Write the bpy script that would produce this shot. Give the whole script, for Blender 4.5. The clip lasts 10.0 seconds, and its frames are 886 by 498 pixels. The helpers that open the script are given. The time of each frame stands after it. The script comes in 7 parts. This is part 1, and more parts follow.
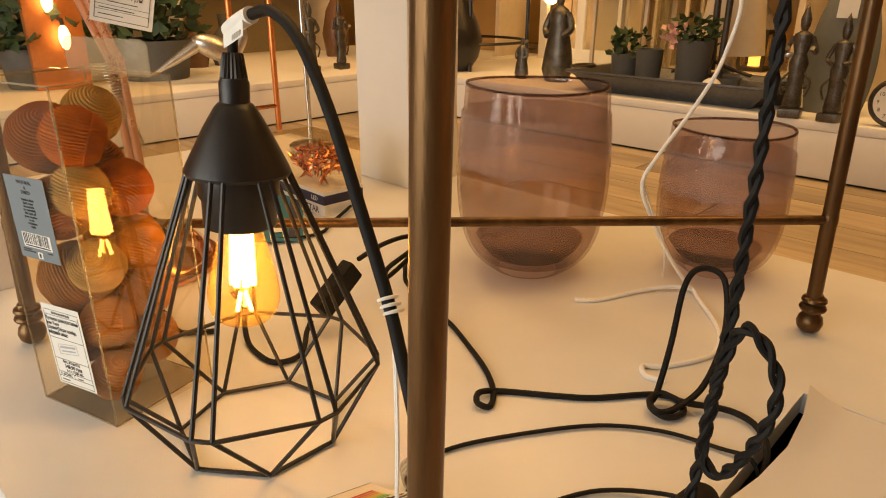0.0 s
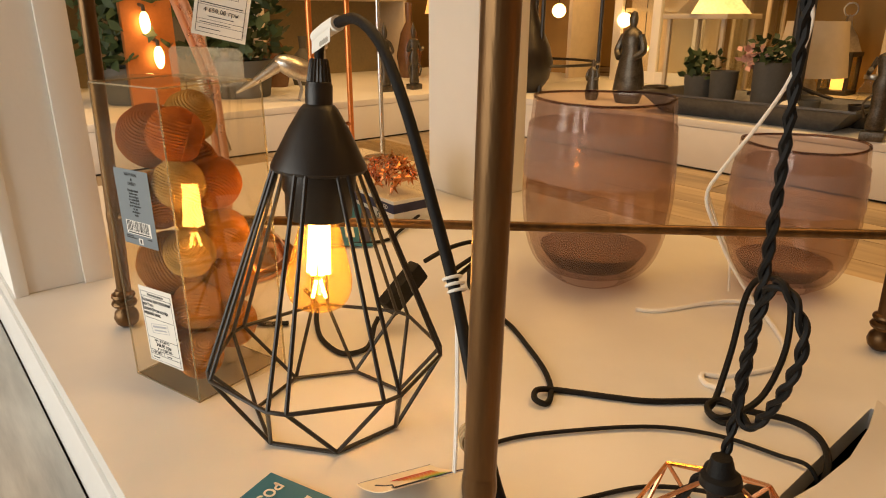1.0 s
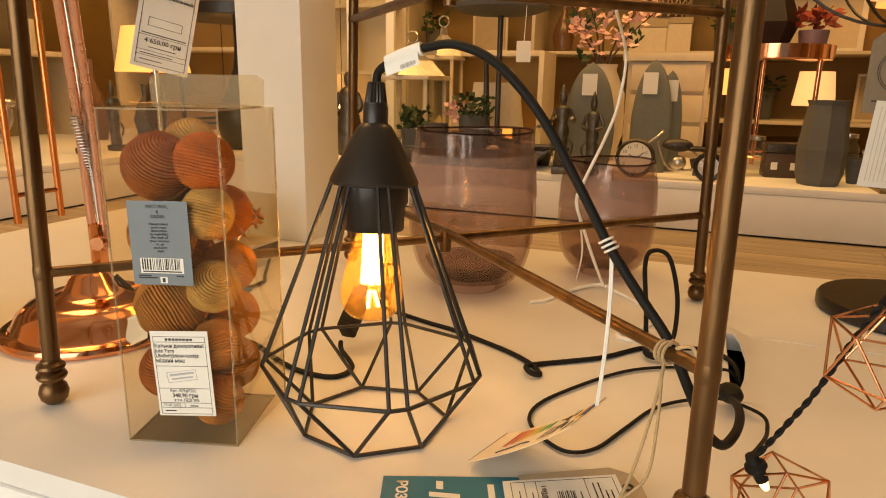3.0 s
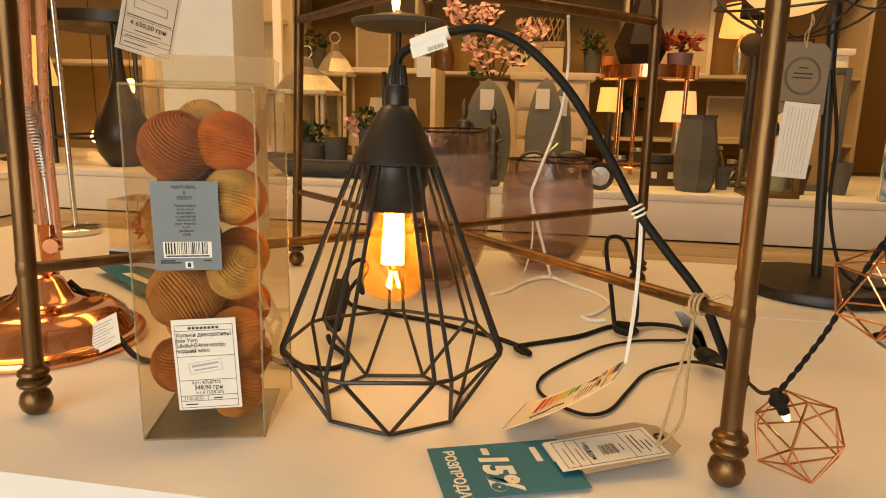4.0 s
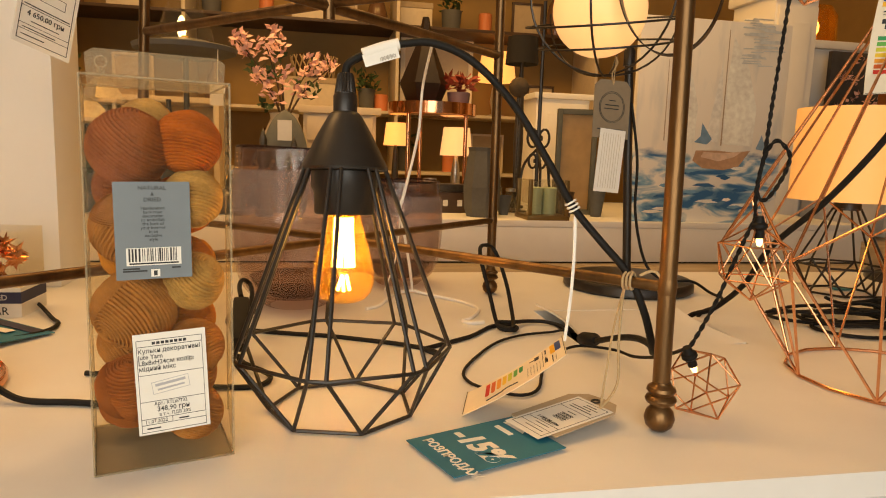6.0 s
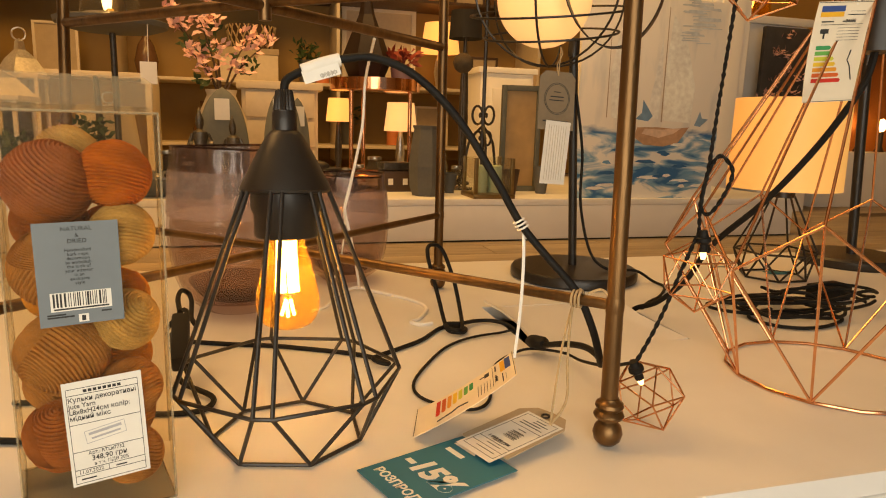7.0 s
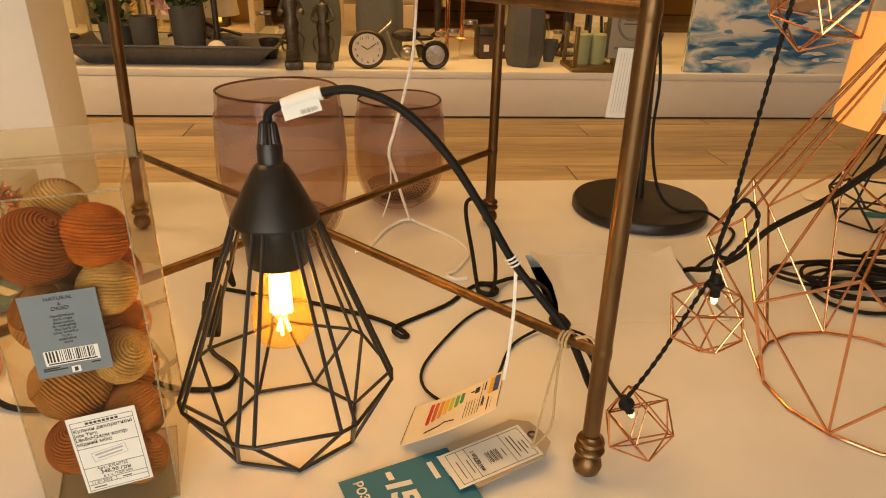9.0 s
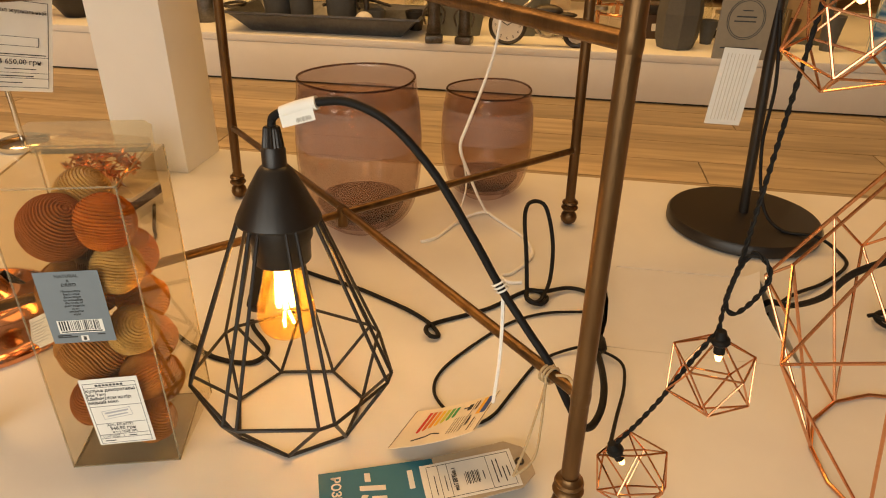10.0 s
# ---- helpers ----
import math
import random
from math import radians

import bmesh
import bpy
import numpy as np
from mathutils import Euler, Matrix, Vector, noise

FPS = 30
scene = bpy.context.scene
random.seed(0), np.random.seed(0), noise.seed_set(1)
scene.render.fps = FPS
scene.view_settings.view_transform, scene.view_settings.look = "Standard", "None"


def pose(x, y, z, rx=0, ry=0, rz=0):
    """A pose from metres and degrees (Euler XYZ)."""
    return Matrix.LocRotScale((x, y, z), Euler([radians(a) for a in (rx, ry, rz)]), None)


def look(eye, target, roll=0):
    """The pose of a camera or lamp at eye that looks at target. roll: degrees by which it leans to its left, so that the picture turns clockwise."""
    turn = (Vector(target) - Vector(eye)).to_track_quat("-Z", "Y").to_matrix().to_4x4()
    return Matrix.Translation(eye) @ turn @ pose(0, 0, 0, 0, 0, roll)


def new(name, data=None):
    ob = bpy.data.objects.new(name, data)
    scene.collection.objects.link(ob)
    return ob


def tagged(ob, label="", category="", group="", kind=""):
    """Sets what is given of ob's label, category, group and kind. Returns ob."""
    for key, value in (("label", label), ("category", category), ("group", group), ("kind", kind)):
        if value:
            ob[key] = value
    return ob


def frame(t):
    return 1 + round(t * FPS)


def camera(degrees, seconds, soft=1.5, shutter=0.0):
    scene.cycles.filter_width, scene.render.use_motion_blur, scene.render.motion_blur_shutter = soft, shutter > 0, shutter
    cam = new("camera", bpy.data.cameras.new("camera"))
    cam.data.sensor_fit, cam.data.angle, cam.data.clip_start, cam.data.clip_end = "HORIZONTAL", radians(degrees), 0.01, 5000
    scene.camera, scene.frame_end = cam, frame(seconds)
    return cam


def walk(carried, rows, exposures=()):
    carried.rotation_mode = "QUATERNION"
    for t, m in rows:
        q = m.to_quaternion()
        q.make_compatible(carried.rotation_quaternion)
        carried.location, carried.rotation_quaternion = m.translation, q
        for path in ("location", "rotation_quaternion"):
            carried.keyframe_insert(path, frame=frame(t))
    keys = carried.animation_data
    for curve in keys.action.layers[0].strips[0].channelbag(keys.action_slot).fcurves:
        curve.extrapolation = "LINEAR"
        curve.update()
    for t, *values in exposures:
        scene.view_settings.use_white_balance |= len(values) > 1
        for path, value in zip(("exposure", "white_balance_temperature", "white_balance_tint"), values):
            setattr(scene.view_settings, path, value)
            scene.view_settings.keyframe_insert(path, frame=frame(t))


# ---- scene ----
cam = camera(67.4, 10.0, soft=1.05)
PATH = [
    (0, (0.372, -0.048, 0.289), (-0.918, 1.296, -0.438), 0.3),
    (0.5, (0.378, -0.063, 0.281), (-1.017, 1.187, -0.421), 0.2),
    (1, (0.393, -0.067, 0.281), (-1.048, 1.15, -0.384), 0.1),
    (1.5, (0.369, -0.095, 0.276), (-1.067, 1.139, -0.368), 0.5),
    (2, (0.324, -0.17, 0.275), (-0.918, 1.269, -0.346), 0.8),
    (2.5, (0.273, -0.231, 0.268), (-0.665, 1.449, -0.279), 0.9),
    (4, (0.124, -0.322, 0.224), (-0.197, 1.61, -0.184), 1.4),
    (4.5, (0.082, -0.334, 0.218), (-0.085, 1.628, -0.129), 1.5),
    (5, (0.049, -0.343, 0.212), (0.026, 1.631, -0.105), 1.5),
    (5.5, (0.019, -0.35, 0.201), (0.196, 1.62, -0.092), 1.8),
    (6, (-0.013, -0.352, 0.197), (0.368, 1.591, -0.08), 1.9),
    (7.5, (-0.007, -0.323, 0.268), (0.538, 1.544, -0.199), 2.0),
    (8, (0.005, -0.315, 0.303), (0.515, 1.526, -0.288), 1.9),
    (8.5, (0.033, -0.308, 0.338), (0.39, 1.521, -0.387), 1.9),
    (9, (0.084, -0.298, 0.373), (0.271, 1.499, -0.484), 1.7),
    (9.5, (0.144, -0.278, 0.392), (0.092, 1.501, -0.52), 1.3),
    (10, (0.201, -0.271, 0.403), (-0.078, 1.465, -0.549), 1.0),
]
walk(cam, [(t, look(eye, target, roll)) for t, eye, target, roll in PATH],
     exposures=[(0, 0.03, 6850, 10), (2, 0.02, 6850, 10), (2.5, 0.03, 7050, 10), (4, 0.03, 7450, 10), (6, 0.03, 7400, 10), (7.5, 0.0, 8100, 10), (8, 0.0, 8100, 10), (9, -0.02, 7550, 10), (10, -0.02, 7150, 10)])

# ---- light ----
world = bpy.data.worlds.new("world")
scene.world = world
world.use_nodes = True
world.node_tree.nodes["Background"].inputs[0].default_value = (0.75, 0.85, 1.0, 1)
world.node_tree.nodes["Background"].inputs[1].default_value = 0.25
WARM = (1.0, 0.575, 0.225)


def area(name, m, sx, sy, power, colour):
    d = bpy.data.lights.new(name, "AREA")
    d.shape, d.size, d.size_y, d.energy, d.color = "RECTANGLE", sx, sy, power, colour
    ob = new(name, d)
    ob.matrix_world = m
    return ob


def bulb_light(name, at, power, colour, radius):
    d = bpy.data.lights.new(name, "POINT")
    d.energy, d.color, d.shadow_soft_size = power, colour, radius
    ob = new(name, d)
    ob.location = at
    return ob


area("ceiling_lamp_window", look((0.3, 0.7, 2.3), (0.25, 0.35, 0)), 0.9, 0.7, 3.0, WARM)
area("ceiling_lamp_shop", look((0.1, 1.7, 2.35), (0.1, 3.0, 0)), 2.6, 0.7, 58, (1.0, 0.55, 0.165))
area("ceiling_lamp_left", look((-1.5, 0.8, 2.35), (-1.9, 0.9, 0)), 0.7, 1.4, 33, WARM)
area("daylight_window", look((-0.45, -1.6, 0.55), (-0.35, 0.6, 0.22)), 1.9, 1.2, 32, (0.95, 0.95, 0.91))
bulb_light("filament_lamp_glow", (0.009, 0.147, 0.122), 0.092, (1.0, 0.46, 0.12), 0.007)

# ---- materials ----
MATS = {}


def mat(name, colour, rough=0.5, metal=0.0, var=0.10, scale=40.0, bump=0.0, bscale=250.0, stretch=(1, 1, 1), coat=0.0, per_piece=0.0, spec=0.5):
    if name in MATS:
        return MATS[name]
    m = bpy.data.materials.new(name)
    m.use_nodes = True
    nt = m.node_tree
    b = nt.nodes["Principled BSDF"]
    tc = nt.nodes.new("ShaderNodeTexCoord")
    mp = nt.nodes.new("ShaderNodeMapping")
    mp.inputs["Scale"].default_value = stretch
    nt.links.new(tc.outputs["Object"], mp.inputs[0])
    big = nt.nodes.new("ShaderNodeTexNoise")
    big.inputs["Scale"].default_value = scale * 0.22
    big.inputs["Detail"].default_value = 3
    fine = nt.nodes.new("ShaderNodeTexNoise")
    fine.inputs["Scale"].default_value = scale * 2.0
    fine.inputs["Detail"].default_value = 4
    for n in (big, fine):
        nt.links.new(mp.outputs[0], n.inputs["Vector"])
    add = nt.nodes.new("ShaderNodeMath")
    add.operation = "MULTIPLY_ADD"
    add.inputs[1].default_value = 0.5
    nt.links.new(big.outputs[0], add.inputs[0])
    half = nt.nodes.new("ShaderNodeMath")
    half.operation = "MULTIPLY"
    half.inputs[1].default_value = 0.5
    nt.links.new(fine.outputs[0], half.inputs[0])
    nt.links.new(half.outputs[0], add.inputs[2])
    ramp = nt.nodes.new("ShaderNodeValToRGB")
    ramp.color_ramp.elements[0].position, ramp.color_ramp.elements[1].position = 0.3, 0.7
    ramp.color_ramp.elements[0].color = (*[c * (1 - var) for c in colour], 1)
    ramp.color_ramp.elements[1].color = (*[min(1, c * (1 + var)) for c in colour], 1)
    nt.links.new(add.outputs[0], ramp.inputs[0])
    out = ramp.outputs[0]
    if per_piece:
        info = nt.nodes.new("ShaderNodeObjectInfo")
        rng = nt.nodes.new("ShaderNodeMapRange")
        rng.inputs[3].default_value, rng.inputs[4].default_value = 1 - per_piece, 1 + per_piece
        nt.links.new(info.outputs["Random"], rng.inputs[0])
        mul = nt.nodes.new("ShaderNodeVectorMath")
        mul.operation = "SCALE"
        nt.links.new(out, mul.inputs[0])
        nt.links.new(rng.outputs[0], mul.inputs["Scale"])
        out = mul.outputs[0]
    nt.links.new(out, b.inputs["Base Color"])
    rr = nt.nodes.new("ShaderNodeMapRange")
    rr.inputs[3].default_value, rr.inputs[4].default_value = max(0.02, rough * 0.8), min(1, rough * 1.2)
    nt.links.new(add.outputs[0], rr.inputs[0])
    nt.links.new(rr.outputs[0], b.inputs["Roughness"])
    b.inputs["Metallic"].default_value = metal
    b.inputs["Coat Weight"].default_value = coat
    b.inputs["Specular IOR Level"].default_value = spec
    if bump:
        bn = nt.nodes.new("ShaderNodeTexNoise")
        bn.inputs["Scale"].default_value = bscale
        bn.inputs["Detail"].default_value = 3
        nt.links.new(mp.outputs[0], bn.inputs["Vector"])
        bp = nt.nodes.new("ShaderNodeBump")
        bp.inputs["Strength"].default_value = bump
        bp.inputs["Distance"].default_value = 0.001
        nt.links.new(bn.outputs[0], bp.inputs["Height"])
        nt.links.new(bp.outputs[0], b.inputs["Normal"])
    MATS[name] = m
    return m


def glow(name, colour, strength):
    if name in MATS:
        return MATS[name]
    m = bpy.data.materials.new(name)
    m.use_nodes = True
    b = m.node_tree.nodes["Principled BSDF"]
    b.inputs["Base Color"].default_value = (*[min(1, c) for c in colour], 1)
    b.inputs["Emission Color"].default_value = (*colour, 1)
    b.inputs["Emission Strength"].default_value = strength
    MATS[name] = m
    return m


def clear(name, tint, haze=(0.8, 0.7, 0.6), haze_part=0.05, rough=0.04, ior=1.45, bump=0.0, bscale=60.0, gloss=0.012, milky=False):
    """Thin clear sheet: lets light through, tinted, with gloss by angle and a little haze."""
    if name in MATS:
        return MATS[name]
    m = bpy.data.materials.new(name)
    m.use_nodes = True
    nt = m.node_tree
    nt.nodes.remove(nt.nodes["Principled BSDF"])
    outn = nt.nodes["Material Output"]
    tr = nt.nodes.new("ShaderNodeBsdfTransparent")
    tr.inputs[0].default_value = (*tint, 1)
    df = nt.nodes.new("ShaderNodeBsdfTranslucent" if milky else "ShaderNodeBsdfDiffuse")
    df.inputs[0].default_value = (*haze, 1)
    gl = nt.nodes.new("ShaderNodeBsdfGlossy")
    gl.inputs["Roughness"].default_value = rough
    fr = nt.nodes.new("ShaderNodeLayerWeight")
    fr.inputs["Blend"].default_value = 0.5
    pw = nt.nodes.new("ShaderNodeMath")
    pw.operation = "POWER"
    pw.inputs[1].default_value = 4.0
    nt.links.new(fr.outputs["Facing"], pw.inputs[0])
    sc = nt.nodes.new("ShaderNodeMath")
    sc.operation = "MULTIPLY_ADD"
    sc.inputs[1].default_value, sc.inputs[2].default_value = 0.45, gloss * (ior - 1) ** 2
    nt.links.new(pw.outputs[0], sc.inputs[0])
    m1 = nt.nodes.new("ShaderNodeMixShader")
    m1.inputs[0].default_value = haze_part
    m2 = nt.nodes.new("ShaderNodeMixShader")
    nt.links.new(tr.outputs[0], m1.inputs[1])
    nt.links.new(df.outputs[0], m1.inputs[2])
    nt.links.new(sc.outputs[0], m2.inputs[0])
    nt.links.new(m1.outputs[0], m2.inputs[1])
    nt.links.new(gl.outputs[0], m2.inputs[2])
    nt.links.new(m2.outputs[0], outn.inputs[0])
    if bump:
        tc = nt.nodes.new("ShaderNodeTexCoord")
        bn = nt.nodes.new("ShaderNodeTexNoise")
        bn.inputs["Scale"].default_value = bscale
        nt.links.new(tc.outputs["Object"], bn.inputs["Vector"])
        bp = nt.nodes.new("ShaderNodeBump")
        bp.inputs["Strength"].default_value = bump
        bp.inputs["Distance"].default_value = 0.002
        nt.links.new(bn.outputs[0], bp.inputs["Height"])
        nt.links.new(bp.outputs[0], gl.inputs["Normal"])
        nt.links.new(bp.outputs[0], fr.inputs["Normal"])
    MATS[name] = m
    return m


WHITE = mat("white_lacquered_board", (0.80, 0.79, 0.76), 0.42, var=0.035, scale=9, bump=0.06, bscale=300)
PLATFORM = mat("platform_laminate", (0.73, 0.71, 0.67), 0.40, var=0.05, scale=9, bump=0.06, bscale=300)
PAINT = mat("white_wall_paint", (0.86, 0.84, 0.79), 0.7, var=0.04, scale=6, bump=0.15, bscale=180)
BEIGE = mat("warm_beige_wall", (0.47, 0.29, 0.095), 0.8, var=0.10, scale=4, bump=0.1)
BLACK = mat("black_powder_coat", (0.017, 0.013, 0.010), 0.36, spec=0.45, var=0.2, scale=60, bump=0.12, bscale=1400)
CABLE = mat("black_cable", (0.009, 0.008, 0.007), 0.6, spec=0.2, var=0.2, scale=80, bump=0.2, bscale=1800)
BRONZE = mat("aged_copper_tube", (0.135, 0.072, 0.028), 0.34, metal=0.80, var=0.60, scale=46, bump=0.25, bscale=420, stretch=(1, 1, 0.15))
COPPER = mat("polished_copper", (0.72, 0.33, 0.17), 0.12, metal=1.0, var=0.06, scale=20)
WIRE = mat("copper_wire", (0.74, 0.36, 0.19), 0.20, metal=1.0, var=0.25, scale=60)
PAPER = mat("white_paper", (0.78, 0.75, 0.68), 0.75, var=0.04, scale=40, bump=0.1, bscale=700)
TAGPAPER = mat("cream_tag_paper", (0.78, 0.69, 0.53), 0.75, var=0.05, scale=40, bump=0.1, bscale=700)
INK = mat("black_ink", (0.03, 0.03, 0.03), 0.7, var=0.1)
KRAFT = mat("kraft_card", (0.42, 0.33, 0.22), 0.85, var=0.12, scale=90, bump=0.2, bscale=900)
TWINE = mat("jute_twine", (0.45, 0.32, 0.17), 0.95, var=0.25, scale=300, bump=0.5, bscale=1500)
TEAL = mat("teal_card", (0.010, 0.150, 0.235), 0.5, var=0.06, scale=30)
GREYCARD = mat("grey_card", (0.17, 0.20, 0.22), 0.6, var=0.05, scale=40)
WHITECORD = mat("white_cord", (0.82, 0.79, 0.73), 0.6, var=0.05)
DARKMETAL = mat("dark_patinated_metal", (0.07, 0.06, 0.05), 0.45, metal=0.6, var=0.4, scale=50, bump=0.3, bscale=200)
SILVER = mat("tarnished_silver", (0.55, 0.52, 0.47), 0.3, metal=0.9, var=0.3, scale=60)
STONE = mat("grey_stoneware", (0.10, 0.10, 0.095), 0.75, var=0.15, scale=50, bump=0.3, bscale=300)
CREAM = mat("cream_painted_wood", (0.62, 0.53, 0.40), 0.6, var=0.08, scale=20, bump=0.15)
BROWNWOOD = mat("dark_brown_wood", (0.060, 0.032, 0.017), 0.55, var=0.3, scale=25, stretch=(1, 6, 6), bump=0.2)
LEAF = mat("green_leaf", (0.035, 0.065, 0.020), 0.6, var=0.35, scale=60)
PINK = mat("pink_blossom", (0.82, 0.50, 0.44), 0.75, var=0.2, scale=60)
# Near black for dark boards; also painted shade in the gap under the benches.
DARK = mat("dark_board_and_gap_shade", (0.02, 0.018, 0.016), 0.8, var=0.2)
TWIG = mat("brown_twig", (0.10, 0.06, 0.035), 0.8, var=0.3, scale=80)
PLASTIC = clear("clear_plastic", (0.975, 0.945, 0.88), (0.75, 0.62, 0.42), 0.012, 0.04, 1.42)
SIDEPLASTIC = clear("clear_plastic_side", (0.975, 0.945, 0.88), (0.75, 0.62, 0.42), 0.012, 0.006, 1.42, gloss=0.40)
PANE = clear("clear_pane", (0.96, 0.96, 0.93), (0.8, 0.75, 0.65), 0.02, 0.02, 1.45)
VASEGLASS = clear("smoky_mauve_glass", (0.85, 0.78, 0.745), (0.44, 0.33, 0.29), 0.045, 0.03, 1.6, gloss=0.10, bump=0.25, bscale=90)
FROST = clear("pressed_frosted_glass", (0.95, 0.90, 0.88), (0.80, 0.68, 0.64), 0.10, 0.25, 1.5, bump=0.6, bscale=300)
VASERIM = clear("dark_mauve_glass", (0.50, 0.40, 0.38), (0.20, 0.14, 0.13), 0.06, 0.05, 1.5)
AMBER = clear("amber_bulb_glass", (1.0, 0.83, 0.50), (1.0, 0.56, 0.14), 0.078, 0.02, 1.45, gloss=0.10, milky=True)
SHADEGLOW = glow("lit_fabric_shade", (1.0, 0.50, 0.14), 0.9)
BULBGLOW = glow("lit_bulb", (1.0, 0.55, 0.18), 10.0)
BRASS = mat("brass_frame", (0.25, 0.17, 0.07), 0.35, metal=0.8, var=0.2)
ORANGEPANEL = mat("orange_copper_panel", (0.55, 0.20, 0.06), 0.4, metal=0.4)
FILAMENT = glow("lit_filament", (1.0, 0.60, 0.20), 27.0)


# ---- mesh helpers ----
def thing(name, at=(0, 0, 0), label="", category="", group="", rz=0.0, kind=""):
    ob = new(name)
    ob.empty_display_size = 0.02
    ob.matrix_basis = pose(*at, 0, 0, rz)
    return tagged(ob, label, category, group, kind)


def part(name, bm, material, parent=None, label="", smooth=True, m=None):
    bmesh.ops.recalc_face_normals(bm, faces=bm.faces)
    me = bpy.data.meshes.new(name)
    bm.to_mesh(me)
    bm.free()
    me.materials.append(material)
    if smooth:
        me.polygons.foreach_set("use_smooth", [True] * len(me.polygons))
        me.set_sharp_from_angle(angle=radians(38))
    ob = new(name, me)
    ob.parent = parent
    if m is not None:
        ob.matrix_basis = m
    return tagged(ob, label)


def spline(pts, k=8, closed=False):
    pts = [Vector(p) for p in pts]
    n = len(pts)
    out = []
    for i in range(n if closed else n - 1):
        g = (lambda j: pts[j % n]) if closed else (lambda j: pts[min(max(j, 0), n - 1)])
        a, b, c, d = g(i - 1), g(i), g(i + 1), g(i + 2)
        for s in range(k):
            t = s / k
            out.append(0.5 * (2 * b + (c - a) * t + (2 * a - 5 * b + 4 * c - d) * t * t + (3 * b - a - 3 * c + d) * t ** 3))
    if not closed:
        out.append(pts[-1])
    return out


def tube(bm, pts, r, n=8, closed=False):
    pts = [Vector(p) for p in pts]
    k = len(pts)
    rings, up = [], None
    for i, p in enumerate(pts):
        a = pts[(i - 1) % k] if (closed or i) else p
        b = pts[(i + 1) % k] if (closed or i < k - 1) else p
        d = (b - a).normalized()
        if up is None:
            up = d.orthogonal().normalized()
        up = (up - d * up.dot(d))
        up = up.normalized() if up.length > 1e-6 else d.orthogonal().normalized()
        side = d.cross(up)
        rad = r[i] if isinstance(r, (list, tuple)) else r
        rings.append([bm.verts.new(p + rad * (math.cos(2 * math.pi * j / n) * up + math.sin(2 * math.pi * j / n) * side)) for j in range(n)])
    for i in range(k if closed else k - 1):
        A, B = rings[i], rings[(i + 1) % k]
        for j in range(n):
            bm.faces.new((A[j], A[(j + 1) % n], B[(j + 1) % n], B[j]))
    if not closed:
        bm.faces.new(rings[0][::-1])
        bm.faces.new(rings[-1])
    return bm


def lathe(bm, prof, n=32, at=(0, 0, 0), squash=(1, 1), closed=False):
    rings = []
    for r, z in prof:
        if r < 1e-6:
            rings.append([bm.verts.new((at[0], at[1], at[2] + z))])
        else:
            rings.append([bm.verts.new((at[0] + squash[0] * r * math.cos(2 * math.pi * j / n), at[1] + squash[1] * r * math.sin(2 * math.pi * j / n), at[2] + z)) for j in range(n)])
    pairs = list(zip(rings, rings[1:])) + ([(rings[-1], rings[0])] if closed else [])
    for A, B in pairs:
        for j in range(n):
            q = (j + 1) % n
            if len(A) == 1 and len(B) == 1:
                continue
            if len(A) == 1:
                bm.faces.new((A[0], B[q], B[j]))
            elif len(B) == 1:
                bm.faces.new((A[j], A[q], B[0]))
            else:
                bm.faces.new((A[j], A[q], B[q], B[j]))
    return bm


def block(bm, sx, sy, sz, m=None, bevel=0.0):
    """Box with its base at z = 0, centred in x and y."""
    r = bmesh.ops.create_cube(bm, size=1.0, matrix=(m or Matrix()) @ Matrix.Translation((0, 0, sz / 2)) @ Matrix.Diagonal((sx, sy, sz, 1)))
    if bevel:
        edges = list({e for v in r["verts"] for e in v.link_edges})
        bmesh.ops.bevel(bm, geom=edges, offset=bevel, segments=2, affect="EDGES", profile=0.6)
    return bm


def span(bm, x0, x1, y0, y1, z0, z1, bevel=0.0):
    return block(bm, x1 - x0, y1 - y0, z1 - z0, Matrix.Translation(((x0 + x1) / 2, (y0 + y1) / 2, z0)), bevel)


def ball(bm, r, at=(0, 0, 0), n=16, scale=(1, 1, 1), rot=(0, 0, 0)):
    bmesh.ops.create_uvsphere(bm, u_segments=n, v_segments=max(6, n * 2 // 3), radius=r, matrix=pose(*at, *rot) @ Matrix.Diagonal((*scale, 1)))
    return bm


def write(words, size, material, parent, m, align="LEFT", name="lettering", bold=0.0, slant=0.0):
    cu = bpy.data.curves.new(name, "FONT")
    cu.body, cu.size, cu.align_x, cu.extrude, cu.resolution_u = words, size, align, 0.00012, 2
    cu.offset, cu.shear = bold * size, slant
    tmp = bpy.data.objects.new("tmp", cu)
    scene.collection.objects.link(tmp)
    bpy.context.view_layer.update()
    me = bpy.data.meshes.new_from_object(tmp.evaluated_get(bpy.context.evaluated_depsgraph_get()))
    bpy.data.objects.remove(tmp)
    bpy.data.curves.remove(cu)
    me.name = name
    me.materials.clear()
    me.materials.append(material)
    ob = new(name, me)
    ob.parent = parent
    ob.matrix_basis = m
    return ob


def bars(rects, material, parent, m=None, name="label_print"):
    """Flat strips of print, each (x, y, width, height) in the plane of the label."""
    bm = bmesh.new()
    for x, y, w, h in rects:
        block(bm, w, h, 0.00022, Matrix.Translation((x + w / 2, y + h / 2, 0)))
    return part(name, bm, material, parent, smooth=False, m=m)


def frame_rects(x, y, w, h, t):
    return [(x, y, w, t), (x, y + h - t, w, t), (x, y, t, h), (x + w - t, y, t, h)]


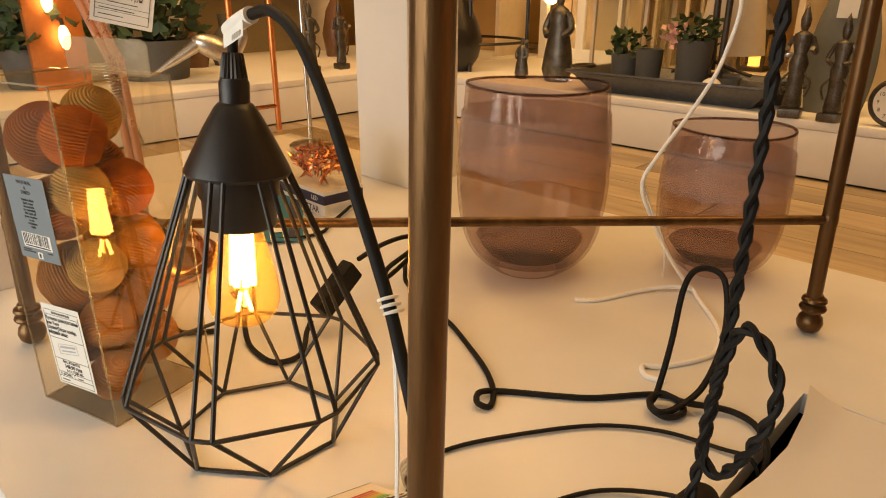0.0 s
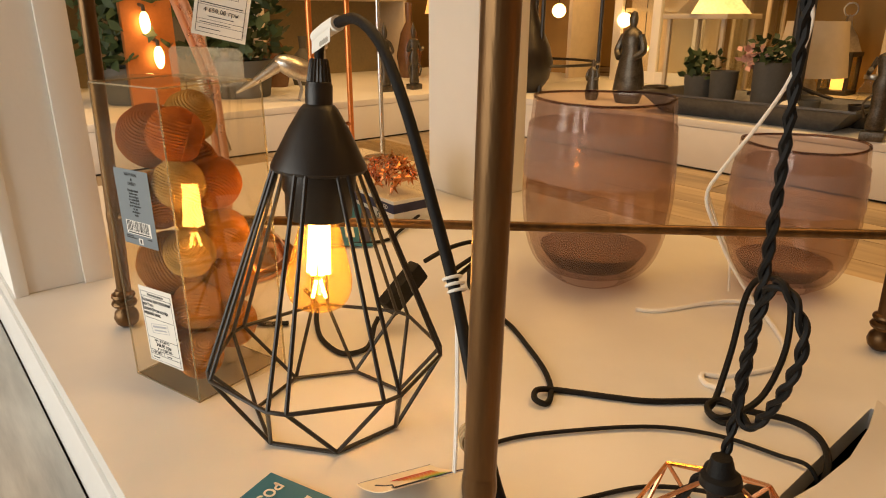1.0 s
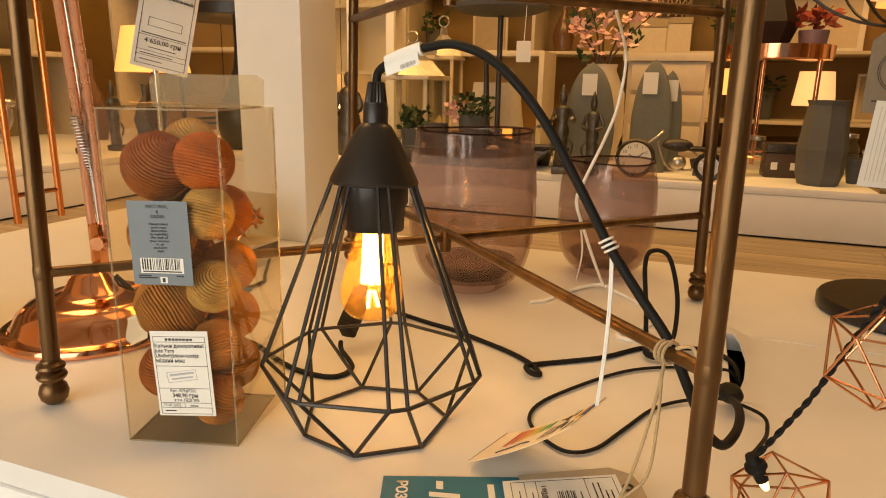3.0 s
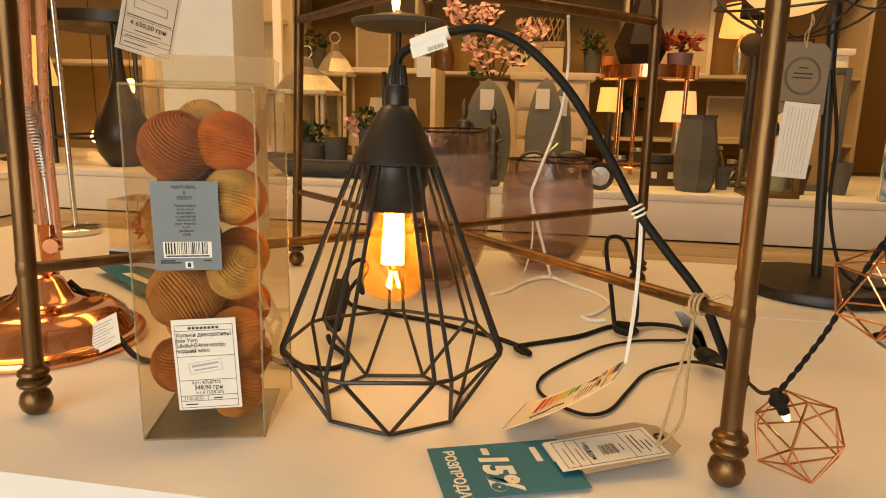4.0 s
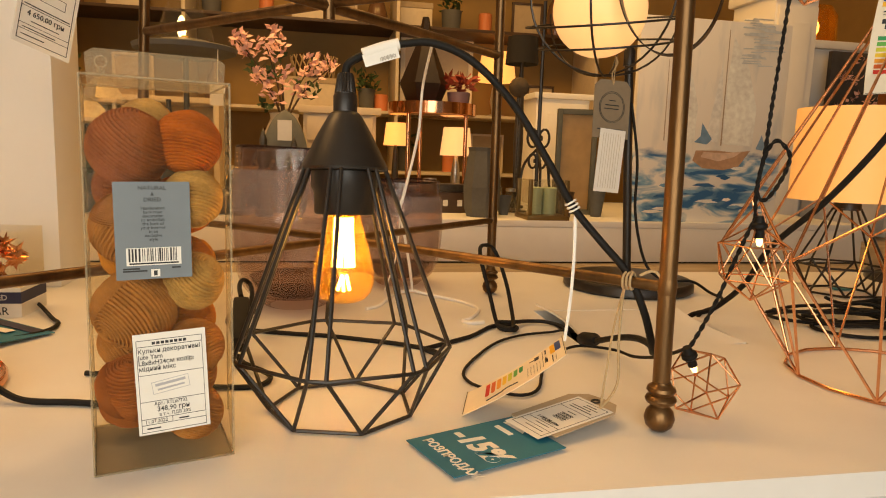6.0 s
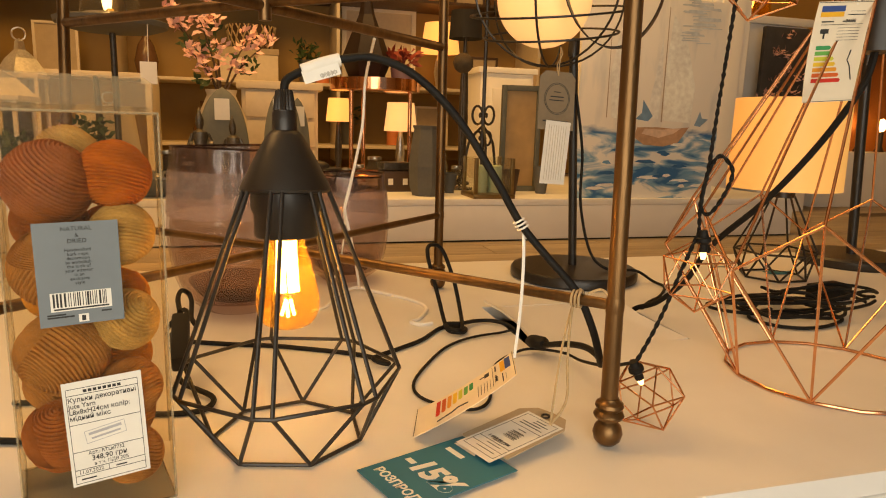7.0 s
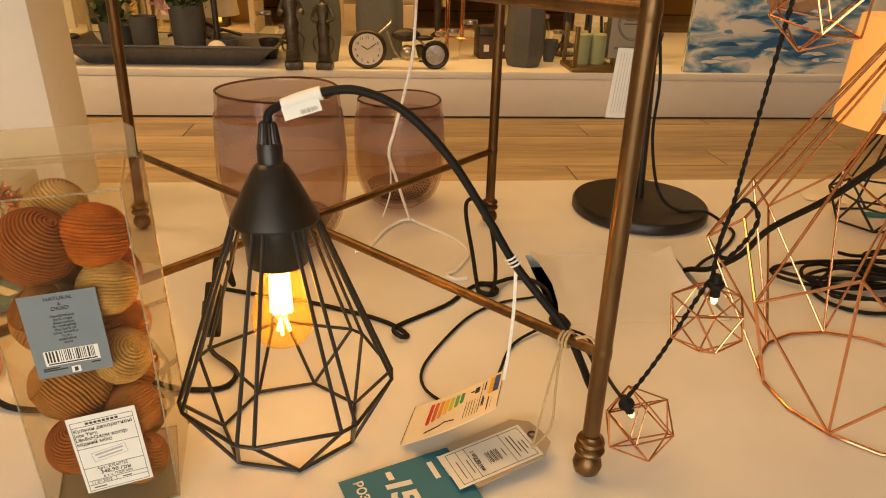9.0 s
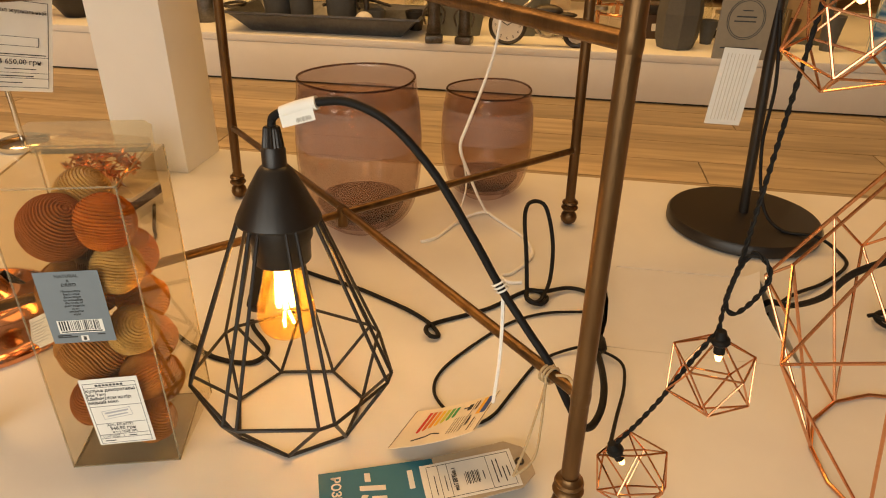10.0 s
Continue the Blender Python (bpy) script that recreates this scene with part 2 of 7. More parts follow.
def barcode(x, y, w, h, seed):
    rnd = random.Random(seed)
    out, q = [], 0.0
    while q < w - 0.0012:
        b = rnd.choice((0.0004, 0.0006, 0.001))
        out.append((x + q, y, b, h))
        q += b + rnd.choice((0.0004, 0.0007, 0.001))
    return out


# ---- structure ----
FLOOR = -0.15


def slab(name, x0, x1, y0, y1, z0, z1, material, bevel=0.0, label="", category="", kind="structure"):
    ob = part(name, span(bmesh.new(), x0, x1, y0, y1, z0, z1, bevel), material, label=label, smooth=bool(bevel))
    return tagged(ob, "", category, "", kind)


SUBFLOOR = mat("dark_subfloor", (0.10, 0.07, 0.05), 0.8)
slab("floor", -4.2, 4.2, -1.9, 5.2, FLOOR - 0.1, FLOOR - 0.004, SUBFLOOR, label="brown wood plank shop floor", category="floor")
slab("ceiling", -4.2, 4.2, -1.9, 5.2, 2.5, 2.6, PAINT, label="white shop ceiling", category="ceiling")
slab("wall_north", -4.2, 4.2, 5.0, 5.2, FLOOR, 2.5, BEIGE, label="warm beige shop wall", category="wall")
slab("wall_west", -4.2, -4.0, -1.9, 5.0, FLOOR, 2.5, BEIGE, label="warm beige shop wall", category="wall")
slab("wall_east", 4.0, 4.2, -1.9, 5.0, FLOOR, 2.5, BEIGE, label="warm beige shop wall", category="wall")
south = new("wall_south")
tagged(south, "white front wall with a shop window", "wall", "", "structure")
for n, (x0, x1, z0, z1) in enumerate([(-4.0, -1.1, FLOOR, 2.5), (1.7, 4.0, FLOOR, 2.5), (-1.1, 1.7, FLOOR, -0.08), (-1.1, 1.7, 1.5, 2.5)]):
    part("wall_panel", span(bmesh.new(), x0, x1, -1.9, -1.7, z0, z1), PAINT, south, smooth=False)

# Display platform with a hatch for the cables.
HX0, HX1, HY0, HY1 = 0.270, 0.466, 0.292, 0.462
platform = thing("display_platform", (0, 0, 0), "low white lacquered display platform with a cable hatch", "platform")
bm = bmesh.new()
PX0, PX1, PY1 = -0.85, 1.75, 0.748
for x0, x1, y0, y1 in [(PX0, HX0, 0, PY1), (HX1, PX1, 0, PY1), (HX0, HX1, 0, HY0), (HX0, HX1, HY1, PY1)]:
    vs = [bm.verts.new((x, y, 0.0)) for x, y in ((x0, y0), (x1, y0), (x1, y1), (x0, y1))]
    bm.faces.new(vs)
bmesh.ops.remove_doubles(bm, verts=bm.verts, dist=1e-5)
ex = bmesh.ops.extrude_face_region(bm, geom=bm.faces[:])
bmesh.ops.translate(bm, verts=[v for v in ex["geom"] if isinstance(v, bmesh.types.BMVert)], vec=(0, 0, -0.018))
part("top_board", bm, PLATFORM, platform, smooth=False)
part("front_board", span(bmesh.new(), PX0, PX1, -0.003, 0.016, -0.0835, -0.0185, 0.0015), WHITE, platform)
part("back_board", span(bmesh.new(), PX0, PX1, PY1 - 0.02, PY1 - 0.003, -0.12, -0.0185), WHITE, platform, smooth=False)
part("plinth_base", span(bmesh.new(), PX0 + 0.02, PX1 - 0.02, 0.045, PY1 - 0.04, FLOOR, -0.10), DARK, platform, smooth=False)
lid = bmesh.new()
N = 14
for k in (0, 1):
    for i in range(N + 1):
        u = i / N
        x = HX0 + 0.003 + u * (HX1 - HX0 - 0.006)
        lift = 0.010 * max(0, 1 - u * 7) ** 1.6 + 0.012 * max(0, 1 - (1 - u) * 7) ** 1.6
        for j in range(5):
            v = j / 4
            lid.verts.new((x + 0.012 * math.sin(math.pi * v) * (max(0, 1 - 3 * u) - max(0, 3 * u - 2)), HY0 + 0.001 + v * (HY1 - HY0 - 0.002), -0.0005 - 0.0025 * k + lift * (0.15 + 0.85 * v)))
lid.verts.ensure_lookup_table()
W = 5
for k in (0, 1):
    o = k * (N + 1) * W
    for i in range(N):
        for j in range(W - 1):
            a = o + i * W + j
            lid.faces.new([lid.verts[q] for q in (a, a + 1, a + W + 1, a + W)])
o = (N + 1) * W
for i in range(N):
    for j in (0, W - 1):
        a = i * W + j
        lid.faces.new([lid.verts[q] for q in (a, a + W, a + W + o, a + o)])
for j in range(W - 1):
    for i in (0, N):
        a = i * W + j
        lid.faces.new([lid.verts[q] for q in (a, a + 1, a + 1 + o, a + o)])
part("hatch_lid", lid, PLATFORM, platform, "white hatch cover with curled edges")

DECK = mat("pale_grey_plank", (0.50, 0.48, 0.43), 0.6, var=0.45, scale=16, bump=0.3, bscale=80, stretch=(0.25, 2.0, 1), per_piece=0.12)
deck = part("raised_floor", span(bmesh.new(), -2.6, 2.6, -1.69, -0.006, FLOOR, -0.084), SUBFLOOR, smooth=False)
tagged(deck, "raised pale grey plank floor before the platform", "floor", "", "structure")
dm = bmesh.new()
block(dm, 0.897, 0.137, 0.006, None, 0.0009)
deck_mesh = bpy.data.meshes.new("plank")
dm.to_mesh(deck_mesh)
dm.free()
deck_mesh.materials.append(DECK)
for q in range(12):
    for k in range(-3, 4):
        ob = new("plank", deck_mesh)
        ob.parent = deck
        ob.matrix_basis = pose(k * 0.9 + (q * 0.37) % 0.9 - 0.45, -0.0735 - q * 0.14, -0.084)

# White posts of the platform.
for name, (x0, x1, y0, y1), lab in [("pillar_front", (-0.545, -0.387, 0.003, 0.099), "square white post standing on the platform's front edge"),
                                    ("pillar_back", (-0.474, -0.356, 0.634, 0.742), "square white post standing on the platform's back edge")]:
    p = part(name, span(bmesh.new(), x0, x1, y0, y1, 0.0, 2.48, 0.002), PAINT, label=lab)
    tagged(p, "", "pillar", "platform posts", "structure")
part("pillar_trim", span(bmesh.new(), -0.3869, -0.383, 0.003, 0.016, 0.0, 2.48, 0.001), PAINT, bpy.data.objects["pillar_front"])
p = part("pillar_trim", span(bmesh.new(), -0.3869, -0.381, 0.070, 0.099, 0.0, 2.48, 0.001), PAINT, bpy.data.objects["pillar_front"])

# Long low display benches at the back and at the left.
for x0, x1, y0, y1, lab in ((-1.62, 1.98, 1.75, 2.75, "long low white display bench along the back of the shop"), (-2.70, -1.63, -1.0, 2.75, "long low white display bench along the side of the shop")):
    t = thing("display_bench", ((x0 + x1) / 2, (y0 + y1) / 2, FLOOR), lab, "bench", "display benches")
    w, d = (x1 - x0) / 2, (y1 - y0) / 2
    part("bench_top", span(bmesh.new(), -w, w, -d, d, 0.123, 0.145, 0.003), WHITE, t)
    part("bench_body", span(bmesh.new(), -w + 0.002, w - 0.002, -d + 0.002, d - 0.002, 0.006, 0.1225, 0.002), WHITE, t)
    # Dark strip added to paint the shade between bench and floor.
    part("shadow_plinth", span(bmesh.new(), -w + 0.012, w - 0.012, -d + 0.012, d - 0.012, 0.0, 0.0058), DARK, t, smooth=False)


# ---- copper coffee table over the display ----
def coffee_table():
    t = thing("coffee_table", (0.0, 0.322, 0), "coffee table frame of aged copper tube with crossed stretchers", "table")
    feet = [(-0.2395, -0.248), (0.239, -0.243), (0.2395, 0.2485), (-0.2373, 0.243)]
    top = [(-0.2393, -0.2364), (0.2386, -0.234), (0.2346, 0.2364), (-0.2196, 0.2265)]
    Z = 0.336

    def at(i, z):
        k = z / Z
        return Vector((feet[i][0] + (top[i][0] - feet[i][0]) * k, feet[i][1] + (top[i][1] - feet[i][1]) * k, z))

    for i in range(4):
        bm = bmesh.new()
        tube(bm, [at(i, 0.034), at(i, 0.2), at(i, 0.47)], 0.0064, 16)
        leg = part("leg", bm, BRONZE, t)
        f = bmesh.new()
        prof = [(0, 0.0), (0.006, 0.0012), (0.0098, 0.005), (0.0112, 0.0105), (0.0098, 0.016), (0.0064, 0.0198), (0.0064, 0.0212), (0.0105, 0.0225), (0.0115, 0.0248), (0.0103, 0.0272),
                (0.0082, 0.0285), (0.0095, 0.0298), (0.0108, 0.0318), (0.0100, 0.0342), (0.0074, 0.0358), (0.0065, 0.038), (0, 0.038)]
        lathe(f, prof, 20, at=(feet[i][0], feet[i][1], 0))
        part("turned_foot", f, BRONZE, leg)
    for z, r in ((0.108, 0.0042), (0.336, 0.0055)):
        for a, b, dz in ((0, 2, 0.0), (1, 3, 0.0045)):
            A, B = at(a, z), at(b, z)
            C = (A + B) / 2 + Vector((0, 0, dz))
            bm = bmesh.new()
            tube(bm, [A, A.lerp(C, 0.5), C, C.lerp(B, 0.5), B], r, 12)
            part("stretcher", bm, BRONZE, t)
        bm = bmesh.new()
        lathe(bm, [(0, -0.013), (0.0058, -0.013), (0.0058, 0.007), (0.004, 0.009), (0, 0.009)], 16, at=(0, 0, z))
        part("stretcher_hub", bm, BRONZE, t)
    for z in (0.108, 0.336):
        for i in range(4):
            bm = bmesh.new()
            q = at(i, z)
            lathe(bm, [(0.0064, -0.006), (0.0068, -0.003), (0.0069, 0.0), (0.0068, 0.003), (0.0064, 0.006)], 16, at=q)
            part("weld_collar", bm, BRONZE, t)
    return t


coffee_table()


# ---- black wire cage lamp ----
def cage_lamp():
    L = thing("cage_lamp", (0.009, 0.147, 0), "black wire cage lamp with a lit amber filament bulb", "lamp")
    n, ph = 7, radians(230.4)
    TM = Matrix.Translation((0, 0, 0.145)) @ Matrix.Rotation(radians(-3.8), 4, "X") @ Matrix.Translation((0, 0, -0.145))
    rb, zb, rm, zm, rt, zt, w = 0.0557, 0.0022, 0.0825, 0.050, 0.029, 0.188, 0.0015
    ang = lambda i, off: ph + 2 * math.pi * (i + off) / n
    P = lambda r, z, i, off: Vector((r * math.cos(ang(i, off)), r * math.sin(ang(i, off)), z))
    base = [P(rb, zb, i, 0) for i in range(n)]
    mid = [P(rm, zm, i, 0.5) for i in range(n)]
    top = [TM @ P(rt, zt, i, 0.5) for i in range(n)]
    side = [Vector((-math.sin(ang(i, 0.5)), math.cos(ang(i, 0.5)), 0)) for i in range(n)]
    pair = lambda ring, i, g: (ring[i] - g * side[i], ring[i] + g * side[i])
    for name, ring in (("base_ring", base), ("waist_ring", mid)):
        pts = []
        for i in range(n):
            if ring is mid:
                pts += pair(mid, i, 0.0068)
                continue
            a, b, c = ring[i - 1], ring[i], ring[(i + 1) % n]
            pts += [b.lerp(a, 0.06), b.lerp((a + c) / 2, 0.02), b.lerp(c, 0.06)]
        part(name, tube(bmesh.new(), pts, w, 8, closed=True), BLACK, L)
    for i in range(n):
        ml, mr = pair(mid, i, 0.0062)
        tl, tr = pair(top, i, 0.0036)
        part("upright_rod", tube(bmesh.new(), [tl, ml], w, 8), BLACK, L)
        part("upright_rod", tube(bmesh.new(), [tr, mr], w, 8), BLACK, L)
        part("lower_rod", tube(bmesh.new(), [ml, base[i]], w, 8), BLACK, L)
        part("lower_rod", tube(bmesh.new(), [mr, base[(i + 1) % n]], w, 8), BLACK, L)
    cone = lathe(bmesh.new(), [(0.0285, 0.1835), (0.0312, 0.1842), (0.0318, 0.1862), (0.0305, 0.1895), (0.026, 0.1985), (0.0195, 0.2115), (0.0125, 0.2235), (0.0102, 0.2262), (0.0085, 0.227),
                               (0.0085, 0.226), (0.0185, 0.2105), (0.0285, 0.1865)], 48, closed=True)
    part("shade_cone", cone, BLACK, L, "matt black cone cap", m=TM)
    cap = lathe(bmesh.new(), [(0.0, 0.226), (0.0088, 0.226), (0.0088, 0.2385), (0.0080, 0.2398), (0.0080, 0.2406), (0.0076, 0.2410), (0.0058, 0.2540), (0.0050, 0.2550), (0, 0.2550)], 40)
    for v in cap.verts:
        if v.co.z > 0.2408 and v.co.xy.length > 0.004:
            a = math.atan2(v.co.y, v.co.x)
            k = 1 + 0.05 * math.cos(20 * a)
            v.co.x *= k
            v.co.y *= k
    part("cord_grip", cap, BLACK, L, "ribbed black cord grip", m=TM)
    sock = lathe(bmesh.new(), [(0, 0.1835), (0.0245, 0.1832), (0.0245, 0.172), (0.0225, 0.168), (0.0222, 0.1530), (0.0210, 0.1515), (0.0, 0.1515)], 40)
    part("lamp_holder", sock, BLACK, L, "black lamp holder", m=TM)
    glass = lathe(bmesh.new(), [(0.0118, 0.1520), (0.0128, 0.148), (0.0150, 0.140), (0.0182, 0.128), (0.0212, 0.116), (0.0228, 0.107), (0.0226, 0.100), (0.0205, 0.0932), (0.0165, 0.0885), (0.0105, 0.0858), (0.004, 0.0848), (0.0, 0.0847)], 40)
    g = part("bulb", glass, AMBER, L, "lit amber glass filament bulb", m=TM)
    g.visible_shadow = False
    stem = lathe(bmesh.new(), [(0.0, 0.1515), (0.005, 0.1515), (0.0035, 0.140), (0.0012, 0.135), (0.0012, 0.096), (0.0, 0.096)], 12)
    s = part("glass_stem", stem, AMBER, g)
    s.visible_shadow = False
    # Rods far thicker than filaments, so they merge and stand in for glare.
    for i in range(7):
        a = 2 * math.pi * i / 7 + 0.3
        f = tube(bmesh.new(), [(0.0052 * math.cos(a), 0.0052 * math.sin(a), 0.149), (0.0066 * math.cos(a + 0.3), 0.0066 * math.sin(a + 0.3), 0.1120)], 0.0023, 8)
        part("filament", f, FILAMENT, g).visible_shadow = False
    for i in range(3):
        a = 2 * math.pi * i / 3
        f = tube(bmesh.new(), [(0.002 * math.cos(a), 0.002 * math.sin(a), 0.106), (0.0052 * math.cos(a + 0.5), 0.0052 * math.sin(a + 0.5), 0.094)], 0.0013, 6)
        part("filament", f, FILAMENT, g).visible_shadow = False
    # Cord that rises out of the grip and falls to the table's leg.
    c = lambda p: (p[0] - 0.009, p[1] - 0.147, p[2])
    path = spline([c(p) for p in [(0.009, 0.1542, 0.252), (0.0105, 0.1543, 0.261), (0.020, 0.151, 0.2672), (0.034, 0.1465, 0.2725), (0.050, 0.146, 0.2772), (0.072, 0.143, 0.2785), (0.100, 0.138, 0.267),
                                  (0.130, 0.131, 0.238), (0.158, 0.125, 0.196), (0.178, 0.121, 0.163), (0.198, 0.112, 0.138), (0.218, 0.103, 0.114), (0.232, 0.101, 0.086), (0.244, 0.108, 0.060),
                                  (0.254, 0.122, 0.047), (0.262, 0.142, 0.047), (0.266, 0.172, 0.044), (0.267, 0.21, 0.034), (0.267, 0.255, 0.018)]], 8)
    part("cord", tube(bmesh.new(), path, 0.0030, 10), CABLE, L, "thick black cord")
    sl = spline([c(p) for p in [(0.021, 0.147, 0.2676), (0.034, 0.1465, 0.2727), (0.047, 0.146, 0.2765)]], 5)
    sleeve = part("cord_label", tube(bmesh.new(), sl, 0.0046, 14), PAPER, L, "white paper label wrapped round the cord")
    fm = pose(*c((0.021, 0.1432, 0.2640)), 78, -18, -4)
    fl = block(bmesh.new(), 0.026, 0.009, 0.0002, Matrix.Translation((0.013, -0.0015, 0)))
    flag = part("label_flag", fl, PAPER, sleeve, smooth=False, m=fm)
    flag.data.materials.append(INK)
    fb = bmesh.new()
    for q in range(11):
        block(fb, 0.0006 + 0.0003 * (q % 3), 0.0022 + 0.0012 * (q % 2), 0.0004, fm @ Matrix.Translation((0.012 + q * 0.0011, -0.0035, 0.0)))
    part("label_print", fb, mat("faint_print", (0.40, 0.37, 0.32), 0.8), sleeve, smooth=False)
    t = bmesh.new()
    for k in range(3):
        o = Vector(c((0.1765 + 0.0018 * k, 0.1216, 0.1655 - 0.0026 * k)))
        ax = Vector((0.5, -0.15, -0.85)).normalized()
        u = ax.orthogonal().normalized()
        v = ax.cross(u)
        tube(t, [o + 0.0042 * (math.cos(2 * math.pi * j / 14) * u + math.sin(2 * math.pi * j / 14) * v) for j in range(14)], 0.0008, 6, closed=True)
    part("cord_tie", t, WHITECORD, L, "white elastic tie round the cord")
    plug = lathe(bmesh.new(), [(0, 0), (0.0075, 0), (0.0092, 0.003), (0.0095, 0.022), (0.0075, 0.026), (0.0045, 0.030), (0, 0.030)], 20, squash=(1, 0.75))
    part("plug", plug, CABLE, L, "black mains plug", m=pose(*c((0.267, 0.288, 0.0115)), 78, 0, 0))
    return L


cage_lamp()

# ---- clear box of jute balls ----
BX = thing("jute_ball_box", (-0.1405, 0.053, 0), "clear plastic box of rust, orange and straw jute yarn balls", "box", rz=16.1)
BW, BH = 0.0800, 0.2355


def clear_wall(name, x0, x1, y0, y1, z0, z1, material=PLASTIC):
    part(name, span(bmesh.new(), x0, x1, y0, y1, z0, z1), material, BX, smooth=False)


clear_wall("front_panel", 0, BW, 0, 0.0005, 0.0006, BH)
clear_wall("back_panel", 0, BW + 0.009, BW - 0.0005, BW, 0.0006, BH)
clear_wall("side_panel", 0, 0.0005, 0.0006, BW - 0.0006, 0.0006, BH)
part("side_panel", span(bmesh.new(), -0.0005, 0, 0.0006, BW - 0.0002, 0.0006, BH), SIDEPLASTIC, BX, "clear side bulging outwards at the back", smooth=False, m=pose(BW, 0, 0, 0, 0, -7.0))
clear_wall("bottom_panel", 0, BW, 0, BW, 0, 0.0005)
top = bmesh.new()
for a, b in (((0.001, 0.002), (0.030, 0.006)), ((0.030, 0.006), (0.055, 0.004)), ((0.055, 0.004), (0.0758, -0.001))):
    vs = [top.verts.new(p) for p in ((0.0008, a[0], BH + a[1] * 0.6), (BW - 0.0008, a[0], BH + a[1] * 0.6), (BW - 0.0008, b[0], BH + b[1] * 0.6), (0.0008, b[0], BH + b[1] * 0.6))]
    top.faces.new(vs)
bmesh.ops.remove_doubles(top, verts=top.verts, dist=1e-5)
part("top_flap", top, PLASTIC, BX)
hang = bmesh.new()
pr = [(0.003, 0.0), (0.002, 0.020), (0.007, 0.0235), (BW + 0.003, 0.0235), (BW + 0.008, 0.020), (BW + 0.007, 0.0)]
fr = [hang.verts.new((x, 0.066, BH + z - 0.001)) for x, z in pr]
bk = [hang.verts.new((x, 0.0665, BH + z - 0.001)) for x, z in pr]
hang.faces.new(fr)
hang.faces.new(bk[::-1])
for i in range(len(pr)):
    j = (i + 1) % len(pr)
    hang.faces.new((fr[i], bk[i], bk[j], fr[j]))
part("raised_tab", hang, clear("hazy_plastic", (0.90, 0.84, 0.72), (0.75, 0.62, 0.42), 0.17, 0.05, 1.42), BX, smooth=False)
EDGE = clear("plastic_edge", (0.80, 0.74, 0.62), (0.8, 0.7, 0.5), 0.22, 0.1, 1.45)
for x, y in ((0, 0), (BW, 0), (BW + 0.0095, BW - 0.001), (0, BW)):
    part("folded_edge", tube(bmesh.new(), [(x, y, 0.0005), (x, y, BH)], 0.0007, 6), EDGE, BX)
for a, b in (((0, 0), (BW, 0)), ((BW, 0), (BW, BW)), ((BW, BW), (0, BW)), ((0, BW), (0, 0))):
    part("folded_edge", tube(bmesh.new(), [(*a, BH), (*b, BH)], 0.0007, 6), EDGE, BX)
    part("folded_edge", tube(bmesh.new(), [(*a, 0.0007), (*b, 0.0007)], 0.0006, 6), EDGE, BX)


def jute(name, c):
    return mat(name, c, 0.95, var=0.38, scale=260, bump=1.0, bscale=1300, stretch=(1, 1, 2.2), spec=0.12)


RUST, REDOR, ORANGE = jute("rust_jute", (0.36, 0.110, 0.026)), jute("red_orange_jute", (0.50, 0.130, 0.016)), jute("orange_jute", (0.62, 0.25, 0.034))
STRAW, TAN = jute("straw_jute", (0.57, 0.345, 0.115)), jute("tan_jute", (0.47, 0.205, 0.055))


def jute_ball(r, at, material, seed):
    rnd = random.Random(seed)
    bm = bmesh.new()
    turns = max(16, int(r / 0.00072))
    prof = []
    for i in range(turns * 3 + 1):
        th = math.pi * i / (turns * 3)
        k = r * (1 + (0.020 if i % 3 == 1 else -0.045 if i % 3 == 0 else 0.010))
        prof.append((0 if i in (0, turns * 3) else k * math.sin(th), k * math.cos(th)))
    lathe(bm, prof, 28)
    off = Vector((rnd.random() * 9, rnd.random() * 9, rnd.random() * 9))
    for v in bm.verts:
        d = v.co.normalized()
        w = noise.noise(d * 2.2 + off)
        v.co.z += (0.10 * r * noise.noise(d * 1.1 + off) + 0.028 * r * noise.noise(d * 7 + off)) * (1 - abs(d.z))
        v.co *= 1 + 0.035 * w
    # A second winding laid across the first.
    prof2 = []
    t0, t1 = 0.50, 1.15
    m2 = 12
    for i in range(m2 * 3 + 1):
        th = t0 + (t1 - t0) * i / (m2 * 3)
        k = r * (1.028 + (0.026 if i % 3 == 1 else -0.04 if i % 3 == 0 else 0.0)) * (1 if 0 < i < m2 * 3 else 0.93)
        prof2.append((k * math.sin(th), k * math.cos(th)))
    b2 = bmesh.new()
    lathe(b2, prof2, 28)
    bmesh.ops.transform(b2, matrix=pose(0, 0, 0, rnd.uniform(40, 90), rnd.uniform(0, 180), 0), verts=b2.verts)
    tmp = bpy.data.meshes.new("winding")
    b2.to_mesh(tmp)
    b2.free()
    bm.from_mesh(tmp)
    bpy.data.meshes.remove(tmp)
    part("jute_ball", bm, material, BX, m=pose(*at, rnd.uniform(-50, 50), rnd.uniform(-50, 50), rnd.uniform(0, 360)))


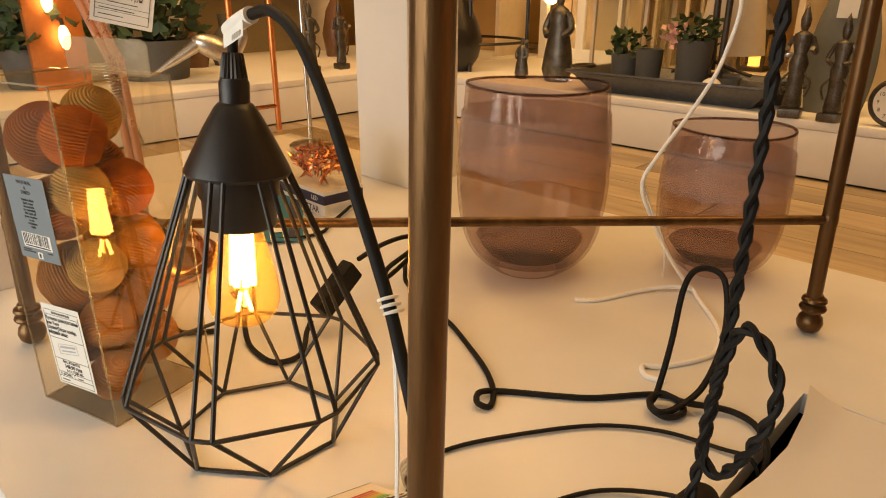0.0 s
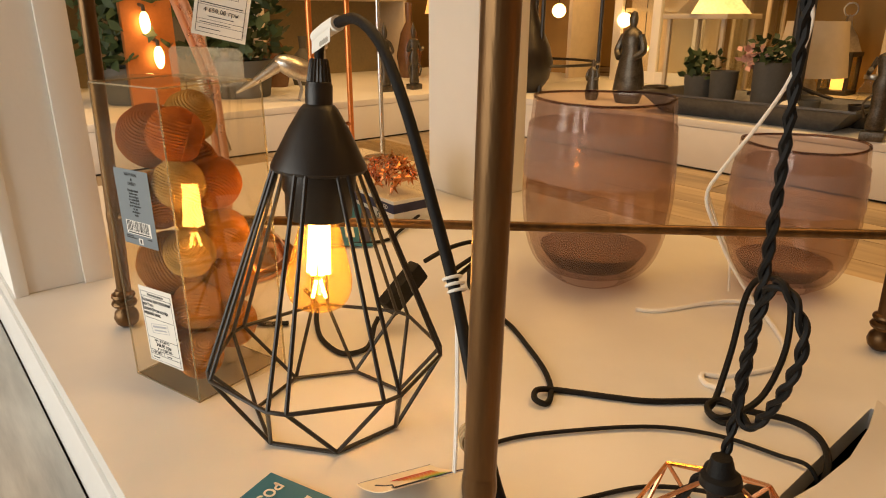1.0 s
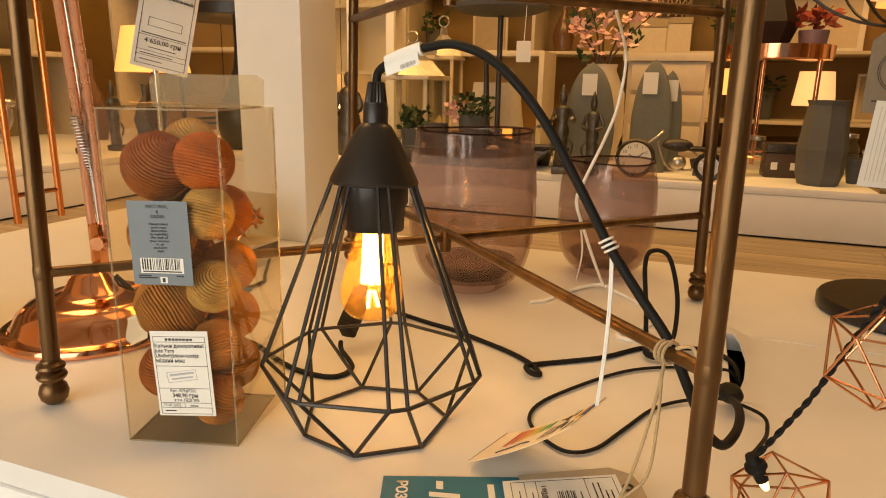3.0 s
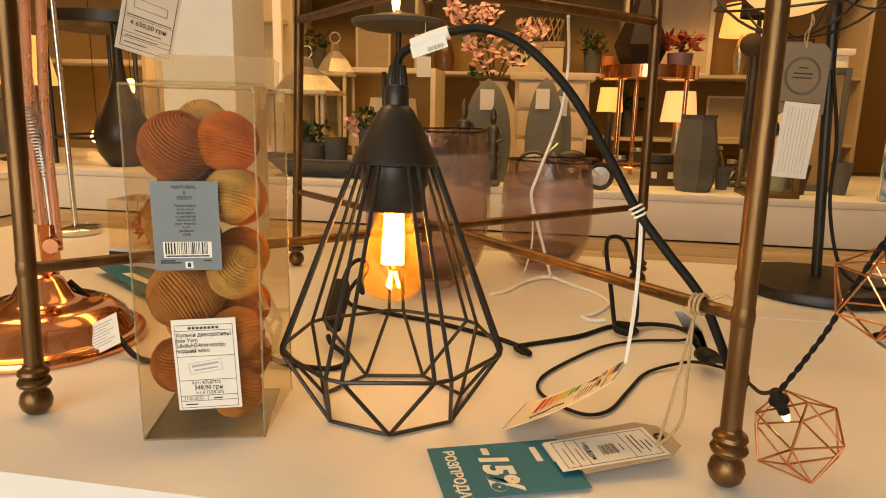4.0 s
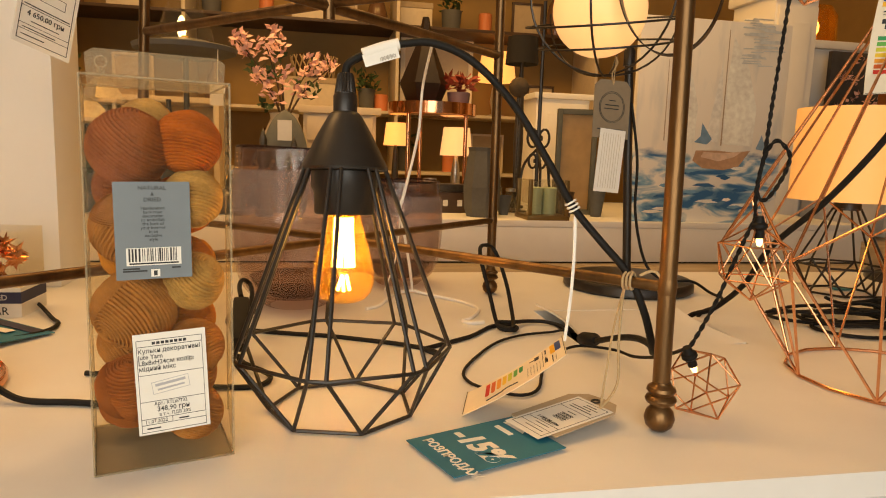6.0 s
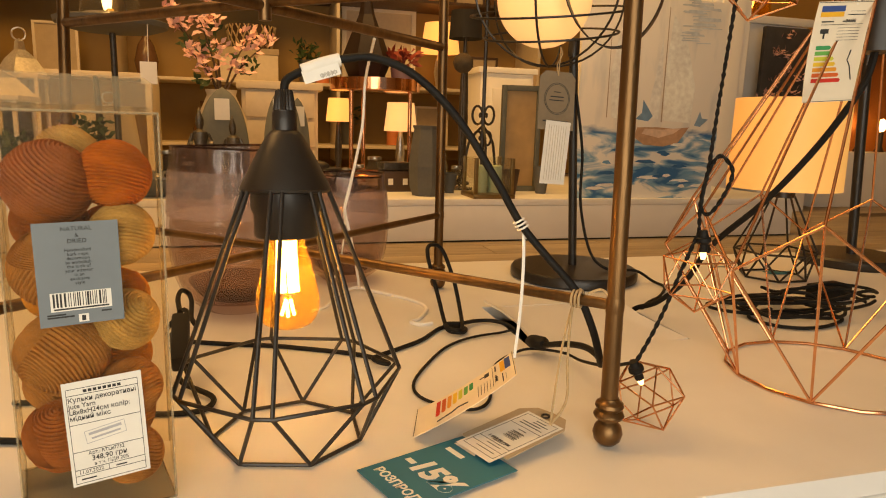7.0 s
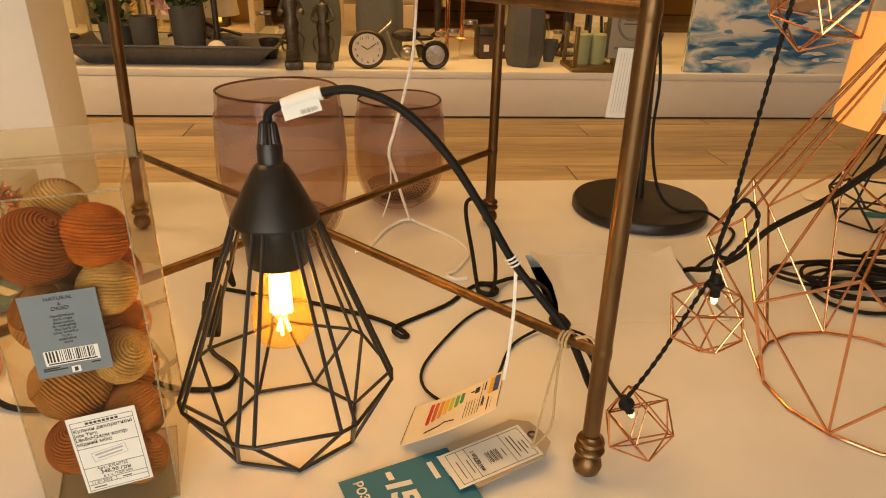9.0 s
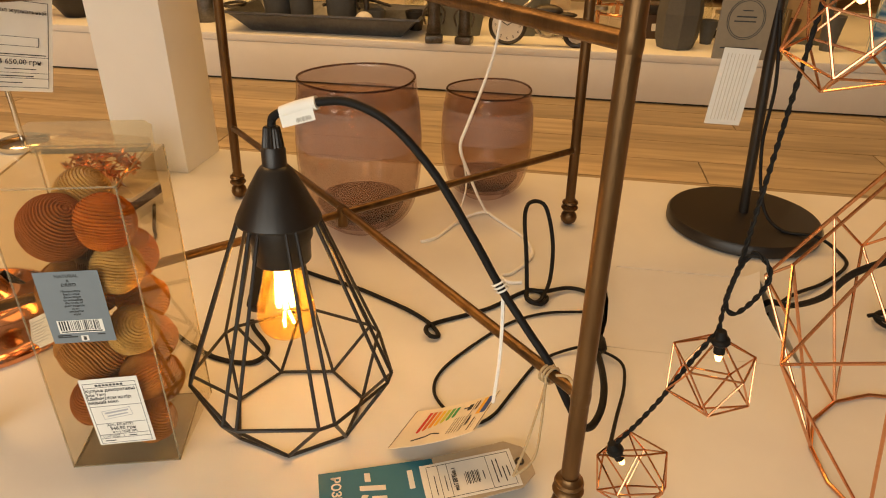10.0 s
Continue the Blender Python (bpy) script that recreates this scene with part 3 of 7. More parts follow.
for q, (r, at, m) in enumerate([
        (0.0225, (0.0235, 0.025, 0.194), RUST), (0.0190, (0.0555, 0.023, 0.198), REDOR), (0.0185, (0.034, 0.052, 0.206), STRAW),
        (0.0175, (0.0575, 0.0195, 0.164), STRAW), (0.0190, (0.0560, 0.050, 0.158), REDOR), (0.0215, (0.0225, 0.025, 0.145), TAN), (0.020, (0.0235, 0.055, 0.168), RUST),
        (0.0175, (0.0575, 0.0205, 0.111), STRAW), (0.0185, (0.0560, 0.053, 0.117), ORANGE), (0.0240, (0.0250, 0.026, 0.094), TAN), (0.0185, (0.024, 0.056, 0.126), ORANGE),
        (0.0175, (0.0570, 0.021, 0.068), TAN), (0.0180, (0.0560, 0.055, 0.079), ORANGE), (0.0190, (0.0205, 0.0225, 0.046), RUST), (0.0195, (0.0550, 0.051, 0.041), TAN),
        (0.0170, (0.0560, 0.019, 0.0255), TAN), (0.0195, (0.0225, 0.055, 0.066), TAN), (0.0185, (0.0215, 0.054, 0.026), RUST)]):
    jute_ball(r * 1.04, (at[0] * 1.048, at[1] * 1.048, at[2] * 1.01), m, 40 + q)

face = pose(0, -0.0004, 0, 90, 0, 0)
gl = part("grey_label", block(bmesh.new(), 0.0415, 0.0575, 0.0002, Matrix.Translation((0.0336, 0.1450, 0))), GREYCARD, BX, "grey printed card label", smooth=False, m=face @ pose(0.0036, 0.0025, 0.0001, 0, 0, 0.6))
for words, y, s in (("NATURAL", 0.1690, 0.0034), ("&", 0.1655, 0.0030), ("DRIED", 0.1622, 0.0034)):
    write(words, s, INK, gl, Matrix.Translation((0.0336, y, 0.0003)), "CENTER")
for k, words in enumerate(("Handcrafted", "bark rope", "decoration", "to embellish", "the look of", "your interior", "in an", "exclusive", "style")):
    write(words, 0.0026, INK, gl, Matrix.Translation((0.0336, 0.1575 - k * 0.0023, 0.0003)), "CENTER")
bars([(0.0185, 0.1245, 0.030, 0.0105), (0.0315, 0.1175, 0.005, 0.0045)], PAPER, gl, Matrix.Translation((0, 0, 0.00008)), "white_patch")
bars(barcode(0.0197, 0.1268, 0.0276, 0.0078, 5) + [(0.0200, 0.1252, 0.027, 0.0009), (0.0330, 0.1182, 0.002, 0.003), (0.0165, 0.1222, 0.009, 0.0009), (0.0165, 0.1208, 0.013, 0.0009), (0.043, 0.1222, 0.005, 0.0009)], INK, gl, Matrix.Translation((0, 0, 0.00016)))
pl = part("price_label", block(bmesh.new(), 0.0425, 0.0605, 0.0002, Matrix.Translation((0.0417, 0.0470, 0)), 0.0), PAPER, BX, "white printed price label", smooth=False, m=face @ pose(0.0056, 0.0036, 0.0001, 0, 0, 2.2) @ Matrix.Diagonal((0.97, 1.05, 1, 1)))
LX, LY = 0.0222, 0.0180
bars(frame_rects(LX, LY, 0.0385, 0.0555, 0.0003) + [(LX, LY + 0.0515, 0.0385, 0.0003), (LX, LY + 0.0345, 0.0385, 0.0003), (LX, LY + 0.0185, 0.0385, 0.0003), (LX, LY + 0.0080, 0.0385, 0.0003), (LX, LY + 0.0045, 0.0385, 0.0003),
      (LX + 0.018, LY + 0.0045, 0.0003, 0.0035), (LX + 0.003, LY + 0.0019, 0.008, 0.0008), (LX + 0.022, LY + 0.0056, 0.006, 0.0008)] + [(LX + 0.009 + 0.0026 * q, LY + 0.0526, 0.0019, 0.0016) for q in range(8)],
     INK, pl, Matrix.Translation((0, 0, 0.0001)))
for words, y, s in (("Кульки декоративні", 0.0478, 0.0039), ("Jute Yarn", 0.0443, 0.0039), ("L8x8xH24см колір:", 0.0408, 0.0039), ("мідний мікс", 0.0373, 0.0039)):
    write(words, s * 0.97, INK, pl, Matrix.Translation((LX + 0.0006, LY + y, 0.0003)), bold=0.008)
write("348,90 грн", 0.0042, INK, pl, Matrix.Translation((LX + 0.0095, LY + 0.0122, 0.0003)), bold=0.008)
write("Арт.: RTL#7732", 0.0029, INK, pl, Matrix.Translation((LX + 0.008, LY + 0.0160, 0.0003)))
write("в т.ч. ПДВ 20%", 0.0028, INK, pl, Matrix.Translation((LX + 0.0105, LY + 0.0092, 0.0003)))
write("11.07.2022", 0.0030, INK, pl, Matrix.Translation((LX + 0.002, LY + 0.0055, 0.0003)))
STAMP = mat("grey_stamp_ink", (0.42, 0.42, 0.44), 0.8)
bars(frame_rects(0, 0, 0.022, 0.0075, 0.0003) + [(0.002, 0.0045, 0.018, 0.0015), (0.003, 0.0018, 0.016, 0.0011)], STAMP, pl, pose(LX + 0.008, LY + 0.0225, 0.0001, 0, 0, 7))


# ---- smoky glass vases ----
def vase(at, r, h, label):
    v = thing("glass_vase", at, label, "vase", "smoky vases")
    k = r
    outer = [(0.0, 0.0), (0.40 * k, 0.0), (0.56 * k, 0.006), (0.80 * k, 0.12 * h), (0.935 * k, 0.26 * h), (1.0 * k, 0.47 * h), (0.985 * k, 0.62 * h), (0.955 * k, 0.80 * h), (0.925 * k, 0.93 * h), (0.915 * k, 0.985 * h)]
    outer = [(p.x, p.z) for p in spline([(a, 0, b) for a, b in outer], 5)]
    wall = 0.0035
    inner = [(max(0, a - wall), max(0.016, b)) for a, b in outer if b > 0.012][::-1]
    rim = [(0.915 * k - 0.0004, h), (0.915 * k - wall * 0.6, h + 0.0006)]
    bm = bmesh.new()
    lathe(bm, outer + rim + inner + [(0.0, 0.014)], 56)
    for p in bm.verts:
        n = noise.noise(Vector((p.co.x * 14, p.co.y * 14, p.co.z * 9)))
        d = Vector((p.co.x, p.co.y, 0))
        p.co += d * 0.006 * n
    part("glass_body", bm, VASEGLASS, v)
    b2 = bmesh.new()
    R = 0.915 * k - 0.0016
    tube(b2, [(R * math.cos(2 * math.pi * j / 56), R * math.sin(2 * math.pi * j / 56), h + 0.0004 + 0.0012 * math.sin(4 * math.pi * j / 56)) for j in range(56)], 0.0014, 8, closed=True)
    part("rim", b2, VASERIM, v, "darker rounded rim")
    b3 = lathe(bmesh.new(), [(0.80 * k, 0.150 * h), (0.72 * k, 0.100 * h), (0.60 * k, 0.050 * h), (0.44 * k, 0.028 * h), (0.25 * k, 0.022 * h), (0, 0.020 * h)], 48)
    for q in b3.verts:
        q.co.x *= 0.905
        q.co.y *= 0.905
        q.co.z += 0.0085
    part("thick_base", b3, VASERIM, v, "thick dark glass base")
    b5 = bmesh.new()
    rr = lambda u: 0.985 * k if u < 0.62 else (0.985 + (0.925 - 0.985) * (u - 0.62) / 0.31) * k
    lathe(b5, [(rr(u) + 0.0014, u * h) for u in (0.60, 0.66, 0.72, 0.78, 0.83, 0.87)] + [(rr(u) + 0.0009, u * h) for u in (0.87, 0.83, 0.78, 0.72, 0.66, 0.60)], 56, closed=True)
    for q in b5.verts:
        if q.co.z < 0.62 * h:
            q.co.z += 0.018 * h * noise.noise(Vector((q.co.x * 70, q.co.y * 60, 3.0 + h)))
    part("frosted_band", b5, FROST, v, "frosted band of pressed glass")
    # Band of pressed dots below the rim.
    b4 = bmesh.new()
    for row in range(7):
        z = (0.74 + 0.02 * row) * h
        rr = 0.963 * k - (z / h - 0.76) * 0.25 * k + 0.0012
        for j in range(64):
            a = 2 * math.pi * (j + 0.5 * (row % 2)) / 64
            bmesh.ops.create_icosphere(b4, subdivisions=1, radius=0.0008, matrix=pose(rr * math.cos(a), rr * math.sin(a), z))
    tagged(part("pressed_dots", b4, FROST, v), kind="stuff")
    return v


vase((-0.036, 0.514, 0.0), 0.0800, 0.200, "large smoky mauve glass vase on the platform")
vase((0.114, 0.652, 0.0), 0.0660, 0.158, "smaller smoky mauve glass vase on the platform")


# ---- cords and tags on the platform ----
def cord(name, pts, r, material, label, category="cable", k=8, n=8):
    o = Vector(pts[0])
    t = thing(name, (o.x, o.y, 0), label, category)
    part("cord", tube(bmesh.new(), spline([(p[0] - o.x, p[1] - o.y, p[2]) for p in pts], k), r, n), material, t)
    return t


Z = 0.0024
sw = cord("switch_cord", [(-0.205, 0.245, Z), (-0.165, 0.235, Z), (-0.128, 0.214, Z), (-0.092, 0.199, Z), (-0.058, 0.199, Z), (-0.050, 0.220, 0.004), (-0.074, 0.244, 0.008), (-0.080, 0.253, 0.012)], 0.0024, CABLE, "black lamp cord with an in-line switch on the platform")
m = Matrix.Translation((-0.0805 + 0.205, 0.283 - 0.245, 0.034)) @ Vector((-0.003, 0.060, 0.043)).to_track_quat("Z", "X").to_matrix().to_4x4()
part("rocker_switch", block(bmesh.new(), 0.021, 0.015, 0.052, m @ Matrix.Translation((0, 0, -0.026)), 0.003), CABLE, sw, "black in-line rocker switch")
part("switch_rocker", block(bmesh.new(), 0.009, 0.003, 0.016, m @ Matrix.Translation((0, -0.0085, -0.008)), 0.001), BLACK, sw)
loops = [(-0.083, 0.312, 0.054), (-0.088, 0.345, 0.058), (-0.088, 0.378, 0.058), (-0.082, 0.388, 0.052), (-0.078, 0.372, 0.046), (-0.076, 0.342, 0.038), (-0.071, 0.337, 0.032), (-0.080, 0.365, 0.034), (-0.087, 0.384, 0.036), (-0.096, 0.384, 0.027), (-0.106, 0.392, 0.010), (-0.098, 0.386, Z), (-0.070, 0.374, Z), (-0.033, 0.360, Z), (0.000, 0.350, Z), (0.032, 0.335, Z),
         (0.072, 0.314, Z), (0.098, 0.294, Z), (0.110, 0.276, Z), (0.103, 0.270, 0.005), (0.096, 0.280, 0.006), (0.103, 0.297, Z), (0.138, 0.322, Z), (0.160, 0.340, Z), (0.188, 0.374, Z), (0.205, 0.381, Z)]
hump = [(0.217, 0.366, 0.004), (0.210, 0.352, 0.004), (0.196, 0.356, 0.005), (0.194, 0.370, 0.010), (0.190, 0.392, 0.040), (0.184, 0.416, 0.078), (0.189, 0.430, 0.090), (0.206, 0.435, 0.084), (0.218, 0.420, 0.048), (0.219, 0.392, 0.016),
        (0.212, 0.362, 0.007), (0.204, 0.350, 0.007), (0.194, 0.358, 0.008), (0.197, 0.371, 0.009), (0.214, 0.373, 0.008), (0.240, 0.392, 0.004), (0.262, 0.386, 0.004), (0.277, 0.365, 0.0), (0.281, 0.340, -0.02)]
cord("flex_cord", loops + hump, 0.0024, CABLE, "black flex running in loops across the platform", k=6)
cord("light_chain_cable", [(0.283, 0.350, -0.02), (0.272, 0.350, 0.002), (0.252, 0.347, Z), (0.215, 0.337, Z), (0.180, 0.312, Z), (0.148, 0.268, Z), (0.123, 0.222, Z), (0.121, 0.190, Z), (0.138, 0.166, Z), (0.158, 0.155, Z), (0.176, 0.168, Z), (0.192, 0.205, Z), (0.212, 0.250, Z),
                   (0.240, 0.274, 0.004), (0.262, 0.279, 0.006), (0.290, 0.262, 0.006), (0.290, 0.220, 0.012), (0.276, 0.150, 0.034), (0.266, 0.098, 0.056)], 0.0015, CABLE, "thin black light-chain cord lying in a loop", k=6)
cord("white_cable", [(0.052, 0.475, 0.002), (0.070, 0.492, 0.002), (0.090, 0.540, 0.003), (0.108, 0.566, 0.004), (0.126, 0.577, 0.004), (0.140, 0.562, 0.003), (0.165, 0.535, 0.002), (0.186, 0.505, 0.002), (0.196, 0.465, 0.002), (0.176, 0.420, 0.002), (0.163, 0.408, 0.002), (0.172, 0.396, 0.002), (0.187, 0.399, 0.002)], 0.0023, WHITECORD, "thin white cord curled on the platform")
cord("hanging_white_cable", [(0.126, 0.575, 0.004), (0.116, 0.540, 0.045), (0.104, 0.512, 0.092), (0.096, 0.502, 0.124), (0.103, 0.512, 0.150), (0.118, 0.545, 0.195), (0.128, 0.565, 0.235), (0.132, 0.570, 0.290), (0.128, 0.480, 0.332)], 0.0019, WHITECORD, "white cord hanging from the table frame")
cord("hanging_white_cable", [(0.088, 0.592, 0.002), (0.098, 0.560, 0.050), (0.098, 0.520, 0.100), (0.096, 0.504, 0.126)], 0.0011, WHITECORD, "second thin white cord tied beside the first")


def placed(origin, xdir, ydir):
    x, y = Vector(xdir).normalized(), Vector(ydir)
    z = x.cross(y).normalized()
    y = z.cross(x)
    m = Matrix((x, y, z)).transposed().to_4x4()
    return Matrix.Translation(origin) @ m


ENERGY = [(0.60, 0.03, 0.015), (0.65, 0.12, 0.02), (0.75, 0.30, 0.03), (0.78, 0.50, 0.04), (0.55, 0.55, 0.05), (0.12, 0.40, 0.08), (0.03, 0.30, 0.10)]
FLAGBLUE, FLAGYEL = mat("print_blue", (0.03, 0.07, 0.25), 0.6), mat("print_yellow", (0.80, 0.42, 0.03), 0.6)


def energy_tag(m, w, h, label, string):
    t = new("energy_tag")
    t.matrix_basis = m
    tagged(t, label, "tag", "energy tags")
    bm = bmesh.new()
    block(bm, w, h, 0.0004, Matrix.Translation((w / 2, h / 2, -0.0004)))
    bmesh.ops.subdivide_edges(bm, edges=[e for e in bm.edges if abs((e.verts[0].co - e.verts[1].co).y) > h * 0.5], cuts=8)
    for v in bm.verts:
        v.co.z += 0.006 * (4 * (v.co.y / h - 0.5) ** 2 - 0.5) * 0.5
    card = part("card", bm, TAGPAPER, t)
    zz = lambda y: 0.003 * (4 * (y / h - 0.5) ** 2 - 0.5) + 0.0002
    for k, c in enumerate(ENERGY):
        y = 0.20 * h + k * 0.055 * h
        L = w * (0.52 - 0.045 * k)
        b = bmesh.new()
        x0 = 0.12 * w
        pts = [(x0, y), (x0 + L, y), (x0 + L + 0.018 * h, y + 0.02 * h), (x0 + L, y + 0.04 * h), (x0, y + 0.04 * h)]
        lo = [b.verts.new((px, py, zz(py))) for px, py in pts]
        b.faces.new(lo)
        part("rating_arrow", b, mat("energy_print_%s" % "abcdefg"[k], c, 0.6), card, smooth=False)
    part("flag_print", block(bmesh.new(), w * 0.42, h * 0.055, 0.0002, Matrix.Translation((w * 0.29, h * 0.93, zz(h * 0.93)))), FLAGBLUE, card, smooth=False)
    part("flag_print", block(bmesh.new(), w * 0.42, h * 0.045, 0.0002, Matrix.Translation((w * 0.29, h * 0.875, zz(h * 0.88)))), FLAGYEL, card, smooth=False)
    bars([(w * 0.62, h * 0.90, w * 0.26, h * 0.010), (w * 0.58, h * 0.865, w * 0.32, h * 0.009), (w * 0.12, h * 0.80, w * 0.22, h * 0.012), (w * 0.5, h * 0.80, w * 0.22, h * 0.012), (w * 0.12, h * 0.775, w * 0.76, h * 0.004)], INK, card, Matrix.Translation((0, 0, zz(h * 0.86))), "label_print")
    bars([(w * 0.45, h * (0.62 + 0.03 * q), w * 0.4, h * 0.0035) for q in range(5)] + [(w * 0.2, h * 0.64, w * 0.03, h * 0.06), (w * 0.14, h * 0.69, w * 0.15, h * 0.045)], INK, card, Matrix.Translation((0, 0, zz(h * 0.68))), "label_print")
    part("lamp_drawing", tube(bmesh.new(), [(w * 0.86, h * 0.22, zz(h * .22)), (w * 0.80, h * 0.36, zz(h * .36)), (w * 0.74, h * 0.42, zz(h * .42)), (w * 0.78, h * 0.52, zz(h * .52))], 0.0005, 5), INK, card)
    bars(frame_rects(0.0006, 0.0006, w - 0.0012, h - 0.0012, 0.0004)[:2], INK, card, Matrix.Translation((0, 0, zz(0.0) + 0.0001)), "border_line")
    write("94192", 0.075 * w, INK, card, pose(w * 0.56, h * 0.795, zz(h * 0.80) + 0.0004), name="number_print")
    inv = m.inverted()
    for q in (0, 1):
        part("string", tube(bmesh.new(), spline([inv @ (Vector(p) + Vector((0.0012 * q, 0, 0))) for p in string], 6), 0.0007, 6), WHITECORD, t, "white elastic string")
    return t


energy_tag(placed((0.1125, 0.160, 0.003), (-0.0145, -0.046, 0.0), (0.0695, -0.028, 0.053)), 0.0495, 0.0920, "paper energy rating tag with coloured bars, resting on the platform",
           [(0.178, 0.122, 0.058), (0.1805, 0.121, 0.095), (0.181, 0.1205, 0.130), (0.180, 0.1208, 0.158)])

card = thing("discount_card", (0.0500, 0.0780, 0.0022), "teal discount card with white lettering on the platform", "card", rz=-69.0)
cb = part("card_sheet", block(bmesh.new(), 0.0610, 0.0910, 0.0007, Matrix.Translation((0.0305, 0.0455, 0))), TEAL, card, smooth=False)
cb.rotation_euler = (0, 0, 0)
write("РОЗПРОДАЖ", 0.0098, PAPER, cb, pose(0.0055, 0.0095, 0.0010), bold=0.025)
write("-15%", 0.0255, PAPER, cb, pose(0.0055, 0.0315, 0.0010), bold=0.042, slant=0.12)
part("logo_mark", block(bmesh.new(), 0.018, 0.0042, 0.0003, Matrix.Translation((0.018, 0.0700, 0.0007))), PAPER, cb, smooth=False)
arrow = bmesh.new()
vs = [arrow.verts.new((x, y, 0.0010)) for x, y in ((0.006, 0.078), (0.030, 0.078), (0.026, 0.084), (0.040, 0.084), (0.040, 0.0905), (0.010, 0.0905))]
arrow.faces.new(vs)
part("white_print_shape", arrow, PAPER, cb, smooth=False)

kt = new("kraft_tag")
kt.matrix_basis = placed((0.1271, 0.0522, 0.0042), (0.0685, 0.0295, 0.0060), (-0.0295, 0.0685, 0))
tagged(kt, "kraft paper hang tag with a white price sticker and jute twine", "tag")
o = [(0.028, 0), (0.088, 0), (0.101, 0.010), (0.102, 0.024), (0.100, 0.038), (0.088, 0.048), (0.028, 0.048)]
bm = bmesh.new()
f0, f1 = [bm.verts.new((x, y, 0)) for x, y in o], [bm.verts.new((x, y, -0.0008)) for x, y in o]
bm.faces.new(f0)
bm.faces.new(f1[::-1])
for i in range(len(o)):
    j = (i + 1) % len(o)
    bm.faces.new((f0[i], f1[i], f1[j], f0[j]))
kc = part("tag_card", bm, KRAFT, kt, smooth=False)
st = part("price_sticker", block(bmesh.new(), 0.073, 0.037, 0.0003, pose(0.0525, 0.0218, 0.0002, 0, 0, -2)), PAPER, kt, smooth=False)
bars(frame_rects(0.019, 0.008, 0.060, 0.031, 0.0004) + [(0.0445 + 0.0011 * q, 0.016 + 0.001 * (q % 2), 0.00035 + 0.0002 * (q % 3), 0.011) for q in range(10)] + [(0.062, 0.008, 0.0004, 0.031), (0.0335, 0.008, 0.0004, 0.031), (0.0268, 0.008, 0.0004, 0.031)] + [(0.066 + 0.0030 * q, 0.012 + 0.004 * (q % 2), 0.0008, 0.022 - 0.004 * q) for q in range(4)] + [(0.0357, 0.018, 0.0006, 0.010), (0.0305, 0.014, 0.0006, 0.014), (0.0232, 0.012, 0.0006, 0.018), (0.0577, 0.018, 0.0007, 0.008)], INK, st, pose(-0.0009, -0.0012, 0.0004, 0, 0, -2) @ Matrix.Diagonal((1.09, 1.05, 1, 1)))
write("1 093,00 грн", 0.0042, INK, st, pose(0.0400, 0.0330, 0.0009, 0, 0, -92), bold=0.008)
ey = bmesh.new()
tube(ey, [(0.093 + 0.0030 * math.cos(a * math.pi / 8), 0.024 + 0.0030 * math.sin(a * math.pi / 8), 0.0004) for a in range(16)], 0.0009, 6, closed=True)
part("eyelet", ey, DARKMETAL, kt)
inv = kt.matrix_basis.inverted()
for q, pts in enumerate(([(0.199, 0.094, 0.013), (0.206, 0.104, 0.034), (0.213, 0.110, 0.070), (0.217, 0.105, 0.104), (0.219, 0.098, 0.1165)], [(0.199, 0.094, 0.013), (0.213, 0.098, 0.030), (0.216, 0.106, 0.060), (0.216, 0.104, 0.100), (0.220, 0.1005, 0.1168)])):
    part("twine", tube(bmesh.new(), spline([inv @ Vector(p) for p in pts], 6), 0.0010, 6), TWINE, kt, "jute twine")
kn = bmesh.new()
for q in range(3):
    c = Vector((0.2195 - 0.0022 * q, 0.098 + 0.0015 * q, 0.1095))
    ax = Vector((-0.70, 0.71, 0))
    u, v = Vector((0, 0, 1)), ax.cross(Vector((0, 0, 1)))
    tube(kn, [inv @ (c + (0.0062 * math.cos(a * math.pi / 8)) * u + (0.0062 * math.sin(a * math.pi / 8)) * v) for a in range(16)], 0.0010, 6, closed=True)
tube(kn, [inv @ Vector(p) for p in spline([(0.222, 0.092, 0.115), (0.230, 0.086, 0.119), (0.236, 0.080, 0.110), (0.240, 0.078, 0.100)], 5)], 0.0011, 6)
part("twine_knot", kn, TWINE, kt, "jute twine knotted round the stretcher")


# ---- copper light chain ----
PHI = (1 + 5 ** 0.5) / 2


def light_cage(at, r, rot, label):
    t = thing("light_chain_cage", at, label, "fairy light", "copper fairy lights")
    base = bmesh.new()
    bmesh.ops.create_icosphere(base, subdivisions=1, radius=r, matrix=pose(0, 0, 0, *rot))
    edges = [(e.verts[0].co.copy(), e.verts[1].co.copy()) for e in base.edges]
    base.free()
    for a, b in edges:
        part("wire", tube(bmesh.new(), [a, b], 0.00072, 6), WIRE, t)
    return t


def socket(t, top, d):
    """Small black socket with a lit tip, from the point top along d."""
    d = Vector(d).normalized()
    m = Matrix.Translation(top) @ d.to_track_quat("Z", "X").to_matrix().to_4x4()
    part("socket", lathe(bmesh.new(), [(0, -0.006), (0.003, -0.006), (0.0042, -0.001), (0.0058, 0.000), (0.0062, 0.0025), (0.0050, 0.004), (0.0038, 0.005), (0.0036, 0.011), (0, 0.011)], 14), CABLE, t, m=m)
    part("bulb_tip", lathe(bmesh.new(), [(0.0022, 0.0108), (0.0025, 0.014), (0.0017, 0.017), (0, 0.0178)], 12), glow("small_lit_tip", (1.0, 0.62, 0.22), 6.0), t, "lit warm fairy light", m=m)


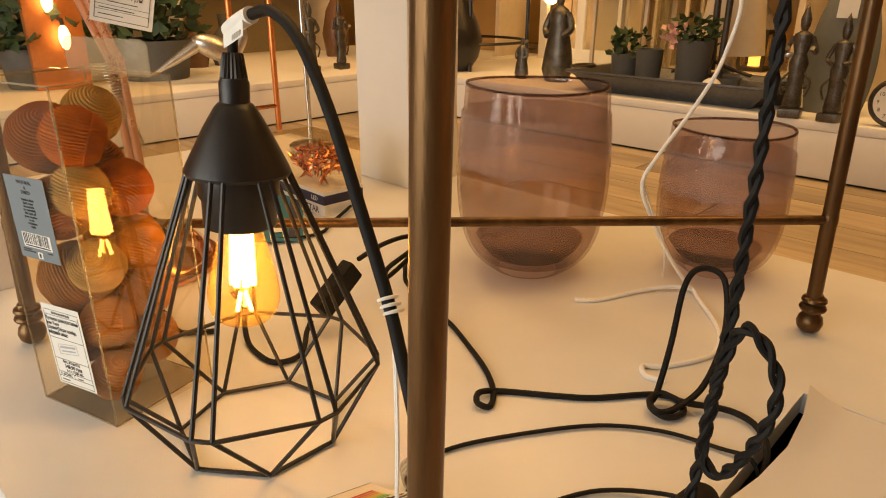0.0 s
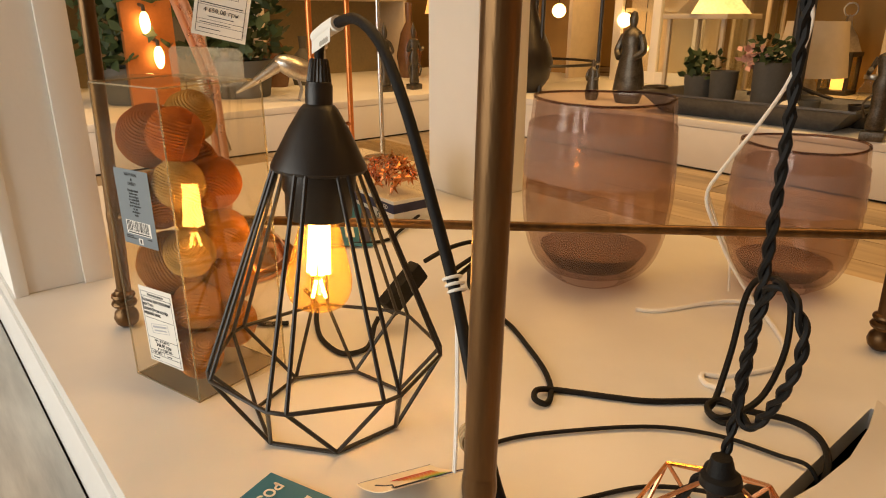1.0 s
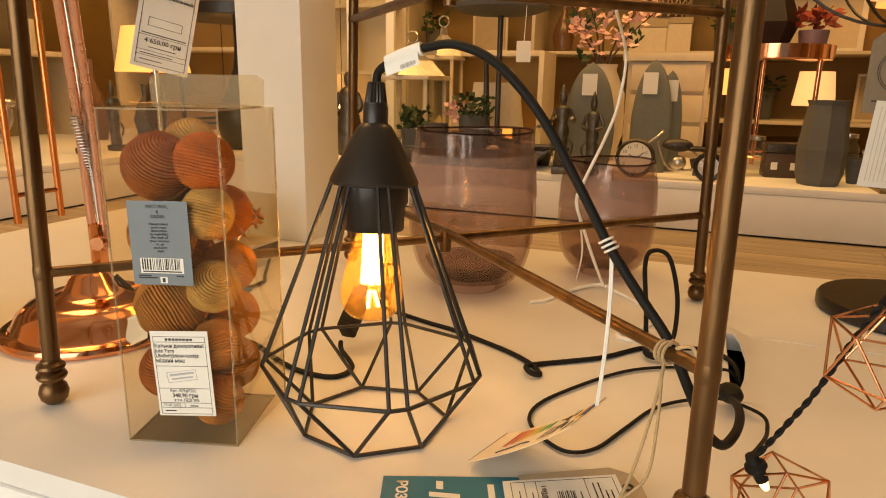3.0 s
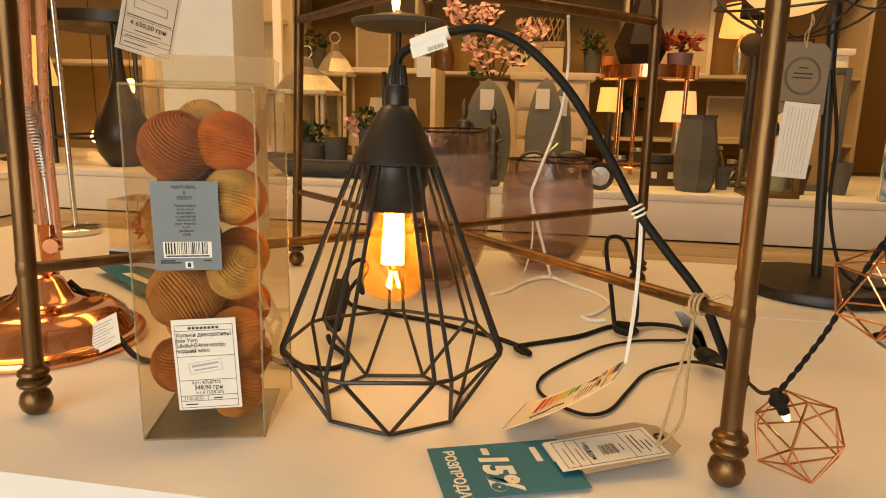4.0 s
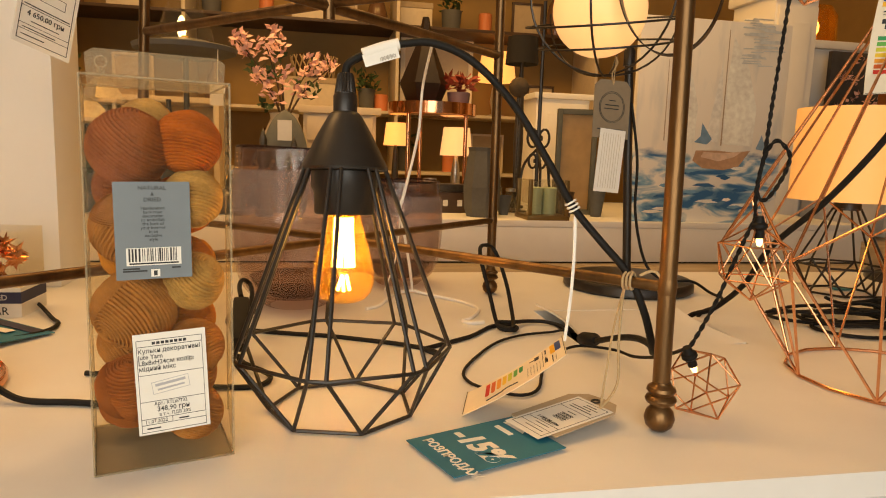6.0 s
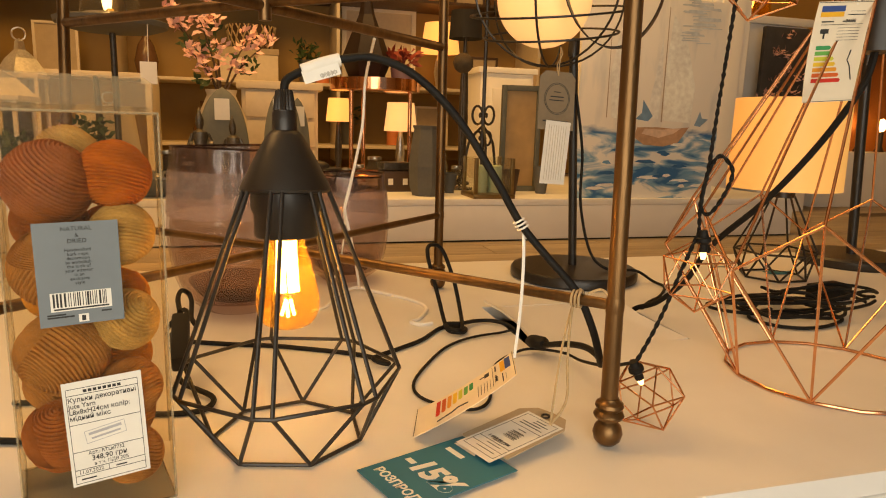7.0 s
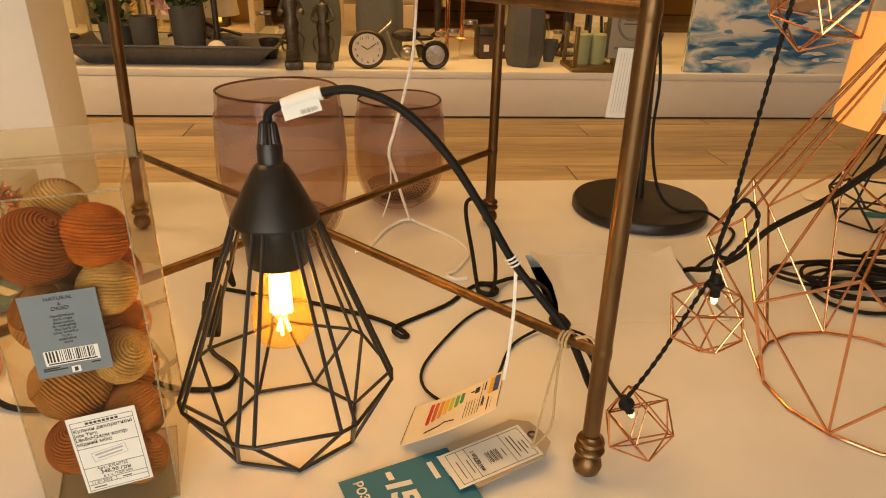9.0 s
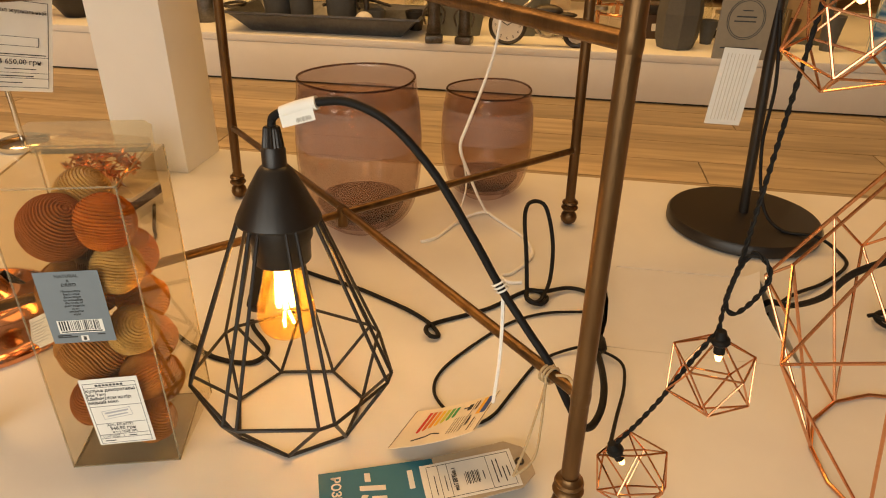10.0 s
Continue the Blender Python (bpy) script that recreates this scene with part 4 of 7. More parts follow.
c1 = light_cage((0.285, 0.101, 0.0275), 0.0295, (20, -12, 25), "copper wire cage of a light chain lying on the platform")
socket(c1, (-0.0163, -0.006, 0.026), (0.45, 0.10, -0.85))
c2 = light_cage((0.322, 0.102, 0.1235), 0.0302, (0, 0, 10), "copper wire cage of a light chain hanging on its cord")
socket(c2, (0.0, -0.002, 0.030), (0.1, 0, -1))
c3 = light_cage((0.341, 0.089, 0.3450), 0.0310, (10, 8, 0), "copper wire cage of a light chain hanging high on its cord")
socket(c3, (0.0, 0.0, 0.031), (0, 0, -1))


def twisted(name, pts, label, r=0.0014, gap=0.0014, pitch=0.017):
    p = spline(pts, 14)
    o = Vector((pts[0][0], pts[0][1], 0))
    t = thing(name, o, label, "cable")
    length, acc = 0.0, [0.0]
    for a, b in zip(p, p[1:]):
        length += (b - a).length
        acc.append(length)
    for s in (0, 1):
        q, up = [], None
        for i, c in enumerate(p):
            d = (p[min(i + 1, len(p) - 1)] - p[max(i - 1, 0)]).normalized()
            up = d.orthogonal() if up is None else up
            up = (up - d * up.dot(d)).normalized()
            w = d.cross(up)
            a = 2 * math.pi * acc[i] / pitch + s * math.pi
            q.append(c - o + gap * (math.cos(a) * up + math.sin(a) * w))
        part("strand", tube(bmesh.new(), q, r, 6), CABLE, t)
    return t


twisted("twisted_cord", [(0.2687, 0.095, 0.058), (0.278, 0.095, 0.074), (0.292, 0.098, 0.098), (0.304, 0.100, 0.125), (0.316, 0.102, 0.150), (0.3206, 0.103, 0.158)], "twisted black cord between two fairy light cages", r=0.00095, gap=0.00090, pitch=0.0145)
twisted("twisted_cord", [(0.3206, 0.1033, 0.155), (0.321, 0.106, 0.180), (0.3235, 0.103, 0.205), (0.328, 0.0994, 0.2163), (0.335, 0.097, 0.2125), (0.3385, 0.095, 0.2035), (0.335, 0.097, 0.188), (0.327, 0.102, 0.172), (0.321, 0.105, 0.178), (0.323, 0.103, 0.210), (0.3237, 0.101, 0.245), (0.3244, 0.097, 0.295), (0.3253, 0.093, 0.350), (0.326, 0.087, 0.42), (0.327, 0.079, 0.52)], "twisted black cord looped above a fairy light cage", r=0.00090, gap=0.00088, pitch=0.0135)
cord("thin_hanger", [(0.346, 0.089, 0.378), (0.345, 0.089, 0.42), (0.335, 0.09, 0.47), (0.325, 0.09, 0.50)], 0.0015, CABLE, "short black cord holding a fairy light cage")


# ---- large copper wire lamp ----
def copper_lamp():
    C = Vector((0.535, 0.165, 0))
    L = thing("copper_wire_lamp", C, "large copper wire cage lamp standing on the platform", "lamp")
    P = lambda deg, r, z: Vector((r * math.cos(radians(deg)), r * math.sin(radians(deg)), z))
    n = 8
    B = [P(171 + 45 * k, 0.097, 0.002) for k in range(n)]
    Cc = [P(193.5 + 45 * k, 0.097, 0.002) for k in range(n)]
    Lw = [P(193.5 + 45 * k, 0.166, 0.120) for k in range(n)]
    U = [P(171 + 45 * k, 0.150, 0.165) for k in range(n)]
    Tp = [P(171 + 45 * k, 0.024, 0.385) for k in range(n)]
    Tq = [P(193.5 + 45 * k, 0.024, 0.385) for k in range(n)]
    part("base_ring", tube(bmesh.new(), [p for k in range(n) for p in (B[k], Cc[k])], 0.0017, 8, closed=True), WIRE, L)
    for k in range(n):
        j = (k + 1) % n
        for a, b in ((Lw[k], U[k]), (Lw[k], U[j]), (U[k], B[k]), (Lw[k], B[k]), (Lw[k], B[j]), (U[k], Tp[k]), (Lw[k], Tq[k])):
            part("wire_rod", tube(bmesh.new(), [a, b], 0.00125, 7), WIRE, L)
    cap = lathe(bmesh.new(), [(0, 0.378), (0.024, 0.378), (0.027, 0.384), (0.024, 0.392), (0.018, 0.43), (0.010, 0.45), (0, 0.45)], 48)
    for v in cap.verts:
        a = math.atan2(v.co.y, v.co.x)
        v.co.x *= 1 + 0.05 * math.cos(24 * a)
        v.co.y *= 1 + 0.05 * math.cos(24 * a)
    part("fluted_cap", cap, COPPER, L, "fluted copper cap")
    part("lamp_holder", lathe(bmesh.new(), [(0, 0.310), (0.020, 0.310), (0.021, 0.350), (0.017, 0.378), (0, 0.378)], 24), BLACK, L, "black lamp holder")
    return L


copper_lamp()
cord("lamp_flex", [(0.535, 0.165, 0.312), (0.533, 0.172, 0.280), (0.520, 0.200, 0.225), (0.500, 0.240, 0.165), (0.480, 0.290, 0.110), (0.480, 0.330, 0.060), (0.472, 0.372, 0.022), (0.461, 0.405, 0.004), (0.459, 0.425, -0.025)], 0.0033, CABLE, "black flex from the copper wire lamp into the hatch")
energy_tag(placed((0.4545, 0.160, 0.262), (0.051, -0.006, 0.004), (0.0, -0.014, 0.076)), 0.052, 0.084, "paper energy rating tag hanging on the copper wire lamp", [(0.482, 0.141, 0.344), (0.490, 0.145, 0.355), (0.500, 0.150, 0.365)])

# Pile of black cord behind the copper lamp.
rnd = random.Random(4)
pile = thing("cord_pile", (0.68, 0.36, 0), "tangled pile of black cords on the platform", "cable")
for q in range(9):
    a0, rx, ry = rnd.uniform(0, 6.28), rnd.uniform(0.06, 0.11), rnd.uniform(0.03, 0.055)
    c = Vector((rnd.uniform(-0.05, 0.06), rnd.uniform(-0.03, 0.03), 0))
    pts = [c + Vector((rx * math.cos(a0 + 0.75 * i) * rnd.uniform(0.8, 1.1), ry * math.sin(a0 + 0.75 * i) * rnd.uniform(0.8, 1.1), 0.003 + 0.0035 * q * rnd.uniform(0.5, 1.0))) for i in range(9)]
    part("cord_coil", tube(bmesh.new(), spline(pts, 6), 0.0023, 7), CABLE, pile)
part("plug_block", block(bmesh.new(), 0.06, 0.032, 0.024, pose(0.105, 0.055, 0.0, 0, 0, 10), 0.004), CABLE, pile, "black plug block")


# ---- black lamp with a round foot, wire basket and globe ----
def globe_lamp():
    L = thing("basket_floor_lamp", (0.476, 0.612, 0), "black lamp with round foot and lit globe in wire basket", "lamp")
    part("foot", lathe(bmesh.new(), [(0, 0), (0.096, 0), (0.100, 0.003), (0.100, 0.013), (0.097, 0.017), (0.012, 0.0195), (0, 0.0195)], 64), BLACK, L, "round black foot")
    part("stem", tube(bmesh.new(), [(0, 0.004, 0.019), (-0.013, 0, 0.19), (-0.026, -0.006, 0.352)], 0.0066, 14), BLACK, L)
    part("stem_cap", lathe(bmesh.new(), [(0, 0), (0.0085, 0), (0.0085, 0.022), (0.006, 0.026), (0, 0.026)], 16), BLACK, L, m=pose(-0.0255, -0.006, 0.340))
    G = Vector((-0.080, -0.012, 0.416))
    g = part("globe", ball(bmesh.new(), 0.068, G, 40), glow("lit_opal_globe", (1.0, 0.62, 0.26), 0.62), L, "lit opal glass globe")
    for q, tilt in enumerate((0, 55, 115)):
        m = Matrix.Translation(G + Vector((0.012, 0, 0.012))) @ pose(0, 0, 0, 0, 0, tilt)
        part("basket_wire", tube(bmesh.new(), [m @ Vector((0.118 * math.cos(a), 0, 0.105 * math.sin(a))) for a in [math.pi * (1 + i / 20) for i in range(21)]], 0.0017, 6), BLACK, L)
    for z, r in ((-0.060, 0.098), (-0.028, 0.118)):
        m = Matrix.Translation(G + Vector((0.012, 0, 0.012 + z))) @ pose(0, 0, 0, 10, -8, 0)
        part("basket_wire", tube(bmesh.new(), [m @ Vector((r * math.cos(a * math.pi / 20), r * math.sin(a * math.pi / 20), 0)) for a in range(40)], 0.0016, 6, closed=True), BLACK, L)
    st = bmesh.new()
    prev = None
    for i in range(25):
        a = math.pi * (1.02 + 0.96 * i / 24)
        c = G + Vector((0.066, -0.085, 0.034))
        p = c + Vector((0.078 * math.cos(a), 0, 0.105 * math.sin(a)))
        row = [st.verts.new(p + Vector((0.62 * s, 0.78 * s, 0)) + Vector((math.cos(a), 0, math.sin(a))) * d) for s, d in ((-0.010, 0), (0.010, 0), (0.010, 0.0016), (-0.010, 0.0016))]
        if prev:
            for j in range(4):
                st.faces.new((prev[j], prev[(j + 1) % 4], row[(j + 1) % 4], row[j]))
        prev = row
    part("flat_strap", st, BLACK, L, "curved flat black strap")
    part("flex", tube(bmesh.new(), spline([(-0.020, -0.012, 0.285), (-0.006, -0.016, 0.20), (-0.004, -0.018, 0.12), (0.012, -0.030, 0.045), (0.035, -0.050, 0.021), (0.075, -0.060, 0.0205), (0.104, -0.066, 0.004), (0.102, -0.10, 0.003), (0.060, -0.150, 0.003), (0.012, -0.190, 0.004), (-0.014, -0.205, -0.02)], 7), 0.0022, 7), CABLE, L, "black flex")
    return L


globe_lamp()
vt = new("round_stamp_tag")
vt.matrix_basis = placed((0.383, 0.570, 0.232), (0.066, 0.014, -0.002), (0.0, 0.004, 0.083))
tagged(vt, "brown card hang tag with a round printed stamp", "tag")
bm = bmesh.new()
o = [(0, 0), (0.064, 0), (0.064, 0.075), (0.056, 0.084), (0.010, 0.084), (0, 0.075)]
f0, f1 = [bm.verts.new((x, y, 0)) for x, y in o], [bm.verts.new((x, y, -0.0008)) for x, y in o]
bm.faces.new(f0)
bm.faces.new(f1[::-1])
for i in range(6):
    j = (i + 1) % 6
    bm.faces.new((f0[i], f1[i], f1[j], f0[j]))
tcard = part("tag_card", bm, mat("brown_tag_card", (0.24, 0.185, 0.12), 0.8, var=0.1, scale=80), vt, smooth=False)
for r in (0.0225, 0.0205):
    b = bmesh.new()
    tube(b, [(0.032 + r * math.cos(a * math.pi / 20), 0.045 + r * math.sin(a * math.pi / 20), 0.0002) for a in range(40)], 0.0004, 4, closed=True)
    part("stamp_ring", b, INK, tcard)
bars([(0.020, 0.047, 0.024, 0.0016), (0.018, 0.042, 0.026, 0.0014), (0.008, 0.012, 0.046, 0.0016), (0.026, 0.054, 0.012, 0.0012)], INK, tcard, Matrix.Translation((0, 0, 0.0001)))
for q in (0, 1):
    part("string", tube(bmesh.new(), spline([(0.032, 0.078, 0.0005), (0.030 - 0.004 * q, 0.092, 0.004), (0.033 + 0.003 * q, 0.108, 0.002), (0.034, 0.118, 0.0)], 5), 0.0009, 6), TWINE, vt)
wash = thing("care_slip", (0.388, 0.5745, 0.152), "white paper care slip hanging behind the brown tag", "tag")
slip = block(bmesh.new(), 0.045, 0.0005, 0.092, pose(0.024, 0, 0, 0, 4, 12))
sp = part("paper_slip", slip, PAPER, wash, smooth=False)
b = bmesh.new()
for q in range(8):
    block(b, 0.0008, 0.0009, 0.080, pose(0.024, -0.0003, 0, 0, 4, 12) @ Matrix.Translation((-0.016 + 0.0044 * q, 0, 0.006)))
part("label_print", b, mat("pale_print", (0.62, 0.56, 0.46), 0.8), sp, smooth=False)


# ---- drum shade lamp with a black wire foot ----
def drum_lamp(at):
    L = thing("drum_shade_lamp", at, "table lamp with a lit drum shade on a black wire foot", "lamp")
    sh = lathe(bmesh.new(), [(0.086, 0.148), (0.0845, 0.290), (0.083, 0.290), (0.0845, 0.148)], 56, closed=True)
    part("shade", sh, SHADEGLOW_DRUM, L, "lit cream fabric drum shade")
    n = 6
    ring = lambda r, z, off: [Vector((r * math.cos(2 * math.pi * (k + off) / n), r * math.sin(2 * math.pi * (k + off) / n), z)) for k in range(n)]
    b, m, t = ring(0.052, 0.002, 0), ring(0.064, 0.045, 0.5), ring(0.020, 0.135, 0.5)
    for q in (b, m, t):
        part("wire_ring", tube(bmesh.new(), q, 0.0018, 6, closed=True), BLACK, L)
    for k in range(n):
        for a, c in ((b[k], m[k]), (b[(k + 1) % n], m[k]), (m[k], t[k])):
            part("wire_rod", tube(bmesh.new(), [a, c], 0.0018, 6), BLACK, L)
    part("lamp_holder", lathe(bmesh.new(), [(0, 0.134), (0.020, 0.134), (0.018, 0.19), (0, 0.19)], 20), BLACK, L)
    return L


SHADEGLOW_DRUM = glow("lit_cream_drum", (1.0, 0.54, 0.17), 0.34)
drum_lamp((0.816, 0.560, 0))
R = thing("slim_black_lamp", (1.064, 0.640, 0), "slim black lamp with a round foot standing on the platform", "lamp")
part("foot", lathe(bmesh.new(), [(0, 0), (0.090, 0), (0.092, 0.003), (0.092, 0.014), (0.088, 0.018), (0, 0.018)], 48), BLACK, R)
part("stem", tube(bmesh.new(), [(0, 0, 0.017), (-0.02, 0, 0.3), (-0.04, 0, 0.6)], 0.0085, 12), BLACK, R)
leaf = thing("price_leaflet", (0.80, 0.65, 0.0015), "small printed leaflets lying on the platform", "leaflet", rz=-20)
part("sheet", block(bmesh.new(), 0.06, 0.03, 0.0006), PAPER, leaf, smooth=False)
part("sheet", block(bmesh.new(), 0.05, 0.02, 0.0006, pose(0.07, -0.05, 0, 0, 0, 15)), TEAL, leaf, smooth=False)


# ---- polished copper desk lamp, half hidden by the box of balls ----
D = thing("copper_desk_lamp", (-0.346, 0.211, 0), "polished copper desk lamp with sprung arms on the platform", "lamp")
part("foot", lathe(bmesh.new(), [(0, 0), (0.086, 0), (0.0880, 0.002), (0.0880, 0.007), (0.0865, 0.009), (0.080, 0.0095), (0.076, 0.012), (0.071, 0.024), (0.060, 0.034), (0.048, 0.039), (0.038, 0.0385), (0.026, 0.046), (0.018, 0.060), (0.011, 0.066), (0, 0.067)], 64), COPPER, D, "domed polished copper foot")
ARM = mat("rose_copper_arm", (0.80, 0.46, 0.34), 0.28, metal=0.9, var=0.08, scale=30)
for dx, dy in ((0.0, 0.0), (0.011, 0.005)):
    part("arm", tube(bmesh.new(), [(-0.004 + dx, 0.012 + dy, 0.085), (0.000 + dx, 0.006 + dy, 0.220), (0.040 + dx, -0.034 + dy, 0.300), (0.085 + dx, -0.078 + dy, 0.385)], 0.0042, 10), ARM, D)
part("arm", tube(bmesh.new(), [(0.004, 0.016, 0.06), (0.003, 0.014, 0.14), (0.002, 0.006, 0.30), (0.0, 0.0, 0.40)], 0.0022, 8), SILVER, D)
sp = [(0.004 + 0.0048 * math.cos(i * 0.9), 0.020 + 0.0048 * math.sin(i * 0.9) - 0.00011 * i, 0.135 + i * 0.00042) for i in range(200)]
part("spring", tube(bmesh.new(), sp, 0.0008, 5), SILVER, D, "steel tension spring")
part("joint", block(bmesh.new(), 0.014, 0.012, 0.045, pose(0.002, 0.012, 0.066), 0.003), COPPER, D)
part("wing_nut", lathe(bmesh.new(), [(0, 0), (0.007, 0), (0.0085, 0.004), (0.007, 0.010), (0, 0.010)], 12), COPPER, D, m=pose(0.009, 0.010, 0.092, 90, 0, 20))
part("flex", tube(bmesh.new(), spline([(0.014, 0.018, 0.055), (0.035, 0.025, 0.030), (0.066, 0.000, 0.016), (0.085, -0.012, 0.013), (0.115, -0.030, 0.004), (0.152, -0.037, 0.003), (0.185, -0.042, 0.003), (0.205, -0.02, 0.003)], 8), 0.0026, 8), CABLE, D, "black flex")
lm = pose(0.080, -0.026, 0.0205, 62, 0, -12) @ pose(0, 0, 0, 0, 0, 32)
cl = part("cord_label", block(bmesh.new(), 0.034, 0.030, 0.0004, lm), PAPER, D, "white paper cord label", smooth=False)
bars([(-0.014, 0.010 - 0.0028 * q, 0.026 - 0.004 * (q % 3), 0.0008) for q in range(8)], STAMP, cl, lm @ pose(0, 0, 0.0005), "label_print")

# ---- clear box of copper stars, leaflets ----
SB = thing("star_light_box", (-0.398, 0.494, 0), "clear box of copper star lights on the platform", "box", rz=-2)
for nm, q in (("front_panel", (-0.061, 0.061, -0.032, -0.0312)), ("back_panel", (-0.061, 0.061, 0.0312, 0.032)), ("side_panel", (-0.061, -0.0602, -0.031, 0.031)), ("side_panel", (0.0602, 0.061, -0.031, 0.031))):
    part(nm, span(bmesh.new(), *q, 0.001, 0.0975), PLASTIC, SB, smooth=False)
part("top_panel", span(bmesh.new(), -0.061, 0.061, -0.032, 0.032, 0.0977, 0.0985), PLASTIC, SB, smooth=False)
sl = part("printed_sleeve", span(bmesh.new(), -0.0616, 0.0616, -0.0326, 0.0326, 0.0, 0.034), PAPER, SB, "white printed sleeve", smooth=False)
part("dark_print_band", span(bmesh.new(), -0.0617, 0.0617, -0.0331, 0.0331, 0.016, 0.029), mat("navy_print", (0.03, 0.03, 0.07), 0.6, var=0.4, scale=30), sl, smooth=False)
write("STAR", 0.013, INK, sl, pose(0.018, -0.0330, 0.003, 90, 0, 0))
write("LED", 0.009, PAPER, sl, pose(0.032, -0.0334, 0.020, 90, 0, 0))
rnd = random.Random(8)
for q in range(34):
    b = bmesh.new()
    cpos = Vector((rnd.uniform(-0.048, 0.048), rnd.uniform(-0.02, 0.02), rnd.uniform(0.042, 0.082)))
    for k in range(7):
        d = Vector((rnd.uniform(-1, 1), rnd.uniform(-1, 1), rnd.uniform(-1, 1))).normalized()
        m = Matrix.Translation(cpos) @ d.to_track_quat("Z", "X").to_matrix().to_4x4()
        bmesh.ops.create_cone(b, cap_ends=True, segments=4, radius1=0.0042, radius2=0.0002, depth=0.015, matrix=m @ Matrix.Translation((0, 0, 0.0065)))
    part("copper_star", b, COPPER, SB, smooth=False)
cord("star_box_cord", [(-0.365, 0.545, 0.004), (-0.335, 0.500, 0.006), (-0.300, 0.440, 0.004), (-0.285, 0.415, 0.003), (-0.290, 0.380, 0.003), (-0.320, 0.350, 0.003)], 0.0022, CABLE, "short black cord beside the star light box")
lf = thing("teal_leaflet", (-0.375, 0.415, 0.003), "teal and white printed leaflet lying on the platform", "leaflet", rz=-35)
part("sheet", block(bmesh.new(), 0.200, 0.058, 0.0008, pose(0, 0, 0.004, -3, 2, 0)), TEAL, lf, smooth=False)
part("white_print_shape", block(bmesh.new(), 0.11, 0.012, 0.0003, pose(0.02, -0.006, 0.0056, -3, 2, 6)), PAPER, lf, smooth=False)
part("dark_print_shape", block(bmesh.new(), 0.18, 0.014, 0.0003, pose(0, 0.018, 0.0046, -3, 2, 0)), mat("navy_print", (0.03, 0.03, 0.07), 0.6), lf, smooth=False)

# ---- hanging price tag of the coffee table ----
bt = new("hanging_price_tag")
bt.matrix_basis = placed((-0.215, 0.158, 0.266), (0.022, 0.037, -0.010), (0.008, 0.010, 0.085))
tagged(bt, "white price tag with printed price, hanging from the coffee table", "tag")
ts = part("paper_sheet", block(bmesh.new(), 0.046, 0.070, 0.0005, Matrix.Translation((0.023, 0.035, 0))), PAPER, bt, smooth=False)
for z, m in ((0.0006, Matrix()), (-0.0001, pose(0.046, 0, 0, 0, 180, 0))):
    bars(frame_rects(0.003, 0.003, 0.040, 0.064, 0.0004) + [(0.003, 0.010, 0.040, 0.0003), (0.003, 0.014, 0.040, 0.0003), (0.003, 0.026, 0.040, 0.0003), (0.005, 0.0275, 0.036, 0.0007), (0.012, 0.0168, 0.022, 0.0006), (0.006, 0.0114, 0.026, 0.0006), (0.006, 0.0064, 0.018, 0.0006)] + frame_rects(0.009, 0.034, 0.027, 0.007, 0.0003), INK, ts, Matrix.Translation((0, 0, z)) @ m)
    write("4 650,00 грн", 0.0055, INK, ts, Matrix.Translation((0, 0, z + (0.0002 if z > 0 else -0.0002))) @ m @ pose(0.008, 0.0205, 0))
    write("Стол журнальный", 0.0042, INK, ts, Matrix.Translation((0, 0, z + (0.0002 if z > 0 else -0.0002))) @ m @ pose(0.005, 0.058, 0))
part("string", tube(bmesh.new(), spline([(0.023, 0.068, 0.0005), (0.030, 0.075, 0.004), (0.045, 0.078, -0.002), (0.062, 0.073, -0.012)], 5), 0.0007, 6), WHITECORD, bt)


# ---- shop behind the platform: things on the benches ----
BT = -0.005


def pot(name, at, r, h, material, label, category="pot", taper=0.85, n=24):
    t = thing(name, at, label, category)
    part("body", lathe(bmesh.new(), [(0, 0), (r * taper, 0), (r * taper * 1.02, 0.004), (r, h - 0.004), (r, h), (r * 0.9, h), (r * 0.88, h * 0.85), (0, h * 0.82)], n), material, t)
    return t


def tuft(t, at, r, h, material, count, seed, leaf=0.03, name="foliage"):
    rnd = random.Random(seed)
    bm = bmesh.new()
    for q in range(count):
        a, k = rnd.uniform(0, 6.28), rnd.random() ** 0.6
        p = Vector((at[0] + r * k * math.cos(a), at[1] + r * k * math.sin(a), at[2] + h * rnd.random()))
        d = Vector((rnd.uniform(-1, 1), rnd.uniform(-1, 1), rnd.uniform(-0.2, 1))).normalized()
        s = d.orthogonal().normalized() * leaf * 0.28
        up = d.cross(s).normalized() * leaf * 0.08
        vs = [bm.verts.new(v) for v in (p, p + d * leaf * 0.5 + s + up, p + d * leaf, p + d * leaf * 0.5 - s + up)]
        bm.faces.new(vs)
    ob = part(name, bm, material, t)
    return tagged(ob, kind="stuff")


def shade_lamp(at, foot_h, r, h, label, shade_mat, foot_mat, group="lit shade lamps", rt=None):
    t = thing("table_lamp", at, label, "lamp", group)
    rt = rt or r * 0.8
    part("foot", lathe(bmesh.new(), [(0, 0), (r * 0.5, 0), (r * 0.52, 0.008), (r * 0.18, 0.02), (r * 0.30, foot_h * 0.45), (r * 0.22, foot_h * 0.75), (0.006, foot_h), (0, foot_h)], 20), foot_mat, t)
    part("shade", lathe(bmesh.new(), [(r, foot_h - 0.01), (rt, foot_h + h - 0.01), (rt - 0.002, foot_h + h - 0.01), (r - 0.002, foot_h - 0.01)], 32, closed=True), shade_mat, t, "fabric shade")
    return t


